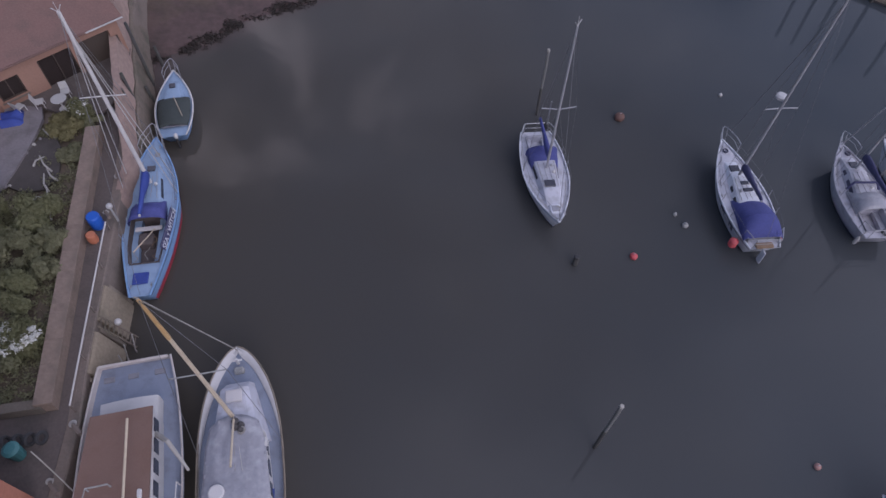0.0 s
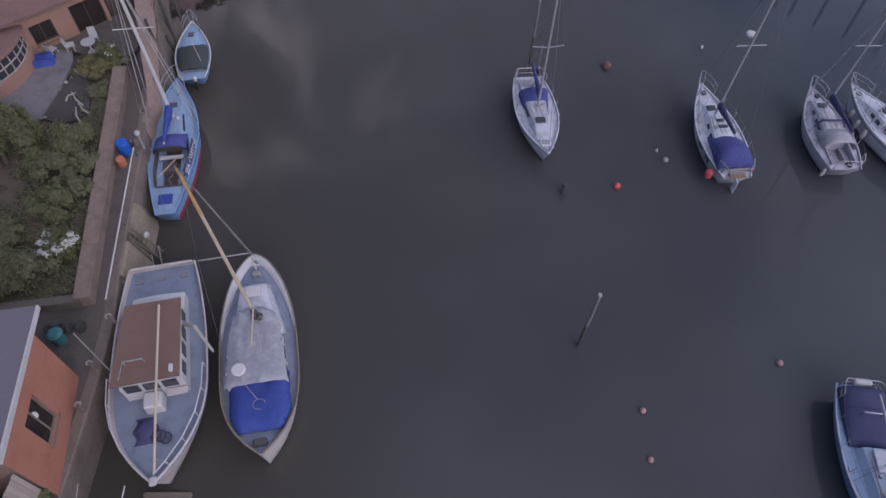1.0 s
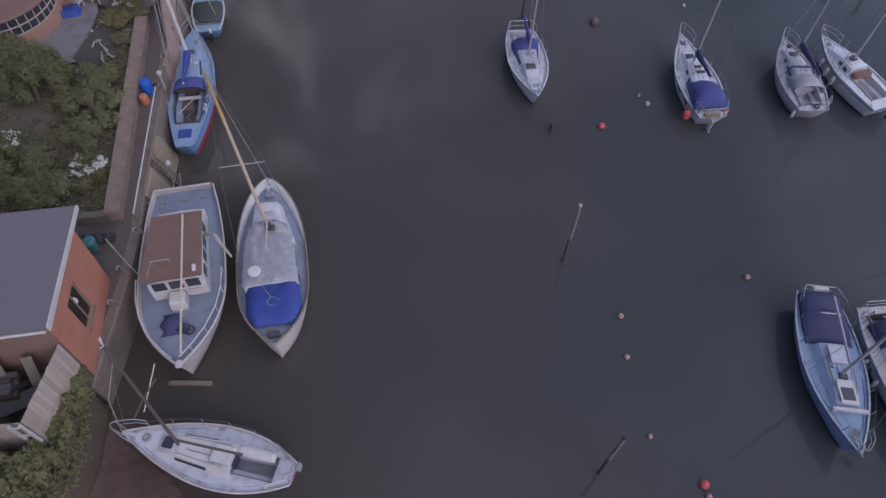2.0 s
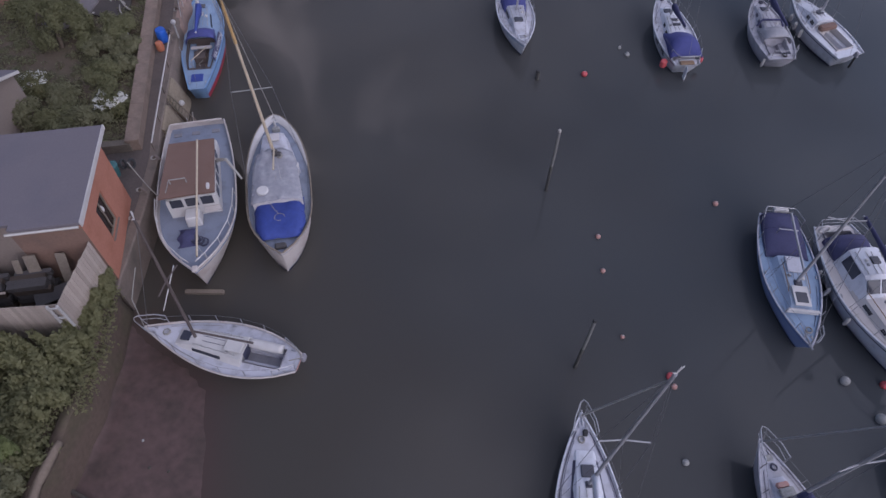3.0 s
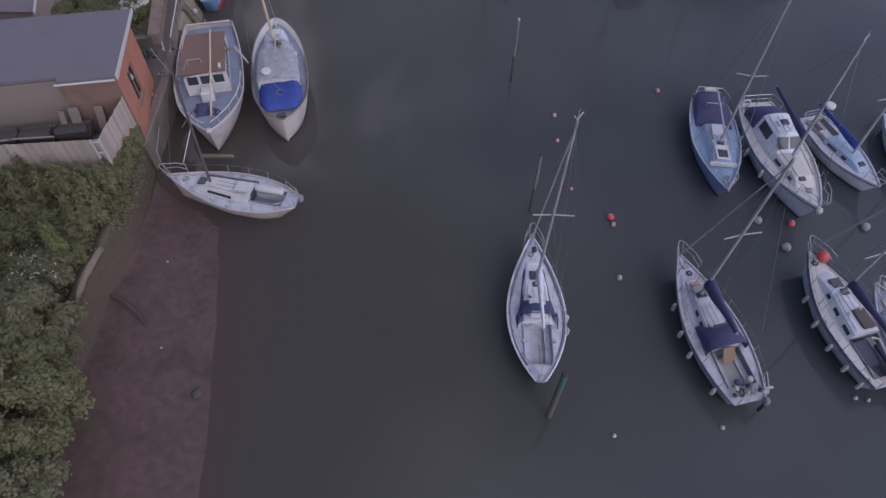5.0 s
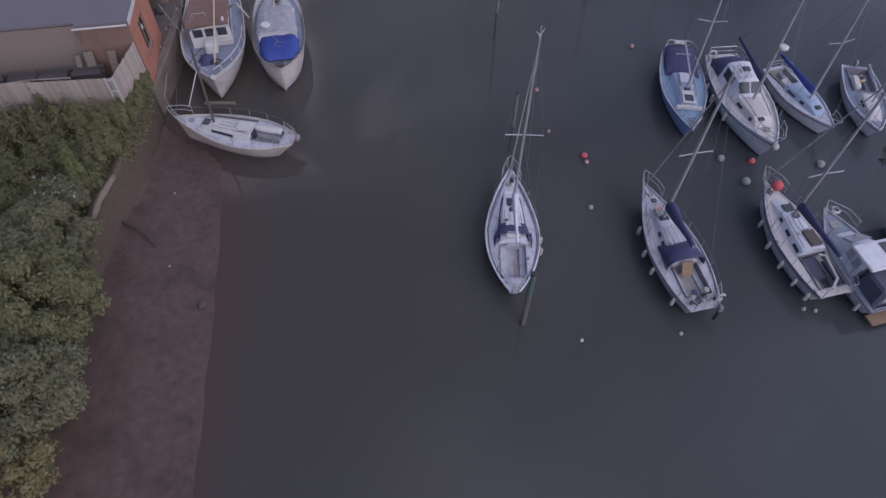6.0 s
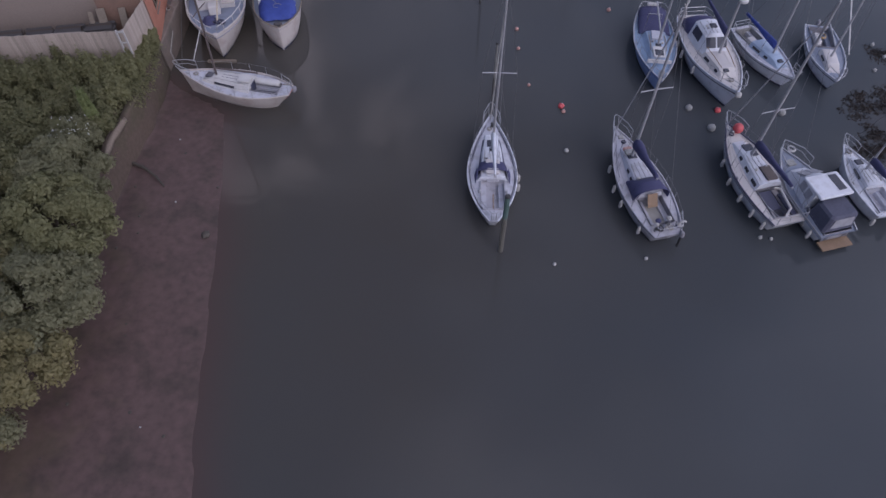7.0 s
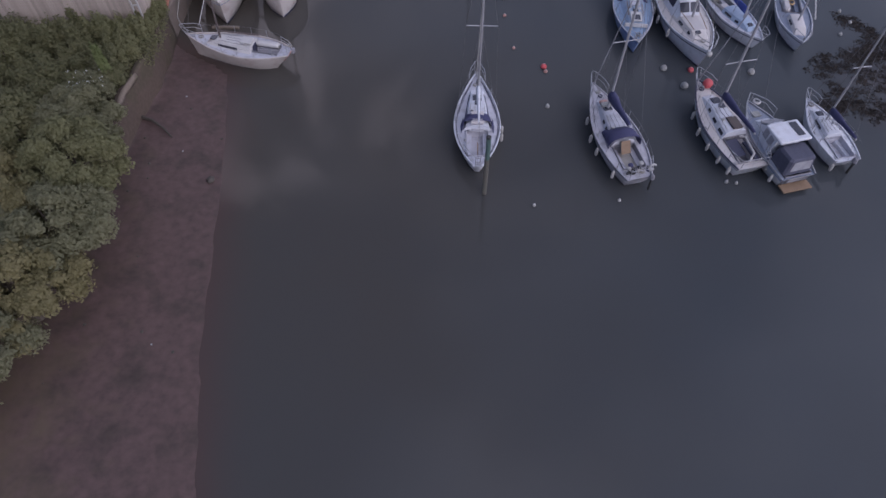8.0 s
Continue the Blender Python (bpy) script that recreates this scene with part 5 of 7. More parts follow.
def build_weed():
    """Tufts of dark bladder weed over the drying patch of mud."""
    r = np.random.RandomState(6)
    lobes = []
    while len(lobes) < 520:
        x, y = r.uniform(27, 44), r.uniform(-13, 6)
        g = math.exp(-((x - 35.5) / 5.5) ** 2 - ((y + 3.5) / 6.0) ** 2)
        if g + 0.55 * noise.noise(Vector((x * 0.42, y * 0.42, 4))) > 0.45:
            s = r.uniform(0.2, 0.6)
            lobes.append(((x, y, -0.02), (s, s * r.uniform(0.6, 1.2), 0.05)))
    # a dark fringe where the far mud meets the water
    while len(lobes) < 760:
        y = r.uniform(32.6, 46)
        x = lerp(y, SHORE) + 0.5 - abs(r.normal()) * 0.9
        q = r.uniform(0.15, 0.45)
        lobes.append(((x, y, max(land(x, y), -0.05)), (q, q, 0.07)))
    v, f = leaf_cloud(lobes, 26000, 0.09, 7, 0.0)
    tagged(new("seaweed", raw_mesh("seaweed", v, f, WEED)), "dark seaweed tufts on a drying mud patch", "seaweed", kind="stuff")


build_weed()


def build_pontoon():
    p = thing("pontoon", pose(32.6, 41.2, 0, 0, 0, -40), "dark timber pontoon with pale edge and piles", "pontoon")
    part("float", box(0, 0, 0.05, 12, 3.0, 0.5, 0.05), CLUTTER, p)
    me = mesh_of("plank", *box(0, 0, 0, 0.2, 3.0, 0.06, 0.01), TIMBER)
    for i in range(54):
        q = new("plank", me)
        q.parent = p
        q.matrix_world = p.matrix_world @ pose(-5.8 + i * 0.215, 0, 0.34)
    for x in (-5.5, -4.2, -2.9, -0.8, 1.6, 4.2):
        part("pile", tube([(x, -1.6, -1.5), (x + 0.1, -1.6, 5.2)], 0.13, 8), PILE_WOOD, p)
    part("edge_board", box(0, -1.53, 0.3, 12, 0.05, 0.24, 0.01), TIMBER, p)


build_pontoon()


# ---- boats ----
class Boat:
    """A hull from stern (s = 0) to bow (s = 1), and the parts that stand on it."""

    def __init__(self, name, label, category, bow, stern, beam, free=(1.3, 0.95, 0.9), tail=0.55, wide=0.42, full=2.0, hull=None, deck=None, stripe=None, gunwale=None,
                 well=None, heel=0.0, rake=0.95, under=None, lower=0.06, trim=0.0, tail_pow=2.2, flare=0.3, counter=0.75, boot=0.14, blunt=1.0):
        bow, stern = Vector((*bow, 0)), Vector((*stern, 0))
        d = bow - stern
        self.L, self.beam, self.free, self.tail, self.wide, self.full = d.length, beam, free, tail, wide, full
        self.rake, self.tail_pow, self.flare, self.blunt, self.counter = rake, tail_pow, flare, blunt, counter
        mid = (bow + stern) / 2
        self.root = thing(name, pose(mid.x, mid.y, 0, trim, heel, math.degrees(math.atan2(d.y, d.x)) - 90), label, category, "moored boats")
        self.lower = lower
        n = 26
        ss = [1 - (1 - i / n) ** 1.35 for i in range(n)] + [1.0]
        qs = [0.0, 0.25, 0.45, 0.6, 0.72, 0.84, 0.93, 1.0]
        rows = []
        for s in ss:
            right = [self.skin(s, q) for q in qs]
            rows.append([(-x, y, z) for x, y, z in reversed(right)] + right)
        vs, fs = grid(rows)
        fs.append(tuple(range(len(rows[0]))))
        part("hull", (vs, fs), hull, self.root, "", True)
        # boot top just over the water, and the stripe under the gunwale
        if under:
            band = lambda s, z: (0.45 + z) / (self.sheer(s) + 0.45)
            part("boot_top", join(*[grid([[self.skin(s, band(s, z), sd, 0.012) for z in (-0.15, 0.0, boot)] for s in ss]) for sd in (1, -1)]), under, self.root, "", True)
        if stripe:
            part("stripe", join(*[grid([[self.skin(s, q, sd, 0.012) for q in (0.86, 0.9)] for s in ss]) for sd in (1, -1)]), stripe, self.root, "", True)
        # deck with an open well, if there is one
        fine = sorted(set([i / 30 for i in range(31)] + (list(well[:2]) if well else [])))
        strips = []
        for sd in (1, -1):
            rows_in, rows_out, cur = [], [], []
            for s in fine:
                h = max(self.half(s) - 0.02, 0.005)
                z = self.sheer(s) - lower
                inner = 0.0
                if well and well[0] <= s <= well[1]:
                    inner = min(well[2], h * 0.8)
                crown = lambda x: z + 0.05 * (1 - (x / max(h, 0.01)) ** 2)
                cur.append((s, inner, [(sd * (inner + (h - inner) * k / 4), self.y(s), crown(inner + (h - inner) * k / 4)) for k in range(5)]))
            if well:
                a = [c[2] for c in cur if c[0] <= well[0]]
                a0 = [(sd * self.half(well[0]) * k / 4, self.y(well[0]), a[-1][4][2]) for k in range(5)]
                if well[0] > 0.001:
                    strips.append(grid([c[2] if c[0] < well[0] else a0 for c in cur if c[0] <= well[0]]))
                strips.append(grid([c[2] for c in cur if well[0] <= c[0] <= well[1]]))
                h = self.half(well[1])
                b0 = [(sd * h * k / 4, self.y(well[1]), self.sheer(well[1]) - lower + 0.05 * (1 - (k / 4) ** 2)) for k in range(5)]
                strips.append(grid([b0] + [c[2] for c in cur if c[0] > well[1]]))
            else:
                strips.append(grid([c[2] for c in cur]))
        self.deck = part("deck", join(*strips), deck, self.root, "", True)
        if well:
            s0, s1, w, depth, floor_mat = well
            ys = [self.y(s0 + (s1 - s0) * k / 8) for k in range(9)]
            hw = [min(w, max(self.half(s0 + (s1 - s0) * k / 8) - 0.02, 0.005) * 0.8) for k in range(9)]
            zt = [self.sheer(s0 + (s1 - s0) * k / 8) - lower + 0.03 for k in range(9)]
            zf = min(zt) - depth
            rows = [[(-a, y, t + 0.1), (-a + 0.03, y, t + 0.1), (-a * 0.94, y, zf), (a * 0.94, y, zf), (a - 0.03, y, t + 0.1), (a, y, t + 0.1)] for a, y, t in zip(hw, ys, zt)]
            ends = []
            for r in (rows[0], rows[-1]):
                ends.append(([r[1], r[2], r[3], r[4]], [(0, 1, 2, 3)]))
            self.well = part("cockpit", join(grid(rows), *ends), floor_mat, self.root)
            for sd in (-1, 1):
                bench = [[(sd * a * 0.92, y, zf + depth * 0.55), (sd * a * 0.5, y, zf + depth * 0.55), (sd * a * 0.5, y, zf), (sd * a * 0.92, y, zf)] for a, y in zip(hw, ys)]
                part("bench", grid(bench, True, True), deck, self.well)
        g = gunwale or hull
        for sd in (1, -1):
            part("gunwale", tube([(sd * (self.half(s) + 0.005), self.y(s), self.sheer(s) + 0.01) for s in ss], 0.045, 6), g, self.root)

    def y(self, s):
        return (s - 0.5) * self.L

    def half(self, s):
        m = self.wide
        if s >= m:
            u = (s - m) / (1 - m)
            return self.beam / 2 * max(0.0, 1 - u ** self.full) ** self.blunt
        u = (m - s) / m
        return self.beam / 2 * (1 - (1 - self.tail) * u ** self.tail_pow)

    def sheer(self, s):
        fb, fm, fs = self.free
        return fm + (fb - fm) * max(0, (s - 0.4) / 0.6) ** 1.7 + (fs - fm) * max(0, (0.4 - s) / 0.4) ** 1.6

    def skin(self, s, q, side=1, out=0.0):
        """A point of the hull's side: q goes from the turn of the bilge under water to the sheer."""
        z = -0.45 + (self.sheer(s) + 0.45) * q
        bowish = max(0, (s - 0.55) / 0.45)
        w = self.half(s) * (q ** (self.flare + 0.36 * bowish)) + out
        y = self.y(s) - self.rake * (1 - q) * bowish ** 3 + self.counter * self.rake * (1 - q) * max(0, 1 - s / 0.3)
        return (side * w, y, z)

    def top(self, s, x=0.0):
        h = max(self.half(s) - 0.02, 0.01)
        return self.sheer(s) - self.lower + 0.05 * (1 - min(1, (x / h)) ** 2)

    def add(self, name, geo, mat, parent=None, label="", smooth=False):
        return part(name, geo, mat, parent or self.root, label, smooth)

    def house(self, s0, s1, w0, w1, h, mat, name="coachroof", front=0.55, wins=(), hatches=(), roof_mat=None, win_mat=None, square=False, front_wins=0, rise=(0.32, 0.66), aft_open=False):
        """A cabin trunk from s0 to s1 whose sides lean in; its front slopes."""
        n, rows = 10, []
        self.hs = (s0, s1, w0, w1, h, front)

        def sect(t):
            s = s0 + (s1 - s0) * t
            w = w0 + (w1 - w0) * t
            k = min(1, (1 - t) / max(0.001, (1 - front)) if t > front else 1)
            hh = h * (0.25 + 0.75 * k) if not square else h
            z = self.top(s, w) - 0.05
            return w, self.y(s), z, hh
        for i in range(n + 1):
            w, y, z, hh = sect(i / n)
            a = 0.97 if square else 0.74
            rows.append([(-w, y, z), (-w * (a + 0.03), y, z + hh * 0.8), (-w * a, y, z + hh * 0.95), (-w * 0.5, y, z + hh * 1.05), (0, y, z + hh * 1.09), (w * 0.5, y, z + hh * 1.05),
                         (w * a, y, z + hh * 0.95), (w * (a + 0.03), y, z + hh * 0.8), (w, y, z)])
        body = self.add(name, grid(rows, False, True), mat)
        for t0, t1 in wins:
            for sd in (1, -1):
                pts = []
                for t, f in ((t0, rise[0]), (t1, rise[0]), (t1, rise[1]), (t0, rise[1])):
                    w, y, z, hh = sect(t)
                    a = (1.0 if square else 0.77)
                    lean = 1 - (1 - (a + 0.0)) * f / 0.8 if not square else 1.0
                    pts.append((sd * (w * lean + 0.004), y, z + hh * f))
                part("window", slab(pts, 0.03), win_mat or WINDOW, body)
        for t, x, sx, sy in hatches:
            w, y, z, hh = sect(t)
            zz = z + hh * (1.09 - 0.08 * abs(x) / max(w, 0.1)) + 0.02
            hb = part("hatch", box(x, y, zz + 0.02, sx, sy, 0.07, 0.02), HATCH, body)
        if roof_mat:
            w, y, z, hh = sect(0)
            w2, y2, z2, hh2 = sect(front if not square else 1)
            part("roof_panel", slab([(-w * 0.86, y + 0.05, z + hh * 1.08), (w * 0.86, y + 0.05, z + hh * 1.08), (w2 * 0.86, y2 - 0.05, z2 + hh2 * 1.08), (-w2 * 0.86, y2 - 0.05, z2 + hh2 * 1.08)], 0.05), roof_mat, body)
        if front_wins:
            w, y, z, hh = sect(front)
            w2, y2, z2, hh2 = sect(1.0)
            for i in range(front_wins):
                a0, a1 = -0.8 + 1.6 * i / front_wins + 0.06, -0.8 + 1.6 * (i + 1) / front_wins - 0.06
                lo, hi = 0.35, 0.85
                p = lambda a, f: (a * (w2 + (w - w2) * f), y2 + (y - y2) * f + 0.02, z2 + hh2 * 1.06 + (z + hh * 1.06 - z2 - hh2 * 1.06) * f + 0.015)
                part("windscreen", slab([p(a0, lo), p(a1, lo), p(a1, hi), p(a0, hi)], 0.03), win_mat or WINDOW, body)
        return body

    def hatch(self, s, x, sx, sy, mat=None, up=0.03, name="hatch"):
        return self.add(name, box(x, self.y(s), self.top(s, x) + up, sx, sy, 0.08, 0.025), mat or HATCH)

    def mast(self, s, top, r=0.075, mat=None, base=None, rake=0.02, lean=0.0, spreaders=(), boom=None, cover=None, stays=True, furl=None, radar=None, fat=1.0, cap=True):
        b = self.top(s) if base is None else base
        y = self.y(s)
        m = mat or ALLOY
        at = lambda z: Vector((lean * (z - b), y - rake * (z - b), z))
        self.mast_at, self.mast_top = at, top
        ma = self.add("mast", tube([at(b), at((b + top) / 2), at(top)], r, 8, r * 0.7), m)
        if cap:
            part("masthead", join(tube([at(top), at(top) + Vector((0, -0.02, 0.45))], 0.012, 5), tube([at(top) + Vector((-0.16, -0.1, 0.25)), at(top), at(top) + Vector((0.16, 0.1, 0.25))], 0.02, 5)), LIFERING, ma)
        for z, w in spreaders:
            part("spreader", tube([at(z) + Vector((-w, -0.08, 0.05)), at(z), at(z) + Vector((w, -0.08, 0.05))], 0.028, 6), m, ma)
        if radar:
            part("radar", lathe([(0.2, 0), (0.26, 0.05), (0.26, 0.16), (0.15, 0.22)], tuple(at(radar) + Vector((0, 0.36, 0)))), LIFERING, ma, "white radar dome")
            part("radar_bracket", tube([at(radar), at(radar) + Vector((0, 0.36, 0))], 0.03), m, ma)
        if boom:
            ln, z = boom
            e = at(z) + Vector((0.0, -ln, 0.12))
            bo = self.add("boom", tube([at(z), e], 0.055, 8), m)
            if cover:
                rows = []
                for i in range(9):
                    t = i / 8
                    p = at(z).lerp(e, t * 0.97)
                    k = (0.2 * (1 - t * 0.55) + 0.02) * fat * (0.75 + 0.25 * math.sin(math.pi * min(1, t * 1.6 + 0.2)))
                    rows.append([p + Vector((k * 0.75 * math.cos(a) * (1 + 0.12 * math.sin(9 * t + a)), 0, 0.06 + k * 1.25 * math.sin(a))) for a in [2 * math.pi * j / 10 for j in range(10)]])
                part("sail_cover", grid(rows, True, True), cover, bo, "", True)
        if stays:
            w = self.half(s)
            f = at(top * 0.97)
            tip = Vector((0, self.y(0.985), self.sheer(1)))
            self.add("forestay", tube([tip, f], 0.04 if furl else 0.011, 6, 0.026 if furl else None), furl or WIRE)
            self.add("backstay", tube([(0, self.y(0.01), self.sheer(0)), at(top)], 0.008, 5), WIRE)
            for sd in (1, -1):
                mid = [at(z) + Vector((sd * q, -0.08, 0.05)) for z, q in spreaders]
                self.add("shroud", tube([(sd * w * 0.97, y - 0.15, self.sheer(s))] + mid + [at(top * 0.98)], 0.009, 5), WIRE)
                if spreaders:
                    self.add("shroud", tube([(sd * w * 0.95, y - 0.45, self.sheer(s)), at(spreaders[0][0])], 0.007, 5), WIRE)
        return ma

    def pulpit(self, s=0.9, h=0.62, out=0.3):
        w, z = self.half(s), self.sheer(s)
        zt = self.sheer(1) + h
        tip = self.y(1) + out
        arc = [(-w, self.y(s), zt - 0.05), (-w * 0.85, self.y((s + 1) / 2), zt), (-0.14, tip - 0.12, zt + 0.03), (0, tip, zt + 0.03), (0.14, tip - 0.12, zt + 0.03), (w * 0.85, self.y((s + 1) / 2), zt), (w, self.y(s), zt - 0.05)]
        p = self.add("pulpit", tube(arc, 0.022), STEEL)
        for sd in (1, -1):
            part("upright", tube([(sd * w, self.y(s), z), (sd * w, self.y(s), zt - 0.05)], 0.02), STEEL, p)
            part("upright", tube([(sd * 0.12, self.y(0.985), self.sheer(1)), (sd * 0.14, tip - 0.12, zt + 0.03)], 0.02), STEEL, p)
            part("mid_rail", tube([(sd * w, self.y(s), z + h * 0.5), (sd * w * 0.8, self.y((s + 1) / 2), zt - h * 0.45), (sd * 0.12, tip - 0.16, zt - h * 0.42)], 0.014), STEEL, p)
        return p

    def pushpit(self, s=0.1, h=0.6):
        w, wt, z = self.half(s) * 0.97, self.half(0.0) * 0.95, self.sheer(0)
        yb = self.y(0) + 0.03
        arc = [(-w, self.y(s), self.sheer(s) + h), (-wt, yb + 0.1, z + h), (-wt + 0.1, yb, z + h), (wt - 0.1, yb, z + h), (wt, yb + 0.1, z + h), (w, self.y(s), self.sheer(s) + h)]
        p = self.add("pushpit", tube(arc, 0.022), STEEL)
        for x, y, zz in ((-w, self.y(s), self.sheer(s)), (w, self.y(s), self.sheer(s)), (-wt + 0.08, yb, z), (wt - 0.08, yb, z)):
            part("upright", tube([(x, y, zz), (x, y, zz + h)], 0.02), STEEL, p)
        part("mid_rail", tube([(a, b, c - h * 0.5) for a, b, c in arc], 0.012), STEEL, p)
        return p

    def lifelines(self, s0=0.12, s1=0.9, n=5, h=0.6):
        for sd in (1, -1):
            pts = [Vector((sd * self.half(s0 + (s1 - s0) * i / n) * 0.97, self.y(s0 + (s1 - s0) * i / n), self.sheer(s0 + (s1 - s0) * i / n))) for i in range(n + 1)]
            ll = self.add("guard_wire", tube([p + Vector((0, 0, h)) for p in pts], 0.007, 5), WIRE)
            for p in pts[1:-1]:
                part("stanchion", tube([p, p + Vector((0, 0, h))], 0.016, 5), STEEL, ll)

        self.fittings()

    def fittings(self):
        """Grab rails, vents, cleats, lines and ropes that lie about a yacht's deck."""
        s0, s1, w0, w1, h, front = self.hs
        rng = random.Random(int(self.L * 1000))
        roof = lambda t, x: (x, self.y(s0 + (s1 - s0) * t), self.top(s0 + (s1 - s0) * t, w0) - 0.05 + h * (1.07 - 0.1 * abs(x)) + 0.02)
        for sd in (1, -1):
            k = 0.6
            pts = [roof(0.08 + (front - 0.12) * i / 8, sd * k * (w0 + (w1 - w0) * (0.08 + (front - 0.12) * i / 8))) for i in range(9)]
            self.add("grab_rail", tube([(x, y, z + (0.07 if i % 2 else 0.02)) for i, (x, y, z) in enumerate(pts)], 0.016, 5), GREY_BUOY)
            for s in (0.06, 0.48, 0.93):
                x = sd * max(0.05, self.half(s) - 0.14)
                self.add("cleat", box(x, self.y(s), self.top(s, x) + 0.05, 0.05, 0.2, 0.05, 0.015), STEEL)
            x = sd * (self.half(0.52) - 0.1)
            self.add("chain_plate", box(x, self.y(0.58), self.top(0.58, x) + 0.04, 0.05, 0.12, 0.08, 0.01), STEEL)
            line = [roof(0.1 + 0.5 * i / 6, sd * (0.12 + 0.02 * math.sin(3 * i + rng.random()))) for i in range(7)]
            self.add("control_line", tube([(x, y, z + 0.03) for x, y, z in line], 0.011, 5), (ROPE, NAVY, WIRE)[rng.randrange(3)])
            deck = [0.55 + 0.3 * i / 6 for i in range(7)]
            self.add("jackline", tube([(sd * (self.half(t) - 0.2 + 0.03 * rng.random()), self.y(t), self.top(t, self.half(t) - 0.2) + 0.02) for t in deck], 0.01, 5), (ROPE, NAVY)[rng.randrange(2)])
        for i in range(2):
            x, y, z = roof(rng.uniform(0.15, 0.5), rng.choice((-0.3, 0.3)))
            self.add("vent", lathe([(0.09, 0), (0.09, 0.05), (0.06, 0.11), (0.02, 0.12)], (x, y, z), 10), (LIFERING, STEEL)[i])
        s = rng.uniform(0.84, 0.9)
        self.coil(s, rng.uniform(-0.15, 0.15), self.top(s) + 0.03, rng.uniform(0.12, 0.17), rng.choice((ROPE, NAVY)), 2)

    def hood(self, s0, s1, w, h, mat, name="sprayhood", back=0.0, clear=None, w1=None):
        """A canvas hood on hoops, highest a little before its after end."""
        rows, n = [], 8
        z = self.top((s0 + s1) / 2, w) + 0.05
        w1 = w1 or w * 0.85
        for i in range(n + 1):
            t = i / n
            y = self.y(s0 + (s1 - s0) * t)
            k = h * (1 - max(0, (t - 0.35) / 0.65) ** 1.6 * 0.85) * (1 - back * max(0, (0.35 - t) / 0.35) ** 2)
            ww = w + (w1 - w) * t
            rows.append([(-ww * math.cos(a) * (1 + 0.02 * math.sin(5 * a + 9 * t)), y, z + k * math.sin(a) ** 0.6 + 0.015 * math.sin(11 * t + 3 * a)) for a in [math.pi * j / 12 for j in range(13)]])
        inner = [[(x * 0.985, y, zz - 0.012) for x, y, zz in r] for r in rows]
        loop = grid([a + list(reversed(b)) for a, b in zip(rows, inner)], True, True)
        ho = self.add(name, loop, mat, None, "", True)
        if clear:
            part("clear_panel", slab([Vector(rows[5][4]) + Vector((0, 0.03, 0.03)), Vector(rows[5][8]) + Vector((0, 0.03, 0.03)), Vector(rows[7][8]) + Vector((0, 0.03, 0.03)), Vector(rows[7][4]) + Vector((0, 0.03, 0.03))], 0.01), clear, ho)
        for i in (0, 3):
            part("hoop", tube([(x * 1.005, y, zz + 0.004) for x, y, zz in rows[i]], 0.014, 5), mat, ho)
        return ho

    def fender(self, s, side, r=0.1, ln=0.5, mat=None):
        w = self.half(s) + r + 0.03
        y, z = self.y(s), self.sheer(s)
        f = self.add("fender", lathe([(0.03, -0.06), (r * 0.7, 0.0), (r, 0.08), (r, ln - 0.08), (r * 0.7, ln), (0.03, ln + 0.06)], (side * w, y, z - 0.2 - ln)), mat or FENDER)
        part("lanyard", tube([(side * w, y, z - 0.16), (side * self.half(s) * 0.97, y, z + 0.3)], 0.01, 5), ROPE, f)

    def outboard(self, x=0.3, mat=None):
        y, z = self.y(0) - 0.2, self.sheer(0)
        o = self.add("outboard_motor", box(x, y + 0.05, z + 0.18, 0.24, 0.34, 0.3, 0.07, 0.85), mat or DECK_GREY)
        part("leg", box(x, y + 0.02, z - 0.4, 0.1, 0.15, 0.9, 0.03), RUBBER, o)

    def coil(self, s, x, z, r=0.18, mat=None, turns=3, name="rope_coil"):
        pts = [(x + (r - 0.02 * t / 6.28) * math.cos(t), self.y(s) + (r - 0.02 * t / 6.28) * math.sin(t) * 1.1, z + 0.006 * t) for t in [k * 0.5 for k in range(int(turns * 12.6))]]
        self.add(name, tube(pts, 0.025, 5), mat or ROPE)

    def winch(self, s, x, z=None):
        self.add("winch", lathe([(0.08, 0), (0.06, 0.05), (0.075, 0.16), (0.05, 0.18)], (x, self.y(s), (self.top(s, x) if z is None else z)), 10), STEEL)

    def letters(self, text, s, q, side, size, mat, inward=0.03, up=0.0, lean=0.0):
        """Raised lettering along the boat's side."""
        cu = bpy.data.curves.new("lettering", "FONT")
        cu.body, cu.size, cu.extrude, cu.align_x, cu.align_y = text, size, 0.006, "CENTER", "CENTER"
        tmp = bpy.data.objects.new("lettering", cu)
        me = bpy.data.meshes.new_from_object(tmp)
        me.materials.clear()
        me.materials.append(mat)
        bpy.data.objects.remove(tmp)
        ob = new("lettering", me)
        a, c = (Vector((side * self.half(k), self.y(k), self.sheer(k))) for k in (s - 0.08, s + 0.08))
        u = (c - a).normalized() * side
        out = Vector((side, 0, 0))
        tip = Vector((-side * math.sin(radians(lean)), 0, math.cos(radians(lean))))
        tip = (tip - u * tip.dot(u)).normalized()
        nn = u.cross(tip)
        m = Matrix((u, tip, nn)).transposed().to_4x4()
        m.translation = Vector((side * (self.half(s) + inward), self.y(s), self.sheer(s) + up)) + nn * 0.025
        ob.parent = self.root
        ob.matrix_local = m
        return ob


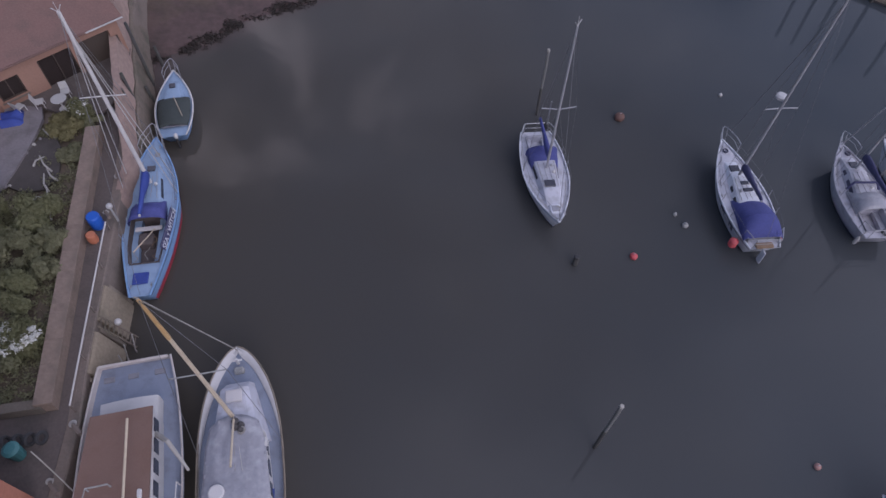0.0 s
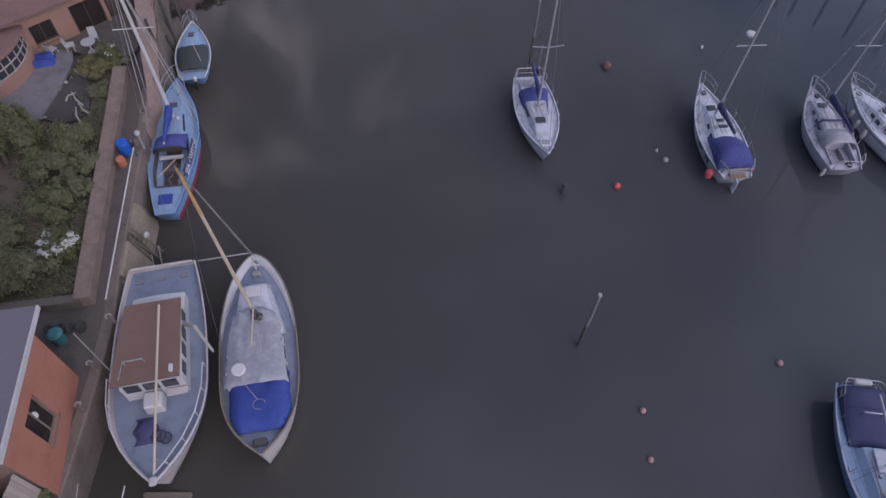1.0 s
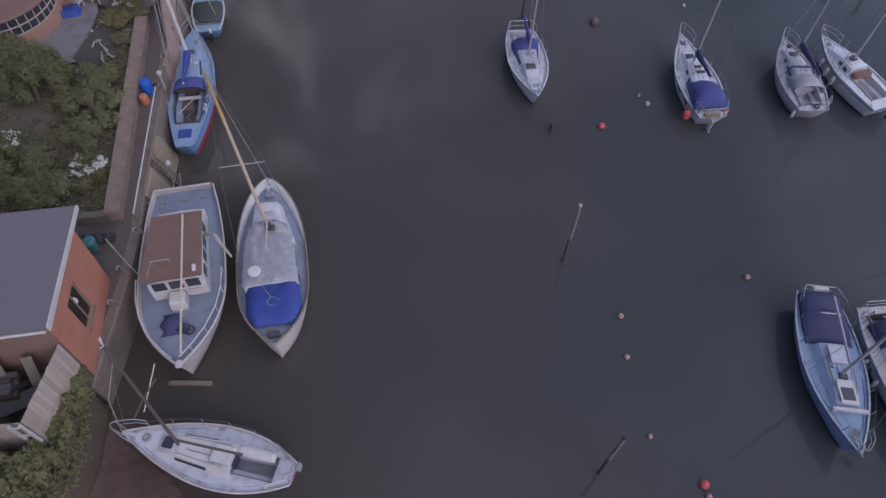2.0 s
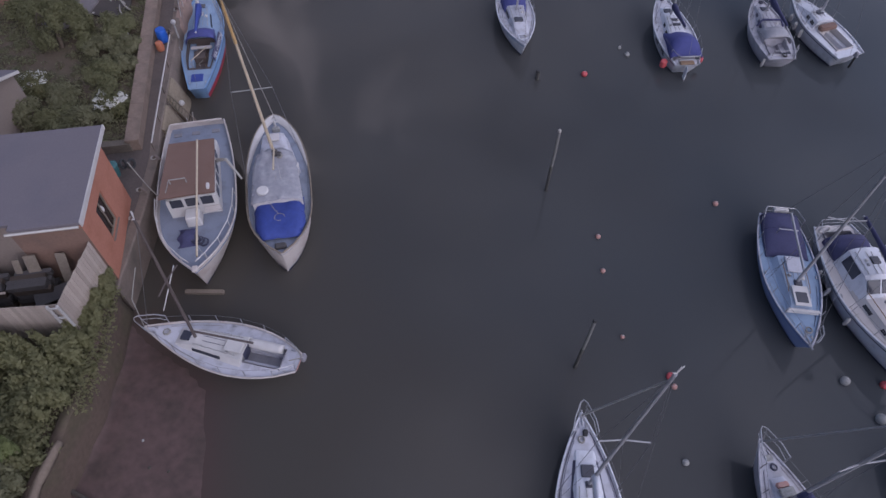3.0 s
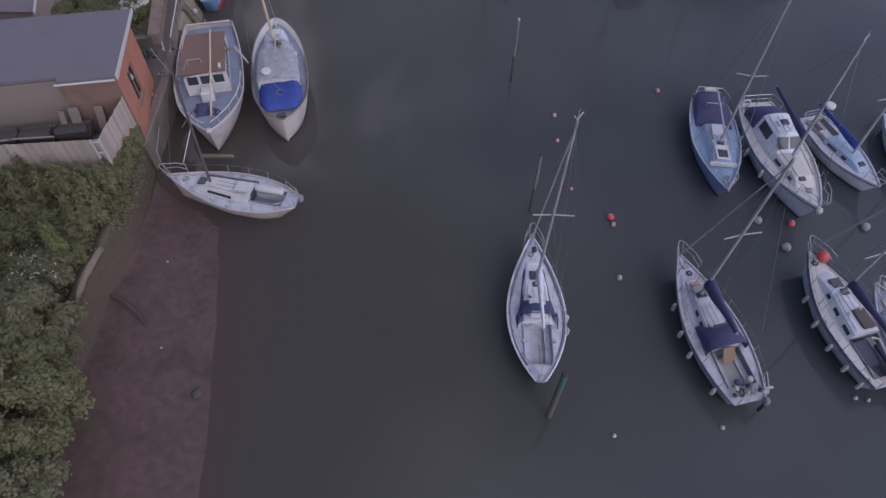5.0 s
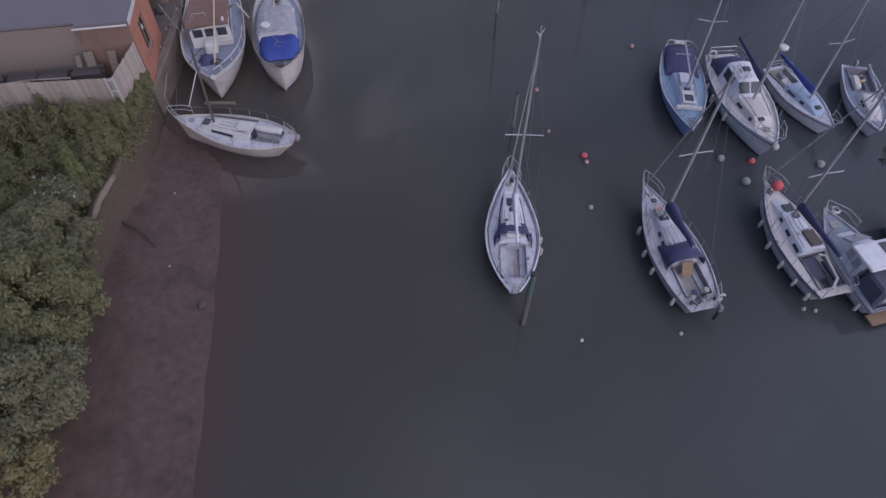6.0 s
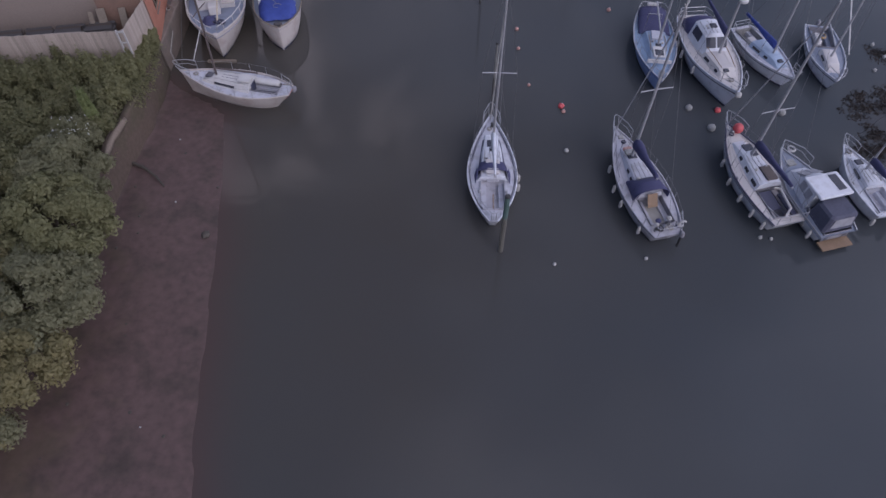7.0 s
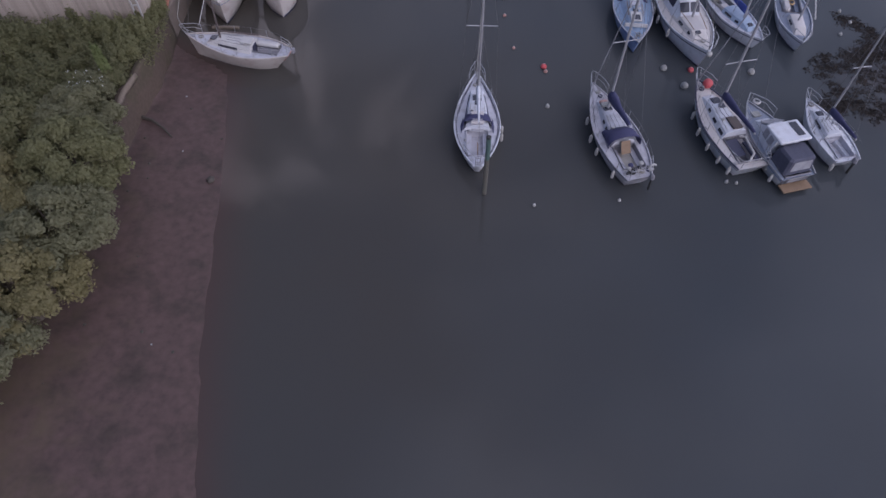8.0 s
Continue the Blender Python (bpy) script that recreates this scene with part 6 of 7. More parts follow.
def build_boats():
    # central white sloop, bow to the north
    b = Boat("sloop", "white sloop with navy sprayhood and stripes, moored", "sailing yacht", (7.16, -4.4), (7.0, -12.0), 2.7, (1.4, 1.05, 0.95), 0.16, 0.44, 1.75,
             WHITE, DECK_WHITE, NAVY, WHITE, well=(0.1, 0.36, 0.66, 0.42, GREY_HULL), under=NAVY)
    b.house(0.36, 0.8, 0.9, 0.46, 0.38, WHITE, front=0.6, wins=((0.1, 0.88),), win_mat=NAVY, rise=(0.15, 0.75), hatches=((0.74, 0, 0.52, 0.5), (0.58, -0.02, 0.26, 0.26)))
    b.add("sliding_hatch", box(0, b.y(0.44), b.top(0.44) + 0.5, 0.75, 1.0, 0.06, 0.02), CREAM)
    b.hood(0.4, 0.55, 0.93, 0.55, CANVAS_NAVY, w1=0.6)
    for sd in (1, -1):
        b.add("hood_wing", slab([(sd * 0.93, b.y(0.33), b.top(0.34, 0.9) + 0.08), (sd * 0.98, b.y(0.4), b.top(0.4, 0.9) + 0.1), (sd * 0.86, b.y(0.42), b.top(0.42) + 0.5), (sd * 0.82, b.y(0.38), b.top(0.4) + 0.4)], 0.03), CANVAS_NAVY, None, "navy side wing of the sprayhood")
    b.add("companionway", slab([(-0.33, b.y(0.35), b.top(0.35) + 0.02), (0.33, b.y(0.35), b.top(0.35) + 0.02), (0.3, b.y(0.41), b.top(0.4) + 0.6), (-0.3, b.y(0.41), b.top(0.4) + 0.6)], 0.04), GREY_SHEET, None, "grey vinyl companionway screen")
    for sd in (1, -1):
        b.add("toe_stripe", tube([(sd * (b.half(t) - 0.12), b.y(t), b.top(t, b.half(t) - 0.12) + 0.02) for t in [0.1 + 0.8 * k / 12 for k in range(13)]], 0.02, 5), NAVY, None, "navy line inside the gunwale")
    b.mast(0.62, 12.1, 0.075, spreaders=((6.82, 0.85),), boom=(3.1, 2.5), cover=WHITE, furl=FENDER, base=1.5)
    b.pulpit(0.87)
    b.pushpit(0.14)
    b.lifelines()
    b.fender(0.44, 1)
    b.fender(0.35, 1)
    for x in (-0.72, 0.72):
        b.winch(0.24, x, b.top(0.24) + 0.12)
    b.add("anchor", join(tube([(0, b.y(0.93), b.sheer(0.93) + 0.05), (0, b.y(1.0) + 0.1, b.sheer(1) + 0.04)], 0.03), slab([(-0.14, b.y(0.97), b.sheer(0.97) + 0.08), (0.14, b.y(0.97), b.sheer(0.97) + 0.08), (0, b.y(1.0), b.sheer(1) + 0.06)], 0.03)), STEEL)
    b.add("windlass", box(0.08, b.y(0.89), b.top(0.89) + 0.1, 0.2, 0.25, 0.2, 0.04), RUBBER)
    b.add("boarding_ladder", join(*[tube([(-0.15, b.y(0.03) - 0.15 * k, b.sheer(0) + 0.06), (0.15, b.y(0.03) - 0.15 * k, b.sheer(0) + 0.06)], 0.018) for k in range(3)]), STEEL)
    b.add("tiller", tube([(0, b.y(0.1), b.sheer(0.1) + 0.05), (0, b.y(0.22), b.sheer(0.2) + 0.12)], 0.03), TEAK)

    # sloop with navy hood and wooden wash board, bow to the north
    b = Boat("sloop", "cream sloop with navy sprayhood, navy sail cover and blue stripes", "sailing yacht", (14.26, -5.45), (15.93, -12.92), 2.6, (1.45, 1.1, 1.0), 0.55, 0.42, 1.8,
             GREY_HULL, GREY_HULL, NAVY, GREY_HULL, well=(0.1, 0.33, 0.68, 0.45, DECK_GREY), under=NAVY)
    b.house(0.33, 0.8, 0.8, 0.36, 0.45, DECK_WHITE, front=0.62, wins=((0.08, 0.2), (0.28, 0.4), (0.48, 0.56)), hatches=((0.76, 0.02, 0.5, 0.45),))
    b.add("wash_board", slab([(-0.3, b.y(0.255), b.top(0.3) - 0.1), (0.25, b.y(0.255), b.top(0.3) - 0.1), (0.25, b.y(0.31), b.top(0.33) + 0.5), (-0.3, b.y(0.31), b.top(0.33) + 0.5)], 0.04), TEAK, None, "brown wooden wash board")
    b.hood(0.31, 0.5, 0.98, 0.8, CANVAS_NAVY, clear=GREY_CANVAS, w1=0.82)
    b.mast(0.68, 10.9, 0.085, spreaders=((6.3, 0.85),), boom=(2.7, 2.45), cover=CANVAS_NAVY, furl=ALLOY, base=1.6, fat=1.55)
    b.pulpit(0.86, 0.65)
    b.pushpit(0.12)
    b.lifelines()
    for s in (0.12, 0.36, 0.5, 0.68):
        b.fender(s, -1)
    b.coil(0.06, -0.3, b.top(0.06) + 0.06, 0.2, RUBBER)
    b.coil(0.05, 0.25, b.top(0.05) + 0.06, 0.16)
    b.outboard(0.62)
    b.hatch(0.9, 0.05, 0.3, 0.25, GREY_BUOY)
    b.add("deck_bag", box(-0.05, b.y(0.755), b.top(0.75) + 0.34, 0.5, 0.22, 0.14, 0.05), PINK, None, "faded red bag on the coachroof")
    b.add("deck_bag", box(-0.02, b.y(0.715), b.top(0.72) + 0.42, 0.62, 0.36, 0.1, 0.04), GREY_BUOY, None, "grey hatch cover on the coachroof")
    b.add("cockpit_lining", slab([(-0.42, b.y(0.12), b.sheer(0.1) - 0.3), (0.42, b.y(0.12), b.sheer(0.1) - 0.3), (0.42, b.y(0.3), b.sheer(0.3) - 0.42), (-0.42, b.y(0.3), b.sheer(0.3) - 0.42)], 0.03), PILE_TOP, None, "buff cockpit sole boards")
    for k in range(7):
        b.add("stern_gear", ball((-0.6 + 0.2 * k, b.y(0.05 + 0.035 * (k % 3)), b.top(0.07) + 0.12 + 0.05 * (k % 2)), 0.1 + 0.03 * (k % 3), 0.1, 9, 6), (RUBBER, FENDER, CANVAS_NAVY, PILE_TOP)[k % 4], None, "small bundle of gear on the after deck")
    for k in range(4):
        b.add("rope_line", tube([(-0.7 + 0.4 * k + 0.12 * math.cos(t + k), b.y(0.06) + 0.15 * math.sin(1.7 * t + k), b.top(0.06) + 0.2 + 0.02 * t) for t in range(6)], 0.018, 5), (FENDER, RUBBER)[k % 2])
    b.add("horseshoe_buoy", tube([(0.7 + 0.2 * math.cos(t), b.y(0.03), b.sheer(0) + 0.5 + 0.2 * math.sin(t)) for t in [0.6 + 0.4 * k for k in range(13)]], 0.06, 8), FENDER, None, "white horseshoe lifebuoy on the stern rail")

    # cream sloop with a red ball fender on the foredeck
    b = Boat("sloop", "cream sloop with red ball fender on its foredeck", "sailing yacht", (20.75, -5.1), (22.45, -12.1), 2.75, (1.5, 1.15, 1.05), 0.68, 0.42, 1.85,
             WHITE, CREAM, NAVY, NAVY, well=(0.06, 0.33, 0.72, 0.45, DECK_GREY), under=NAVY)
    b.house(0.33, 0.8, 0.84, 0.42, 0.48, WHITE, front=0.66, wins=((0.05, 0.2), (0.34, 0.46), (0.6, 0.68)), hatches=((0.78, 0.1, 0.55, 0.55), (0.62, 0.16, 0.34, 0.34)))
    b.add("companion_cover", box(0.2, b.y(0.42), b.top(0.42) + 0.5, 0.62, 1.0, 0.1, 0.04), DARK_TEAK, None, "dark brown cover over the companionway")
    b.add("cockpit_cloth", slab([(-0.7, b.y(0.14), b.sheer(0.14) - 0.12), (0.1, b.y(0.14), b.sheer(0.14) - 0.12), (0.12, b.y(0.31), b.sheer(0.3) - 0.06), (-0.68, b.y(0.31), b.sheer(0.3) - 0.06)], 0.03), NAVY, None, "navy cloth over the cockpit sole")
    b.add("cockpit_cushion", box(0.42, b.y(0.16), b.top(0.16) + 0.02, 0.3, 1.5, 0.1, 0.04), NAVY)
    b.add("helm_seat", tube([(-0.2, b.y(0.04), b.sheer(0.1) + 0.15), (0.3, b.y(0.1), b.sheer(0.1) + 0.25), (0.45, b.y(0.28), b.sheer(0.1) + 0.3), (0.2, b.y(0.3), b.sheer(0.1) + 0.25)], 0.07), CREAM)
    b.mast(0.62, 11.2, 0.085, spreaders=((4.9, 0.95),), boom=(3.4, 2.45), cover=CANVAS_NAVY, furl=ALLOY, base=1.65, fat=1.15)
    b.pulpit(0.85, 0.65)
    b.pushpit(0.12)
    b.lifelines()
    for s in (0.06, 0.18, 0.33, 0.5, 0.68):
        b.fender(s, -1)
    b.fender(0.02, 1)
    b.add("ball_fender", ball((0.28, b.y(0.9), b.top(0.9) + 0.28), 0.3), ORANGE, None, "round red ball fender")
    b.add("windlass", box(0.0, b.y(0.9), b.top(0.9) + 0.1, 0.18, 0.24, 0.2, 0.04), STEEL)

    # motor cruiser with grey canopy
    b = Boat("motor_cruiser", "white motor cruiser with grey cockpit canopy and solar panel", "motor boat", (23.3, -7.1), (24.8, -12.75), 2.5, (1.5, 1.2, 0.95), 0.82, 0.4, 1.9,
             WHITE, BLUEGREY_DECK, HULL_BLUE, STEEL, well=(0.02, 0.3, 0.9, 0.5, DECK_GREY), under=NAVY)
    b.house(0.32, 0.72, 1.0, 0.6, 1.05, WHITE, "cabin", front=0.5, wins=((0.08, 0.26), (0.32, 0.5)), front_wins=2, win_mat=GREY_SHEET, rise=(0.4, 0.85))
    b.add("hard_top", box(0, b.y(0.36), b.top(0.36) + 1.25, 1.95, 1.55, 0.12, 0.05), WHITE)
    b.add("solar_panel", box(0.5, b.y(0.37), b.top(0.36) + 1.335, 0.42, 1.05, 0.03, 0.008), HATCH)
    can = b.add("cockpit_canopy", box(0, b.y(0.16), b.top(0.15) + 0.5, 1.8, b.L * 0.25, 1.05, 0.13, 0.9), GREY_CANVAS, None, "boxy grey canvas cockpit canopy")
    yb, zb = b.y(0.16) - b.L * 0.125 - 0.01, b.top(0.15)
    part("clear_panel", slab([(-0.62, yb + 0.0, zb + 0.25), (0.62, yb + 0.0, zb + 0.25), (0.56, yb + 0.06, zb + 0.85), (-0.56, yb + 0.06, zb + 0.85)], 0.02), GREY_SHEET, can, "clear vinyl window in the canopy")
    b.hatch(0.82, 0, 0.5, 0.45, GREY_BUOY)
    b.add("bathing_platform", box(0, b.y(0) - 0.12, 0.3, 1.8, 0.6, 0.07, 0.02), TEAK, None, "teak bathing platform")
    b.pulpit(0.74, 0.55, 0.05)
    b.coil(0.93, 0.28, b.top(0.9) + 0.3, 0.22, LIFERING)
    b.fender(0.1, -1)

    # small white sloop farthest out
    b = Boat("sloop", "small white sloop with navy sail cover", "sailing yacht", (27.2, -6.5), (28.1, -11.4), 2.0, (1.2, 0.95, 0.85), 0.72, 0.4, 1.8,
             WHITE, WHITE, None, WHITE, well=(0.05, 0.36, 0.55, 0.4, DECK_WHITE), under=NAVY)
    b.house(0.36, 0.82, 0.62, 0.3, 0.4, WHITE, front=0.55, wins=((0.3, 0.62),), hatches=((0.75, 0, 0.4, 0.38),))
    b.mast(0.58, 8.6, 0.06, spreaders=((5.2, 0.55),), boom=(2.5, 2.0), cover=CANVAS_NAVY, base=1.35)
    b.pulpit(0.86, 0.55)
    b.outboard(0.25)
    b.lifelines(n=4)
    b.fender(0.0, -1, 0.1, 0.4)

    # pale blue cabin sloop, bow to the south
    b = Boat("blue_sloop", "pale blue clinker sloop with dark blue cockpit cover", "sailing yacht", (17.82, -1.25), (18.68, 6.55), 2.7, (1.35, 1.05, 1.0), 0.6, 0.45, 1.85,
             PALE_HULL_BLUE, SKY_DECK, HULL_BLUE, DECK_WHITE, well=(0.06, 0.36, 0.7, 0.5, NAVY), under=NAVY)
    b.house(0.37, 0.76, 0.85, 0.62, 0.4, PALE_COACH, front=0.85, hatches=((0.8, 0.0, 0.55, 0.6), (0.52, -0.02, 0.36, 0.3)))
    b.add("cabin_rim", box(0, b.y(0.765), b.top(0.76) + 0.2, 1.5, 0.12, 0.22, 0.03), LIFERING)
    b.add("hatch_surround", slab([(-0.36, b.y(0.6), b.top(0.6) + 0.44), (0.36, b.y(0.6), b.top(0.6) + 0.44), (0.36, b.y(0.74), b.top(0.72) + 0.4), (-0.36, b.y(0.74), b.top(0.72) + 0.4)], 0.03), LIFERING)
    b.hood(0.04, 0.36, 0.92, 0.5, CANVAS_NAVY, "cockpit_cover", w1=1.05)
    b.add("gallows", join(tube([(-0.45, b.y(0.2), b.sheer(0.2)), (-0.45, b.y(0.2), b.sheer(0.2) + 0.75), (0.45, b.y(0.2), b.sheer(0.2) + 0.75), (0.45, b.y(0.2), b.sheer(0.2))], 0.03)), STEEL)
    b.mast(0.56, 11.2, 0.08, spreaders=((6.0, 0.8),), boom=(3.4, 2.2), base=1.45)
    b.pushpit(0.1, 0.65)
    b.add("life_raft", box(0, b.y(0.01), b.sheer(0) + 0.5, 0.75, 0.25, 0.22, 0.06), LIFERING)
    b.add("bowsprit_anchor", tube([(0.12, b.y(0.9), b.sheer(0.9) + 0.06), (0.0, b.y(1.0) + 0.15, b.sheer(1) + 0.05)], 0.04), STEEL)
    b.lifelines(0.08, 0.92, 6)
    b.pulpit(0.88, 0.5, 0.05)
    for sd in (1, -1):
        b.add("grab_rail", tube([(sd * 0.5, b.y(0.44 + 0.05 * k), b.top(0.5) + (0.4 if k in (0, 4) else 0.46)) for k in range(5)], 0.02, 5), TEAK)
    b.add("sliding_hatch", box(0, b.y(0.44), b.top(0.44) + 0.45, 0.7, 0.9, 0.07, 0.02), DECK_WHITE)

    # white motor sailer beside it
    b = Boat("motor_sailer", "cream white motor sailer with wheelhouse and navy cockpit cover", "motor sailer", (22.0, -2.75), (21.2, 5.7), 3.1, (1.75, 1.3, 1.25), 0.62, 0.45, 1.95,
             WHITE, CREAM, NAVY, WHITE, well=(0.05, 0.24, 0.75, 0.5, DECK_GREY), under=NAVY)
    b.house(0.46, 0.82, 0.98, 0.6, 0.45, CREAM, front=0.8, wins=((0.28, 0.46), (0.72, 0.82)), hatches=((0.86, 0.12, 0.34, 0.28),))
    b.house(0.26, 0.56, 1.0, 0.85, 1.15, WHITE, "wheelhouse", front=0.62, wins=((0.1, 0.5),), front_wins=2, win_mat=HATCH, rise=(0.4, 0.9), hatches=((0.3, -0.1, 0.4, 0.4),))
    b.hood(0.12, 0.28, 1.05, 0.85, CANVAS_NAVY, "cockpit_cover", back=0.3)
    b.mast(0.58, 9.2, 0.09, spreaders=(), boom=(3.9, 3.2), cover=CANVAS_NAVY, base=1.9, radar=5.6)
    b.pulpit(0.86, 0.65)
    b.pushpit(0.1)
    b.lifelines()
    for s in (0.42, 0.62, 0.3):
        b.fender(s, 1)
        b.fender(s + 0.03, -1)
    b.add("bow_fender", ball((0, b.y(1.0) + 0.05, b.sheer(1) - 0.15), 0.2), FENDER)
    b.add("life_ring", tube([(0.9 + 0.24 * math.cos(t), b.y(0.06), b.sheer(0.06) + 0.45 + 0.24 * math.sin(t)) for t in [k * math.pi / 7 for k in range(14)]], 0.06, 8, None, True), CREAM)
    b.add("hand_rail", tube([(-0.62, b.y(0.5), b.top(0.5) + 0.62), (-0.5, b.y(0.66), b.top(0.66) + 0.6), (-0.42, b.y(0.76), b.top(0.76) + 0.5)], 0.025), TEAK)
    b.add("hand_rail", tube([(0.62, b.y(0.5), b.top(0.5) + 0.62), (0.5, b.y(0.66), b.top(0.66) + 0.6), (0.42, b.y(0.76), b.top(0.76) + 0.5)], 0.025), TEAK)

    # small white and blue sloop
    b = Boat("sloop", "small white sloop with bright blue sail cover", "sailing yacht", (26.2, -0.75), (24.5, 5.0), 2.2, (1.2, 0.95, 0.85), 0.62, 0.42, 1.85,
             WHITE, DECK_WHITE, NAVY, WHITE, well=(0.06, 0.34, 0.6, 0.45, GREY_BUOY), under=NAVY)
    b.house(0.35, 0.8, 0.75, 0.42, 0.4, PALE_COACH, front=0.75, wins=((0.1, 0.35), (0.5, 0.62)), hatches=((0.85, 0, 0.35, 0.3),))
    b.mast(0.6, 8.6, 0.08, spreaders=((5.2, 0.85),), boom=(3.6, 1.75), cover=TARP_BLUE, base=1.35)
    b.pulpit(0.87, 0.55)
    b.pushpit(0.1, 0.5)
    b.add("cockpit_seat", box(0.05, b.y(0.26), b.top(0.25) - 0.05, 0.5, 0.7, 0.12, 0.05), CREAM)

    # cluttered little white boat
    b = Boat("sloop", "white sloop with grey deck and yellow clutter in its cockpit", "sailing yacht", (28.8, -1.0), (29.8, 5.1), 2.25, (1.2, 0.95, 0.9), 0.72, 0.45, 2.0,
             WHITE, BLUEGREY_DECK, NAVY, WHITE, well=(0.05, 0.4, 0.7, 0.45, DECK_GREY), under=NAVY)
    b.house(0.5, 0.85, 0.55, 0.45, 0.35, CREAM, front=0.7, wins=((0.2, 0.5),))
    b.mast(0.62, 9.4, 0.07, spreaders=((6.2, 0.7),), boom=(2.6, 1.9), base=1.3)
    b.add("yellow_bundle", box(0.45, b.y(0.3), b.top(0.3) + 0.15, 0.4, 1.2, 0.35, 0.12), CREAM, None, "yellowish bundle of gear")
    b.add("white_spar", tube([(-1.2, b.y(0.55), 1.2), (-0.4, b.y(0.15), 4.2)], 0.05), LIFERING)
    b.coil(0.25, 0.1, b.top(0.25) + 0.2, 0.25, VARNISH)
    b.outboard(0.0)
    b.pulpit(0.86, 0.5)

    # sloop stern to the north, blue covers
    b = Boat("sloop", "white blue-tinted sloop with blue cockpit cover, on a mooring", "sailing yacht", (6.5, 19.6), (5.9, 26.2), 2.4, (1.3, 1.0, 0.95), 0.66, 0.45, 1.85,
             WHITE, DECK_WHITE, LIGHT_BLUE, WHITE, well=(0.05, 0.36, 0.62, 0.45, DECK_WHITE), under=NAVY)
    b.house(0.36, 0.82, 0.76, 0.5, 0.42, DECK_WHITE, front=0.7, wins=((0.1, 0.4),), hatches=((0.6, 0.05, 0.55, 0.45),))
    b.hatch(0.86, 0, 0.55, 0.55, WHITE)
    b.hatch(0.86, 0, 0.38, 0.38, GREY_SHEET, 0.06)
    b.hood(0.26, 0.42, 0.85, 0.65, CANVAS_BLUE)
    b.mast(0.46, 10.0, 0.075, spreaders=((5.4, 0.85),), boom=(2.7, 2.2), cover=CANVAS_BLUE, base=1.4)
    b.pulpit(0.9, 0.2, 0.02)
    b.pushpit(0.1, 0.7)
    b.lifelines()
    b.add("radar_pole", tube([(-0.5, b.y(0.03), b.sheer(0)), (-0.5, b.y(0.03), b.sheer(0) + 2.4)], 0.035), STEEL)
    b.add("outboard_bracket", box(-0.5, b.y(0.02), b.sheer(0) + 0.55, 0.2, 0.3, 0.4, 0.05), RUBBER)

    # sloop with a blue cockpit tent
    b = Boat("sloop", "white sloop with royal blue cockpit tent and orange fender", "sailing yacht", (16.0, 25.3), (16.6, 18.4), 2.5, (1.5, 1.15, 1.0), 0.6, 0.42, 1.8,
             WHITE, DECK_WHITE, NAVY, WHITE, well=(0.08, 0.34, 0.65, 0.4, DECK_GREY), under=NAVY, boot=0.05)
    b.house(0.34, 0.78, 0.8, 0.38, 0.42, WHITE, front=0.62, wins=((0.1, 0.22), (0.34, 0.46)), hatches=((0.8, -0.05, 0.5, 0.42), (0.45, 0.1, 0.45, 0.2), (0.3, 0.1, 0.5, 0.2)))
    b.hood(0.06, 0.42, 1.02, 0.95, CANVAS_BLUE, "cockpit_tent", back=0.75, w1=0.8)
    b.mast(0.62, 12.4, 0.08, spreaders=((6.3, 0.8),), boom=(2.4, 2.15), cover=CANVAS_NAVY, furl=None, base=1.6, radar=6.6)
    b.pulpit(0.86, 0.65)
    b.pushpit(0.1)
    b.lifelines()
    b.fender(0.1, -1, 0.22, 0.5, ORANGE)
    b.fender(0.12, 1, 0.16, 0.4, ORANGE)
    b.add("name_board", slab([Vector(b.skin(0.2, 0.62, -1, 0.02)), Vector(b.skin(0.42, 0.62, -1, 0.02)), Vector(b.skin(0.42, 0.86, -1, 0.02)), Vector(b.skin(0.2, 0.86, -1, 0.02))], 0.015), NAVY, None, "navy name board with pale bars")
    for k in range(6):
        t = 0.225 + 0.032 * k
        b.add("name_bar", slab([Vector(b.skin(t, 0.69, -1, 0.045)), Vector(b.skin(t + 0.02, 0.69, -1, 0.045)), Vector(b.skin(t + 0.02, 0.8, -1, 0.045)), Vector(b.skin(t, 0.8, -1, 0.045))], 0.01), LIFERING)
    b.add("stern_step", box(0, b.y(0.0) + 0.12, b.sheer(0) + 0.05, 0.9, 0.3, 0.1, 0.03), TEAK)
    b.add("rudder", box(0, b.y(0) - 0.1, 0.2, 0.06, 0.35, 1.3, 0.02), WHITE)

    # pale sloop with a clear-panelled hood
    b = Boat("sloop", "pale grey-white sloop with navy windows and vinyl sprayhood", "sailing yacht", (22.6, 25.2), (22.75, 19.1), 2.5, (1.45, 1.1, 1.0), 0.66, 0.42, 1.95,
             GREY_HULL, GREY_HULL, None, GREY_HULL, well=(0.06, 0.3, 0.7, 0.45, GREY_HULL), under=NAVY)
    b.house(0.32, 0.84, 0.85, 0.45, 0.5, GREY_HULL, front=0.6, wins=((0.1, 0.5), (0.62, 0.72)), hatches=((0.78, 0, 0.45, 0.4),), win_mat=NAVY)
    b.hood(0.22, 0.48, 0.9, 0.75, GREY_SHEET, "sprayhood", back=0.2)
    b.add("hood_trim", tube([(-0.88, b.y(0.48), b.top(0.48) + 0.2), (-0.6, b.y(0.5), b.top(0.5) + 0.6), (0.6, b.y(0.5), b.top(0.5) + 0.6), (0.88, b.y(0.48), b.top(0.48) + 0.2)], 0.07), CANVAS_NAVY)
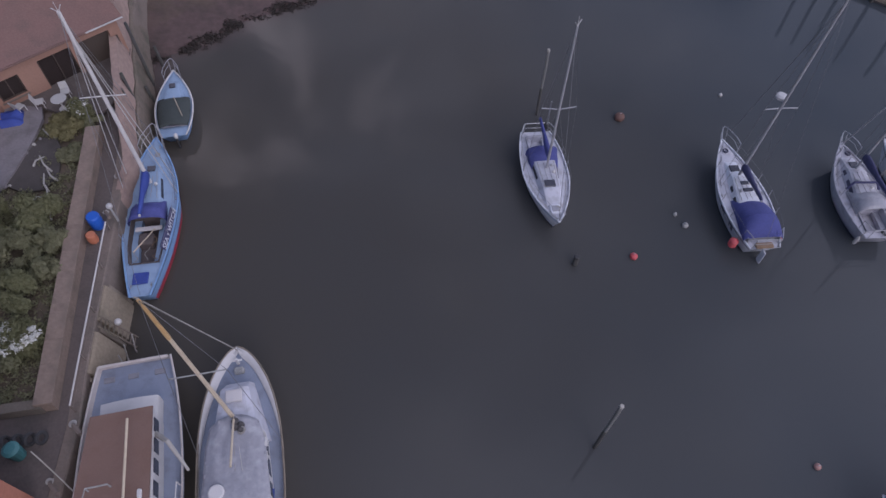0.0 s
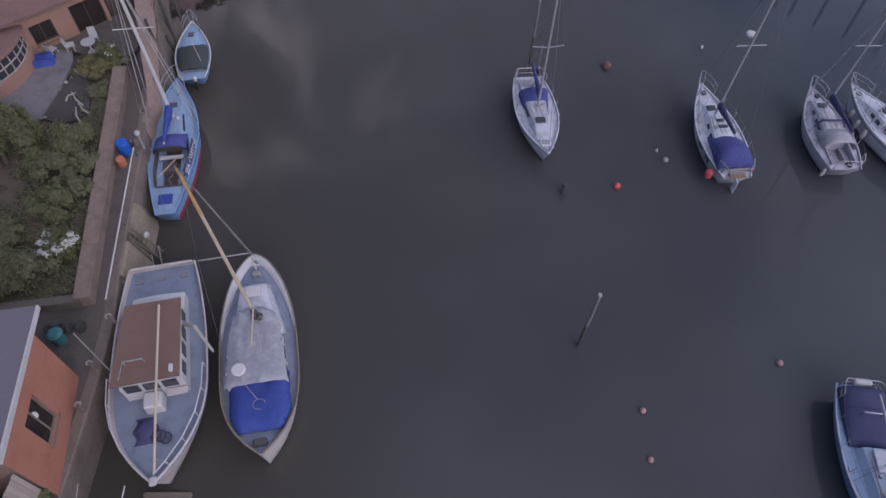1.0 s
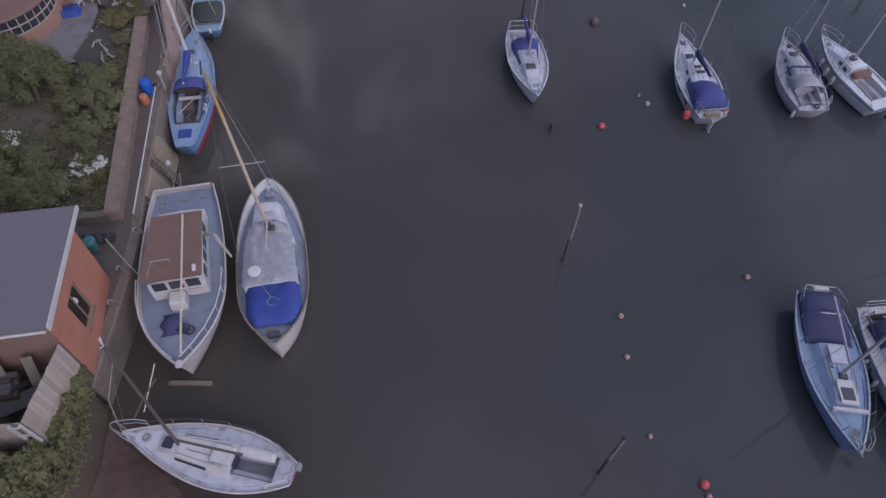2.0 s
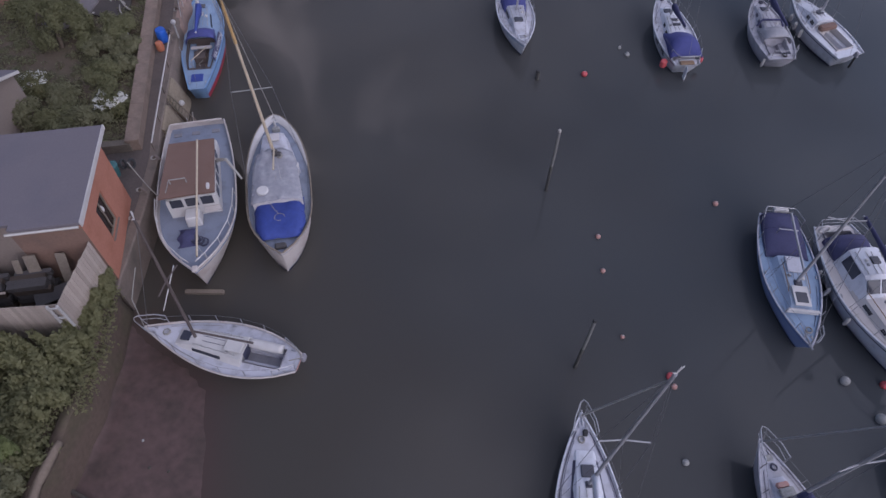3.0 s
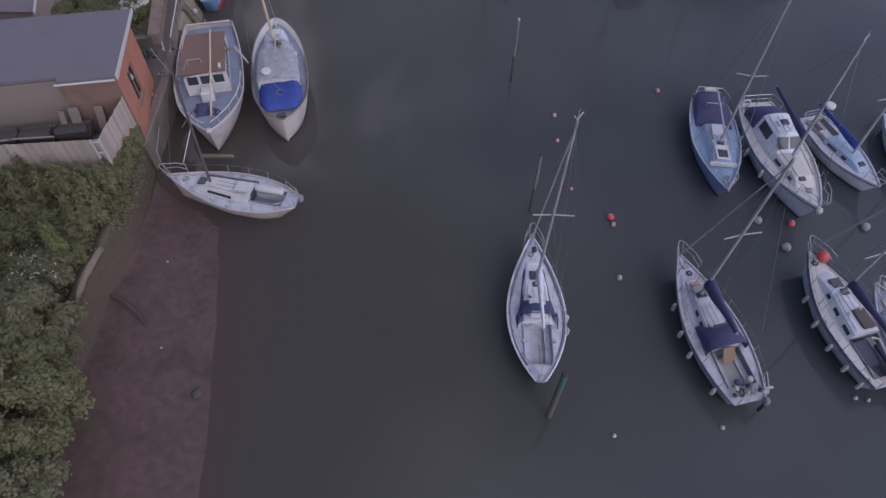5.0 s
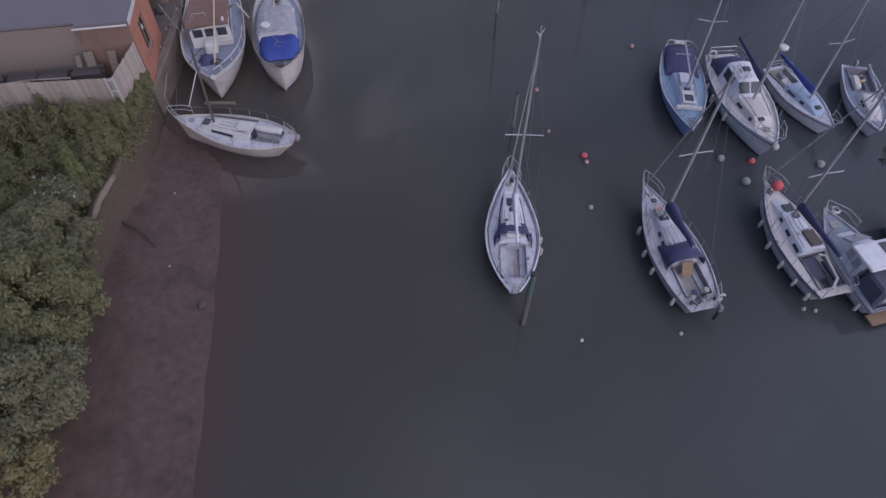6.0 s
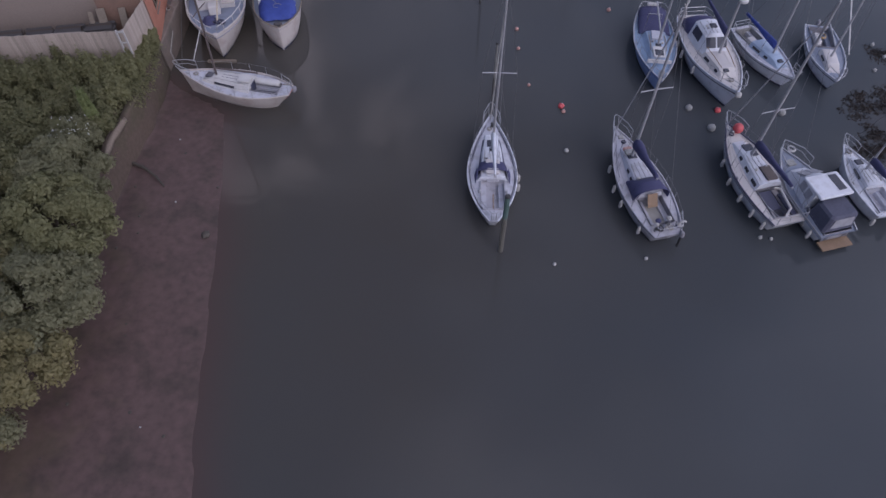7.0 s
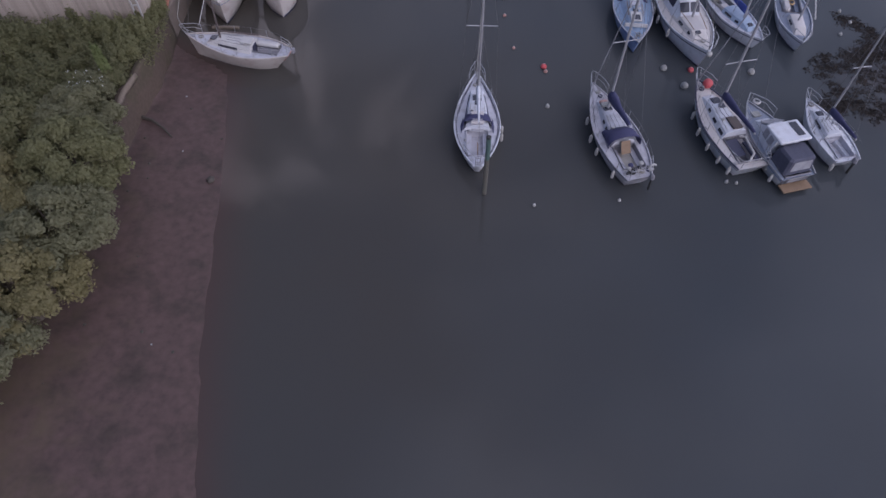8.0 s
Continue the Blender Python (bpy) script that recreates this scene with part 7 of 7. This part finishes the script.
    b.mast(0.68, 9.8, 0.07, spreaders=((6.0, 0.7),), boom=(3.0, 2.4), cover=CANVAS_NAVY, furl=ALLOY, base=1.6)
    b.pulpit(0.86, 0.6)
    b.pushpit(0.1)
    b.lifelines()
    b.coil(0.04, 0.2, b.top(0.05) + 0.06, 0.18, RUBBER)
    b.fender(0.03, -1)

    # navy-hulled motor boat
    b = Boat("motor_boat", "white motor boat with navy line, brown folded hood and buff cockpit", "motor boat", (25.1, 25.5), (27.25, 19.5), 2.4, (1.5, 1.2, 1.05), 0.8, 0.4, 1.9,
             WHITE, WHITE, NAVY, WHITE, well=(0.1, 0.42, 0.65, 0.5, CREAM), under=NAVY)
    b.house(0.46, 0.84, 0.82, 0.4, 0.55, WHITE, front=0.4, wins=((0.08, 0.22), (0.3, 0.42)), hatches=((0.3, 0, 0.45, 0.4),))
    b.add("folded_hood", box(0, b.y(0.4), b.top(0.4) + 0.25, 1.3, 0.45, 0.25, 0.1), BROWN_ROOF)
    b.mast(0.56, 10.0, 0.075, spreaders=((6.2, 0.8),), boom=None, base=1.9)
    b.pulpit(0.84, 0.6)
    for s in (0.5, 0.62, 0.74):
        b.fender(s, -1, 0.13, 0.5)
    b.outboard(0.2)
    b.lifelines(0.4, 0.9, 4)

    # white sloop aground by the fence, lying across
    b = Boat("sloop", "old white sloop with reddish stern, lying aground on the mud", "sailing yacht", (-11.8, -0.72), (-4.85, -2.25), 2.5, (1.45, 1.15, 1.2), 0.34, 0.42, 1.8,
             DULL_WHITE, DECK_WHITE, None, DULL_WHITE, well=(0.1, 0.34, 0.5, 0.45, DECK_GREY), under=DULL_WHITE, heel=2, rake=0.6, flare=0.5, counter=2.2)
    b.house(0.34, 0.78, 0.78, 0.5, 0.4, LIFERING, front=0.75, wins=((0.3, 0.72),), hatches=((0.86, 0, 0.46, 0.46),))
    b.add("sliding_hatch", box(0, b.y(0.4), b.top(0.4) + 0.5, 0.7, 0.8, 0.08, 0.03), LIFERING)
    b.add("companionway", box(0, b.y(0.337), b.top(0.34) - 0.05, 0.55, 0.04, 0.6, 0.01), NAVY)
    b.mast(0.66, 9.6, 0.07, spreaders=((5.9, 0.75),), boom=(2.8, 2.05), base=1.45, mat=DARK_TEAK, lean=0.0, stays=False)
    b.add("forestay", tube([(0, b.y(0.98), b.sheer(1)), b.mast_at(9.4)], 0.01, 5), WIRE)
    b.pulpit(0.87, 0.6)
    b.pushpit(0.12, 0.5)
    b.lifelines()
    b.add("transom_patch", slab([(-0.3, b.y(0) + 0.36, 0.7), (0.3, b.y(0) + 0.36, 0.7), (0.38, b.y(0) - 0.03, 1.16), (-0.38, b.y(0) - 0.03, 1.16)], 0.03), PINK, None, "faded red transom")
    b.add("outboard_bracket", box(0.35, b.y(0) - 0.08, 1.1, 0.3, 0.2, 0.3, 0.04), DECK_GREY)
    b.add("stern_rope", tube([(-0.3, b.y(0.03), 1.88), (0.1, b.y(0.0) - 0.2, 1.6), (0.4, b.y(0.03), 1.83)], 0.03), ROPE)
    b.add("bow_rope", tube([(0, b.y(1), b.sheer(1) + 0.1), (0.9, b.y(1) + 0.9, 2.0), (2.2, b.y(1) + 1.2, 2.6)], 0.02), ROPE)
    b.add("cockpit_bolster", grid([[(0.42 + (0.2 + 0.04 * math.sin(3 * t)) * math.cos(a), b.y(0.12 + 0.22 * t), b.top(0.2) + 0.1 + 0.17 * math.sin(a)) for a in [2 * math.pi * j / 10 for j in range(10)]] for t in [k / 8 for k in range(9)]], True, True), LIFERING, None, "white inflated bolster along the cockpit side", True)
    b.add("white_pole", tube([(0.9, b.y(0.93), 1.6), (2.4, b.y(0.9), 3.1)], 0.024), LIFERING)


def build_workboats():
    # launch with a blue cockpit tent and a tall varnished mast
    b = Boat("launch", "old white launch with grey decks, blue tarpaulin and tall varnished mast", "launch", (-7.98, 12.32), (-6.22, 3.1), 3.22, (1.95, 1.68, 1.88), 0.03, 0.46, 2.5,
             DULL_WHITE, BLUEGREY_DECK, None, TIMBER, rake=0.35, under=NAVY, lower=0.22, tail_pow=3.5, blunt=0.66, flare=0.2)
    b.tail = 0.03
    for sd in (1, -1):
        rows = []
        for k in range(19):
            t = 0.5 + 0.5 * k / 18
            w = 0.04 + 0.22 * min(1, max(0, (t - 0.55) / 0.25))
            h = b.half(t)
            rows.append([(sd * h, b.y(t), b.sheer(t) + 0.03), (sd * max(0, h - w * 0.3), b.y(t) - 0.1 * w, b.sheer(t) + 0.05), (sd * max(0, h - w), b.y(t) - 0.75 * w * max(0, (t - 0.75) / 0.25), b.sheer(t) - 0.16)])
        b.add("bulwark", grid(rows + [[(x, y, z - 0.03) for x, y, z in r] for r in reversed(rows)]), LIFERING, None, "white bulwark round the bow", True)
    b.house(0.56, 0.83, 1.2, 0.62, 0.95, DECK_WHITE, "fore_cabin", front=0.8)
    b.add("fore_hatch", box(0.0, b.y(0.735), b.top(0.73) + 1.06, 0.62, 0.5, 0.07, 0.02), CREAM, None, "buff hatch on the fore cabin")
    b.house(0.3, 0.58, 1.2, 1.05, 1.0, LIFERING, "cabin", square=True, wins=((0.06, 0.26), (0.36, 0.6), (0.68, 0.9)), rise=(0.35, 0.8))
    rows = []
    for i in range(15):
        s = 0.28 + 0.37 * i / 14
        rows.append([(x * (1.25 - 0.2 * i / 14) * (1 - 0.12 * max(0, (i - 10) / 4)), b.y(s) - 0.35 * x * x * max(0, (i - 9) / 5), b.top(0.45) + 1.12 + 0.06 * max(0, (i - 9) / 5) - 0.16 * abs(x) ** 3 + 0.16 * abs(noise.noise(Vector((x * 3.2 + i * 0.25, i * 0.22, 3)))) + 0.06 * noise.noise(Vector((x * 7, i * 0.5, 5)))) for x in [-1 + 2 * j / 16 for j in range(17)]])
    under = [[(x, y, z - 0.02) for x, y, z in r] for r in rows]
    b.add("plastic_sheet", grid([a + list(reversed(c)) for a, c in zip(rows, under)], True, True), GREY_SHEET, None, "grey plastic sheet over the cabin roof", True)
    rows = []
    for i in range(12):
        t = i / 11
        s = 0.1 + 0.25 * t
        w = min(1.22, b.half(s) * 0.9)
        rows.append([(x * w * (1 + 0.07 * noise.noise(Vector((x * 2, i * 0.8, 6)))), b.y(s) + 0.1 * noise.noise(Vector((x * 2.4, i, 1))), b.top(s) + 0.1 + (0.26 + 0.4 * t) * (1 - 0.8 * abs(x) ** 10) * min(1, 0.25 + t * 5) + 0.07 * noise.noise(Vector((x * 3, i * 0.7, 8)))) for x in [-1 + 2 * j / 12 for j in range(13)]])
    under = [[(x, y, z - 0.025) for x, y, z in r] for r in rows]
    tp = b.add("tarpaulin", grid([a + list(reversed(c)) for a, c in zip(rows, under)], True, True), TARP_BLUE, None, "royal blue tarpaulin over the cockpit", True)
    part("lashing", tube([(0.25 * math.cos(t) + 0.05, b.y(0.2) + 0.22 * math.sin(t), b.top(0.2) + 0.68) for t in [k * 0.55 for k in range(10)]], 0.014, 5), ROPE, tp)
    part("lashing", tube([(-0.5, b.y(0.3), b.top(0.3) + 1.08), (-0.2, b.y(0.25), b.top(0.25) + 0.86), (0.0, b.y(0.22), b.top(0.2) + 0.76)], 0.014, 5), ROPE, tp)
    for k in range(4):
        b.add("cabin_light", box(1.06 + 0.02 * k, b.y(0.36 + 0.055 * k), b.top(0.45) + 0.93, 0.12, 0.34, 0.1, 0.02), LIFERING, None, "white window frame along the cabin side")
    b.add("white_disc", lathe([(0.28, 0), (0.29, 0.03), (0.29, 0.08), (0.24, 0.11)], (-0.64, b.y(0.35), b.top(0.34) + 1.14), 20), LIFERING, None, "round white cover on the cabin roof")
    b.mast(0.645, 9.3, 0.09, PALE_SPAR, stays=False, rake=-0.005, lean=-0.05, base=1.7, cap=False)
    foot, head = b.mast_at(9.2), b.mast_at(11.5)
    b.add("topmast", tube([foot, head], 0.075, 8, 0.05), VARNISH, None, "varnished yellow upper mast")
    b.add("mast_partner", join(*[ball((0.12 + 0.13 * math.cos(2.1 * q), b.y(0.6) + 0.2 * math.sin(1.7 * q), b.top(0.6) + 1.12 + 0.03 * q), 0.17 - 0.015 * q, 0.13, 8, 5) for q in range(5)]), CLUTTER, None, "dark rope and gear heaped at the mast's foot")
    b.add("crosstree", tube([(-1.2, b.y(0.645), 6.6), (0.7, b.y(0.645), 6.65)], 0.026), GREY_BUOY)
    b.add("forestay", tube([(0, b.y(0.985), b.sheer(1)), (-0.5, b.y(0.645), 11.7)], 0.025, 6), ROPE)
    for sd in (1, -1):
        b.add("shroud", tube([(sd * b.half(0.55), b.y(0.55), b.sheer(0.55)), (sd * 0.95 - 0.25, b.y(0.645), 6.6), (-0.45, b.y(0.645), 11.5)], 0.01, 5), WIRE)
    b.add("derrick", tube([(0.05, b.y(0.62), 2.95), (0.05, b.y(0.41), 3.5)], 0.045), PALE_SPAR)
    b.add("samson_post", join(tube([(0, b.y(0.93), b.top(0.93)), (0, b.y(0.93), b.top(0.93) + 0.4)], 0.07, 8), tube([(-0.2, b.y(0.93), b.top(0.93) + 0.28), (0.2, b.y(0.93), b.top(0.93) + 0.28)], 0.04)), LIFERING)
    b.add("windlass", box(0.05, b.y(0.89), b.top(0.89) + 0.12, 0.4, 0.25, 0.24, 0.05), GREY_BUOY)
    for sd in (1, -1):
        b.add("hand_rail", tube([(sd * 0.7, b.y(0.62 + 0.02 * k), b.top(0.65) + (0.66 if k in (0, 4) else 0.74)) for k in range(5)], 0.018, 5), PALE_SPAR)
    for k in range(2, 4):
        b.add("rope_line", tube([(-0.25 + 0.12 * k, b.y(0.6), b.top(0.6) + 0.98), (-0.3 + 0.15 * k, b.y(0.53), b.top(0.5) + 1.12), (-0.5 + 0.26 * k, b.y(0.42), b.top(0.45) + 1.14)], 0.014, 5), (ROPE, FENDER)[k % 2])
    b.coil(0.575, 0.3, b.top(0.6) + 1.2, 0.14, ROPE, 2)
    b.add("stern_gear", box(-0.05, b.y(0.055), b.top(0.06) + 0.1, 0.55, 0.3, 0.2, 0.06), CLUTTER)
    b.coil(0.8, -0.6, b.top(0.8) + 0.05, 0.2)

    # cabin boat with a brown roof
    b = Boat("cabin_boat", "old white cabin boat with brown roof, grey decks and lowered mast", "cabin boat", (-9.97, 1.9), (-12.1, 11.7), 3.85, (2.1, 1.78, 1.85), 0.74, 0.55, 2.5,
             DULL_WHITE, BLUEGREY_DECK, None, DULL_WHITE, rake=0.7, under=NAVY, lower=0.3, flare=0.2, counter=0.2)
    b.house(0.285, 0.628, 1.12, 1.2, 1.37, LIFERING, "wheelhouse", square=True, wins=((0.04, 0.2), (0.27, 0.43), (0.5, 0.66), (0.74, 0.9)), rise=(0.5, 0.86))
    b.add("cabin_roof", slab([(-1.22, b.y(0.274), b.top(0.5) + 1.56), (1.02, b.y(0.274), b.top(0.5) + 1.56), (1.42, b.y(0.632), b.top(0.5) + 1.56), (-1.2, b.y(0.632), b.top(0.5) + 1.56)], 0.09), BROWN_ROOF, None, "brown painted cabin roof")
    b.house(0.187, 0.285, 1.1, 1.1, 0.75, LIFERING, "aft_cabin", square=True)
    zt = b.top(0.68)
    for x in (-0.72, 0.0, 0.72):
        b.add("windscreen", slab([(x - 0.28, b.y(0.632), zt + 0.74), (x + 0.28, b.y(0.632), zt + 0.74), (x + 0.28, b.y(0.632), zt + 1.26), (x - 0.28, b.y(0.632), zt + 1.26)], 0.04), WINDOW)
    b.add("fore_hatch", box(0.1, b.y(0.668), b.top(0.7) + 0.3, 0.74, 0.72, 0.6, 0.05, 0.92), LIFERING, None, "white companion hatch before the wheelhouse")
    b.add("dashboard_shelf", box(-0.85, b.y(0.648), b.top(0.7) + 0.5, 0.8, 0.3, 0.08, 0.02), DULL_WHITE)
    b.add("lowered_mast", tube([(-0.55, b.y(0.335), 3.75), (-0.5, b.y(0.655), 3.6), (-0.4, b.y(1.0) + 0.05, 3.2)], 0.05, 8), PALE_SPAR, None, "pale mast lowered along the roof")
    b.add("mast_crutch", join(tube([(-0.5, b.y(0.93), b.top(0.9)), (-0.42, b.y(0.95), 3.3)], 0.014), tube([(0.0, b.y(0.93), b.top(0.9)), (-0.42, b.y(0.95), 3.3)], 0.014)), GREY_BUOY)
    b.add("roof_frame", join(tube([(0.1, b.y(0.55), b.top(0.5) + 1.62), (0.1, b.y(0.55), b.top(0.5) + 1.92), (0.85, b.y(0.55), b.top(0.5) + 1.92), (0.85, b.y(0.55), b.top(0.5) + 1.62)], 0.03), tube([(0.85, b.y(0.55), b.top(0.5) + 1.92), (1.0, b.y(0.62), b.top(0.5) + 1.82)], 0.02)), GREY_BUOY)
    b.add("roof_box", box(-0.9, b.y(0.597), b.top(0.5) + 1.68, 0.14, 0.32, 0.14, 0.03), LIFERING)
    for sd in (1, -1):
        pts = [(sd * b.half(s) * 0.97, b.y(s), b.sheer(s) + 0.5) for s in (0.55, 0.66, 0.76, 0.86, 0.94, 0.985)]
        r = b.add("bow_rail", tube(pts, 0.025), LIFERING)
        for p in pts[:-1]:
            part("stanchion", tube([(p[0], p[1], p[2] - 0.5), p], 0.018), LIFERING, r)
    b.add("side_davit", tube([(-1.15, b.y(0.36), b.top(0.45) + 0.92), (-1.75, b.y(0.42), 3.0), (-2.4, b.y(0.53), 2.65)], 0.12, 8, 0.05), PILE_TOP, None, "grey timber davit over the side")
    for k in range(4):
        b.coil(0.785 + 0.012 * k, 0.25 - 0.2 * k, b.top(0.86) + 0.06, 0.22, NAVY, 2)
    heap = [[(0.45 + 0.42 * (u - 5) / 5 * (1 - 0.2 * math.sin(v)), b.y(0.775) + 0.55 * (v - 5) / 5, b.top(0.85) - 0.02 + max(0.0, 0.3 * (1 - ((u - 5) / 5) ** 2) * (1 - ((v - 5) / 5) ** 2) + 0.06 * noise.noise(Vector((u * 0.9, v * 0.9, 4)))) * (0 < u < 10) * (0 < v < 10)) for u in range(11)] for v in range(11)]
    b.add("fishing_net", grid(heap), CANVAS_NAVY, None, "dark blue heap of fishing net", True)
    b.add("stem_head", box(0, b.y(1.0) - 0.08, b.sheer(1) + 0.03, 0.26, 0.34, 0.1, 0.04), DULL_WHITE)
    # thin boxes added for the dark smudges on the after deck
    for x in (-0.95, 0.1, 1.05):
        b.add("deck_plate", box(x, b.y(0.055), b.top(0.06) + 0.02, 0.42, 0.24, 0.05, 0.02), DECK_GREY, None, "thin dark patch on the after deck")
    b.add("transom_rail", tube([(-b.half(0) * 0.95, b.y(0.01), b.sheer(0) + 0.15), (b.half(0) * 0.95, b.y(0.01), b.sheer(0) + 0.15)], 0.06), DULL_WHITE)

    # blue ketch-like sloop against the quay, red below
    b = Boat("blue_sloop", "blue wooden sloop with red topsides below and royal blue covers", "sailing yacht", (-14.5, 24.7), (-13.05, 15.2), 2.6, (1.6, 1.15, 1.15), 0.34, 0.56, 2.0,
             LIGHT_BLUE, SKY_DECK, NAVY, LIGHT_BLUE, well=(0.19, 0.48, 0.85, 0.55, DARK_TEAK), under=RED, flare=0.08, boot=0.4, tail_pow=1.7)
    b.house(0.537, 0.815, 0.72, 0.45, 0.42, SKY_DECK, front=0.75, wins=((0.15, 0.6),), hatches=((0.8, 0, 0.4, 0.36),))
    b.hood(0.426, 0.565, 0.9, 0.75, CANVAS_BLUE, back=0.25)
    b.mast(0.67, 11.6, 0.11, LIFERING, spreaders=((7.4, 0.95),), boom=(2.7, 2.2), cover=TARP_BLUE, base=1.5, fat=1.25)
    b.pulpit(0.88, 0.7)
    b.lifelines(0.2, 0.88, 5)
    for sd in (1, -1):
        for t in (0.62, 0.71):
            b.add("shroud", tube([(sd * b.half(t) * 0.97, b.y(t), b.sheer(t)), b.mast_at(10.8)], 0.022, 5), FENDER)
    b.add("thwart", box(0, b.y(0.407), b.top(0.3) - 0.05, 1.25, 0.22, 0.08, 0.02), CREAM)
    b.add("engine_box", box(-0.1, b.y(0.35), b.top(0.3) - 0.3, 0.7, 0.7, 0.45, 0.06), DARK_TEAK)
    for q in range(4):
        b.add("rope_line", tube([(0.5 * math.sin(2.3 * q) + 0.1 * math.cos(k * 1.3 + q), b.y(0.22 + 0.03 * q) + 0.16 * k * math.cos(q * 1.9), b.top(0.2) - 0.2 + 0.03 * math.sin(k + q)) for k in range(6)], 0.016, 5), (ROPE, TEAK)[q % 2])
    b.add("oar", tube([(-0.5, b.y(0.25), b.top(0.2) + 0.15), (0.35, b.y(0.39), b.top(0.3) + 0.1)], 0.03), PALE_SPAR)
    b.add("folded_cover", box(-0.05, b.y(0.1), b.top(0.1) + 0.05, 0.7, 0.62, 0.08, 0.03), TARP_BLUE)
    cloth = [(0.25 + 0.24 * k / 8) for k in range(9)]
    b.add("weather_cloth", grid([[(b.half(t) - 0.03, b.y(t), b.sheer(t) + 0.02), (b.half(t) - 0.16, b.y(t), b.sheer(t) + 0.42), (b.half(t) - 0.19, b.y(t), b.sheer(t) + 0.42), (b.half(t) - 0.06, b.y(t), b.sheer(t) + 0.02)] for t in cloth], True, True), CANVAS_NAVY, None, "navy weather cloth with the boat's name")
    b.letters("SEA \u2022 WITCH", 0.37, 1.0, 1, 0.4, WHITE, -0.075, 0.22, 18)
    for s in (0.3, 0.7):
        b.fender(s, -1)

    # small blue cuddy boat ahead of it
    b = Boat("cuddy_boat", "small pale blue cuddy boat with dark green cover", "motor boat", (-15.1, 30.6), (-14.0, 25.6), 2.05, (1.15, 0.9, 0.8), 0.62, 0.42, 1.9,
             LIGHT_BLUE, SKY_DECK, NAVY, LIFERING, well=(0.14, 0.5, 0.75, 0.4, DECK_GREY), under=NAVY)
    b.house(0.52, 0.82, 0.66, 0.4, 0.35, SKY_DECK, front=0.7, hatches=((0.6, 0, 0.34, 0.34),))
    rows = []
    for i in range(10):
        t = i / 9
        s = 0.12 + 0.42 * t
        w = b.half(s) * 0.9
        rows.append([(x * w, b.y(s), b.top(s) + 0.1 + 0.3 * (1 - x * x) * (0.6 + 0.4 * math.sin(math.pi * t))) for x in [-1 + 2 * j / 10 for j in range(11)]])
    b.add("cockpit_cover", grid([r + [(x, y, z - 0.03) for x, y, z in reversed(r)] for r in rows], True, True), CANVAS_GREEN, None, "dark green cockpit cover", True)
    b.pulpit(0.84, 0.6)
    b.add("boat_hook", tube([(0.1, b.y(0.5), b.top(0.5) + 0.45), (0.55, b.y(0.2), b.top(0.2) + 0.4)], 0.02), PALE_SPAR)
    b.add("outboard_motor", box(0.1, b.y(0) - 0.08, b.sheer(0) + 0.1, 0.2, 0.26, 0.24, 0.05, 0.85), LIFERING)
    b.add("outboard_leg", box(0.1, b.y(0) - 0.1, 0.1, 0.1, 0.12, 1.1, 0.02), RUBBER)


build_boats()
build_workboats()
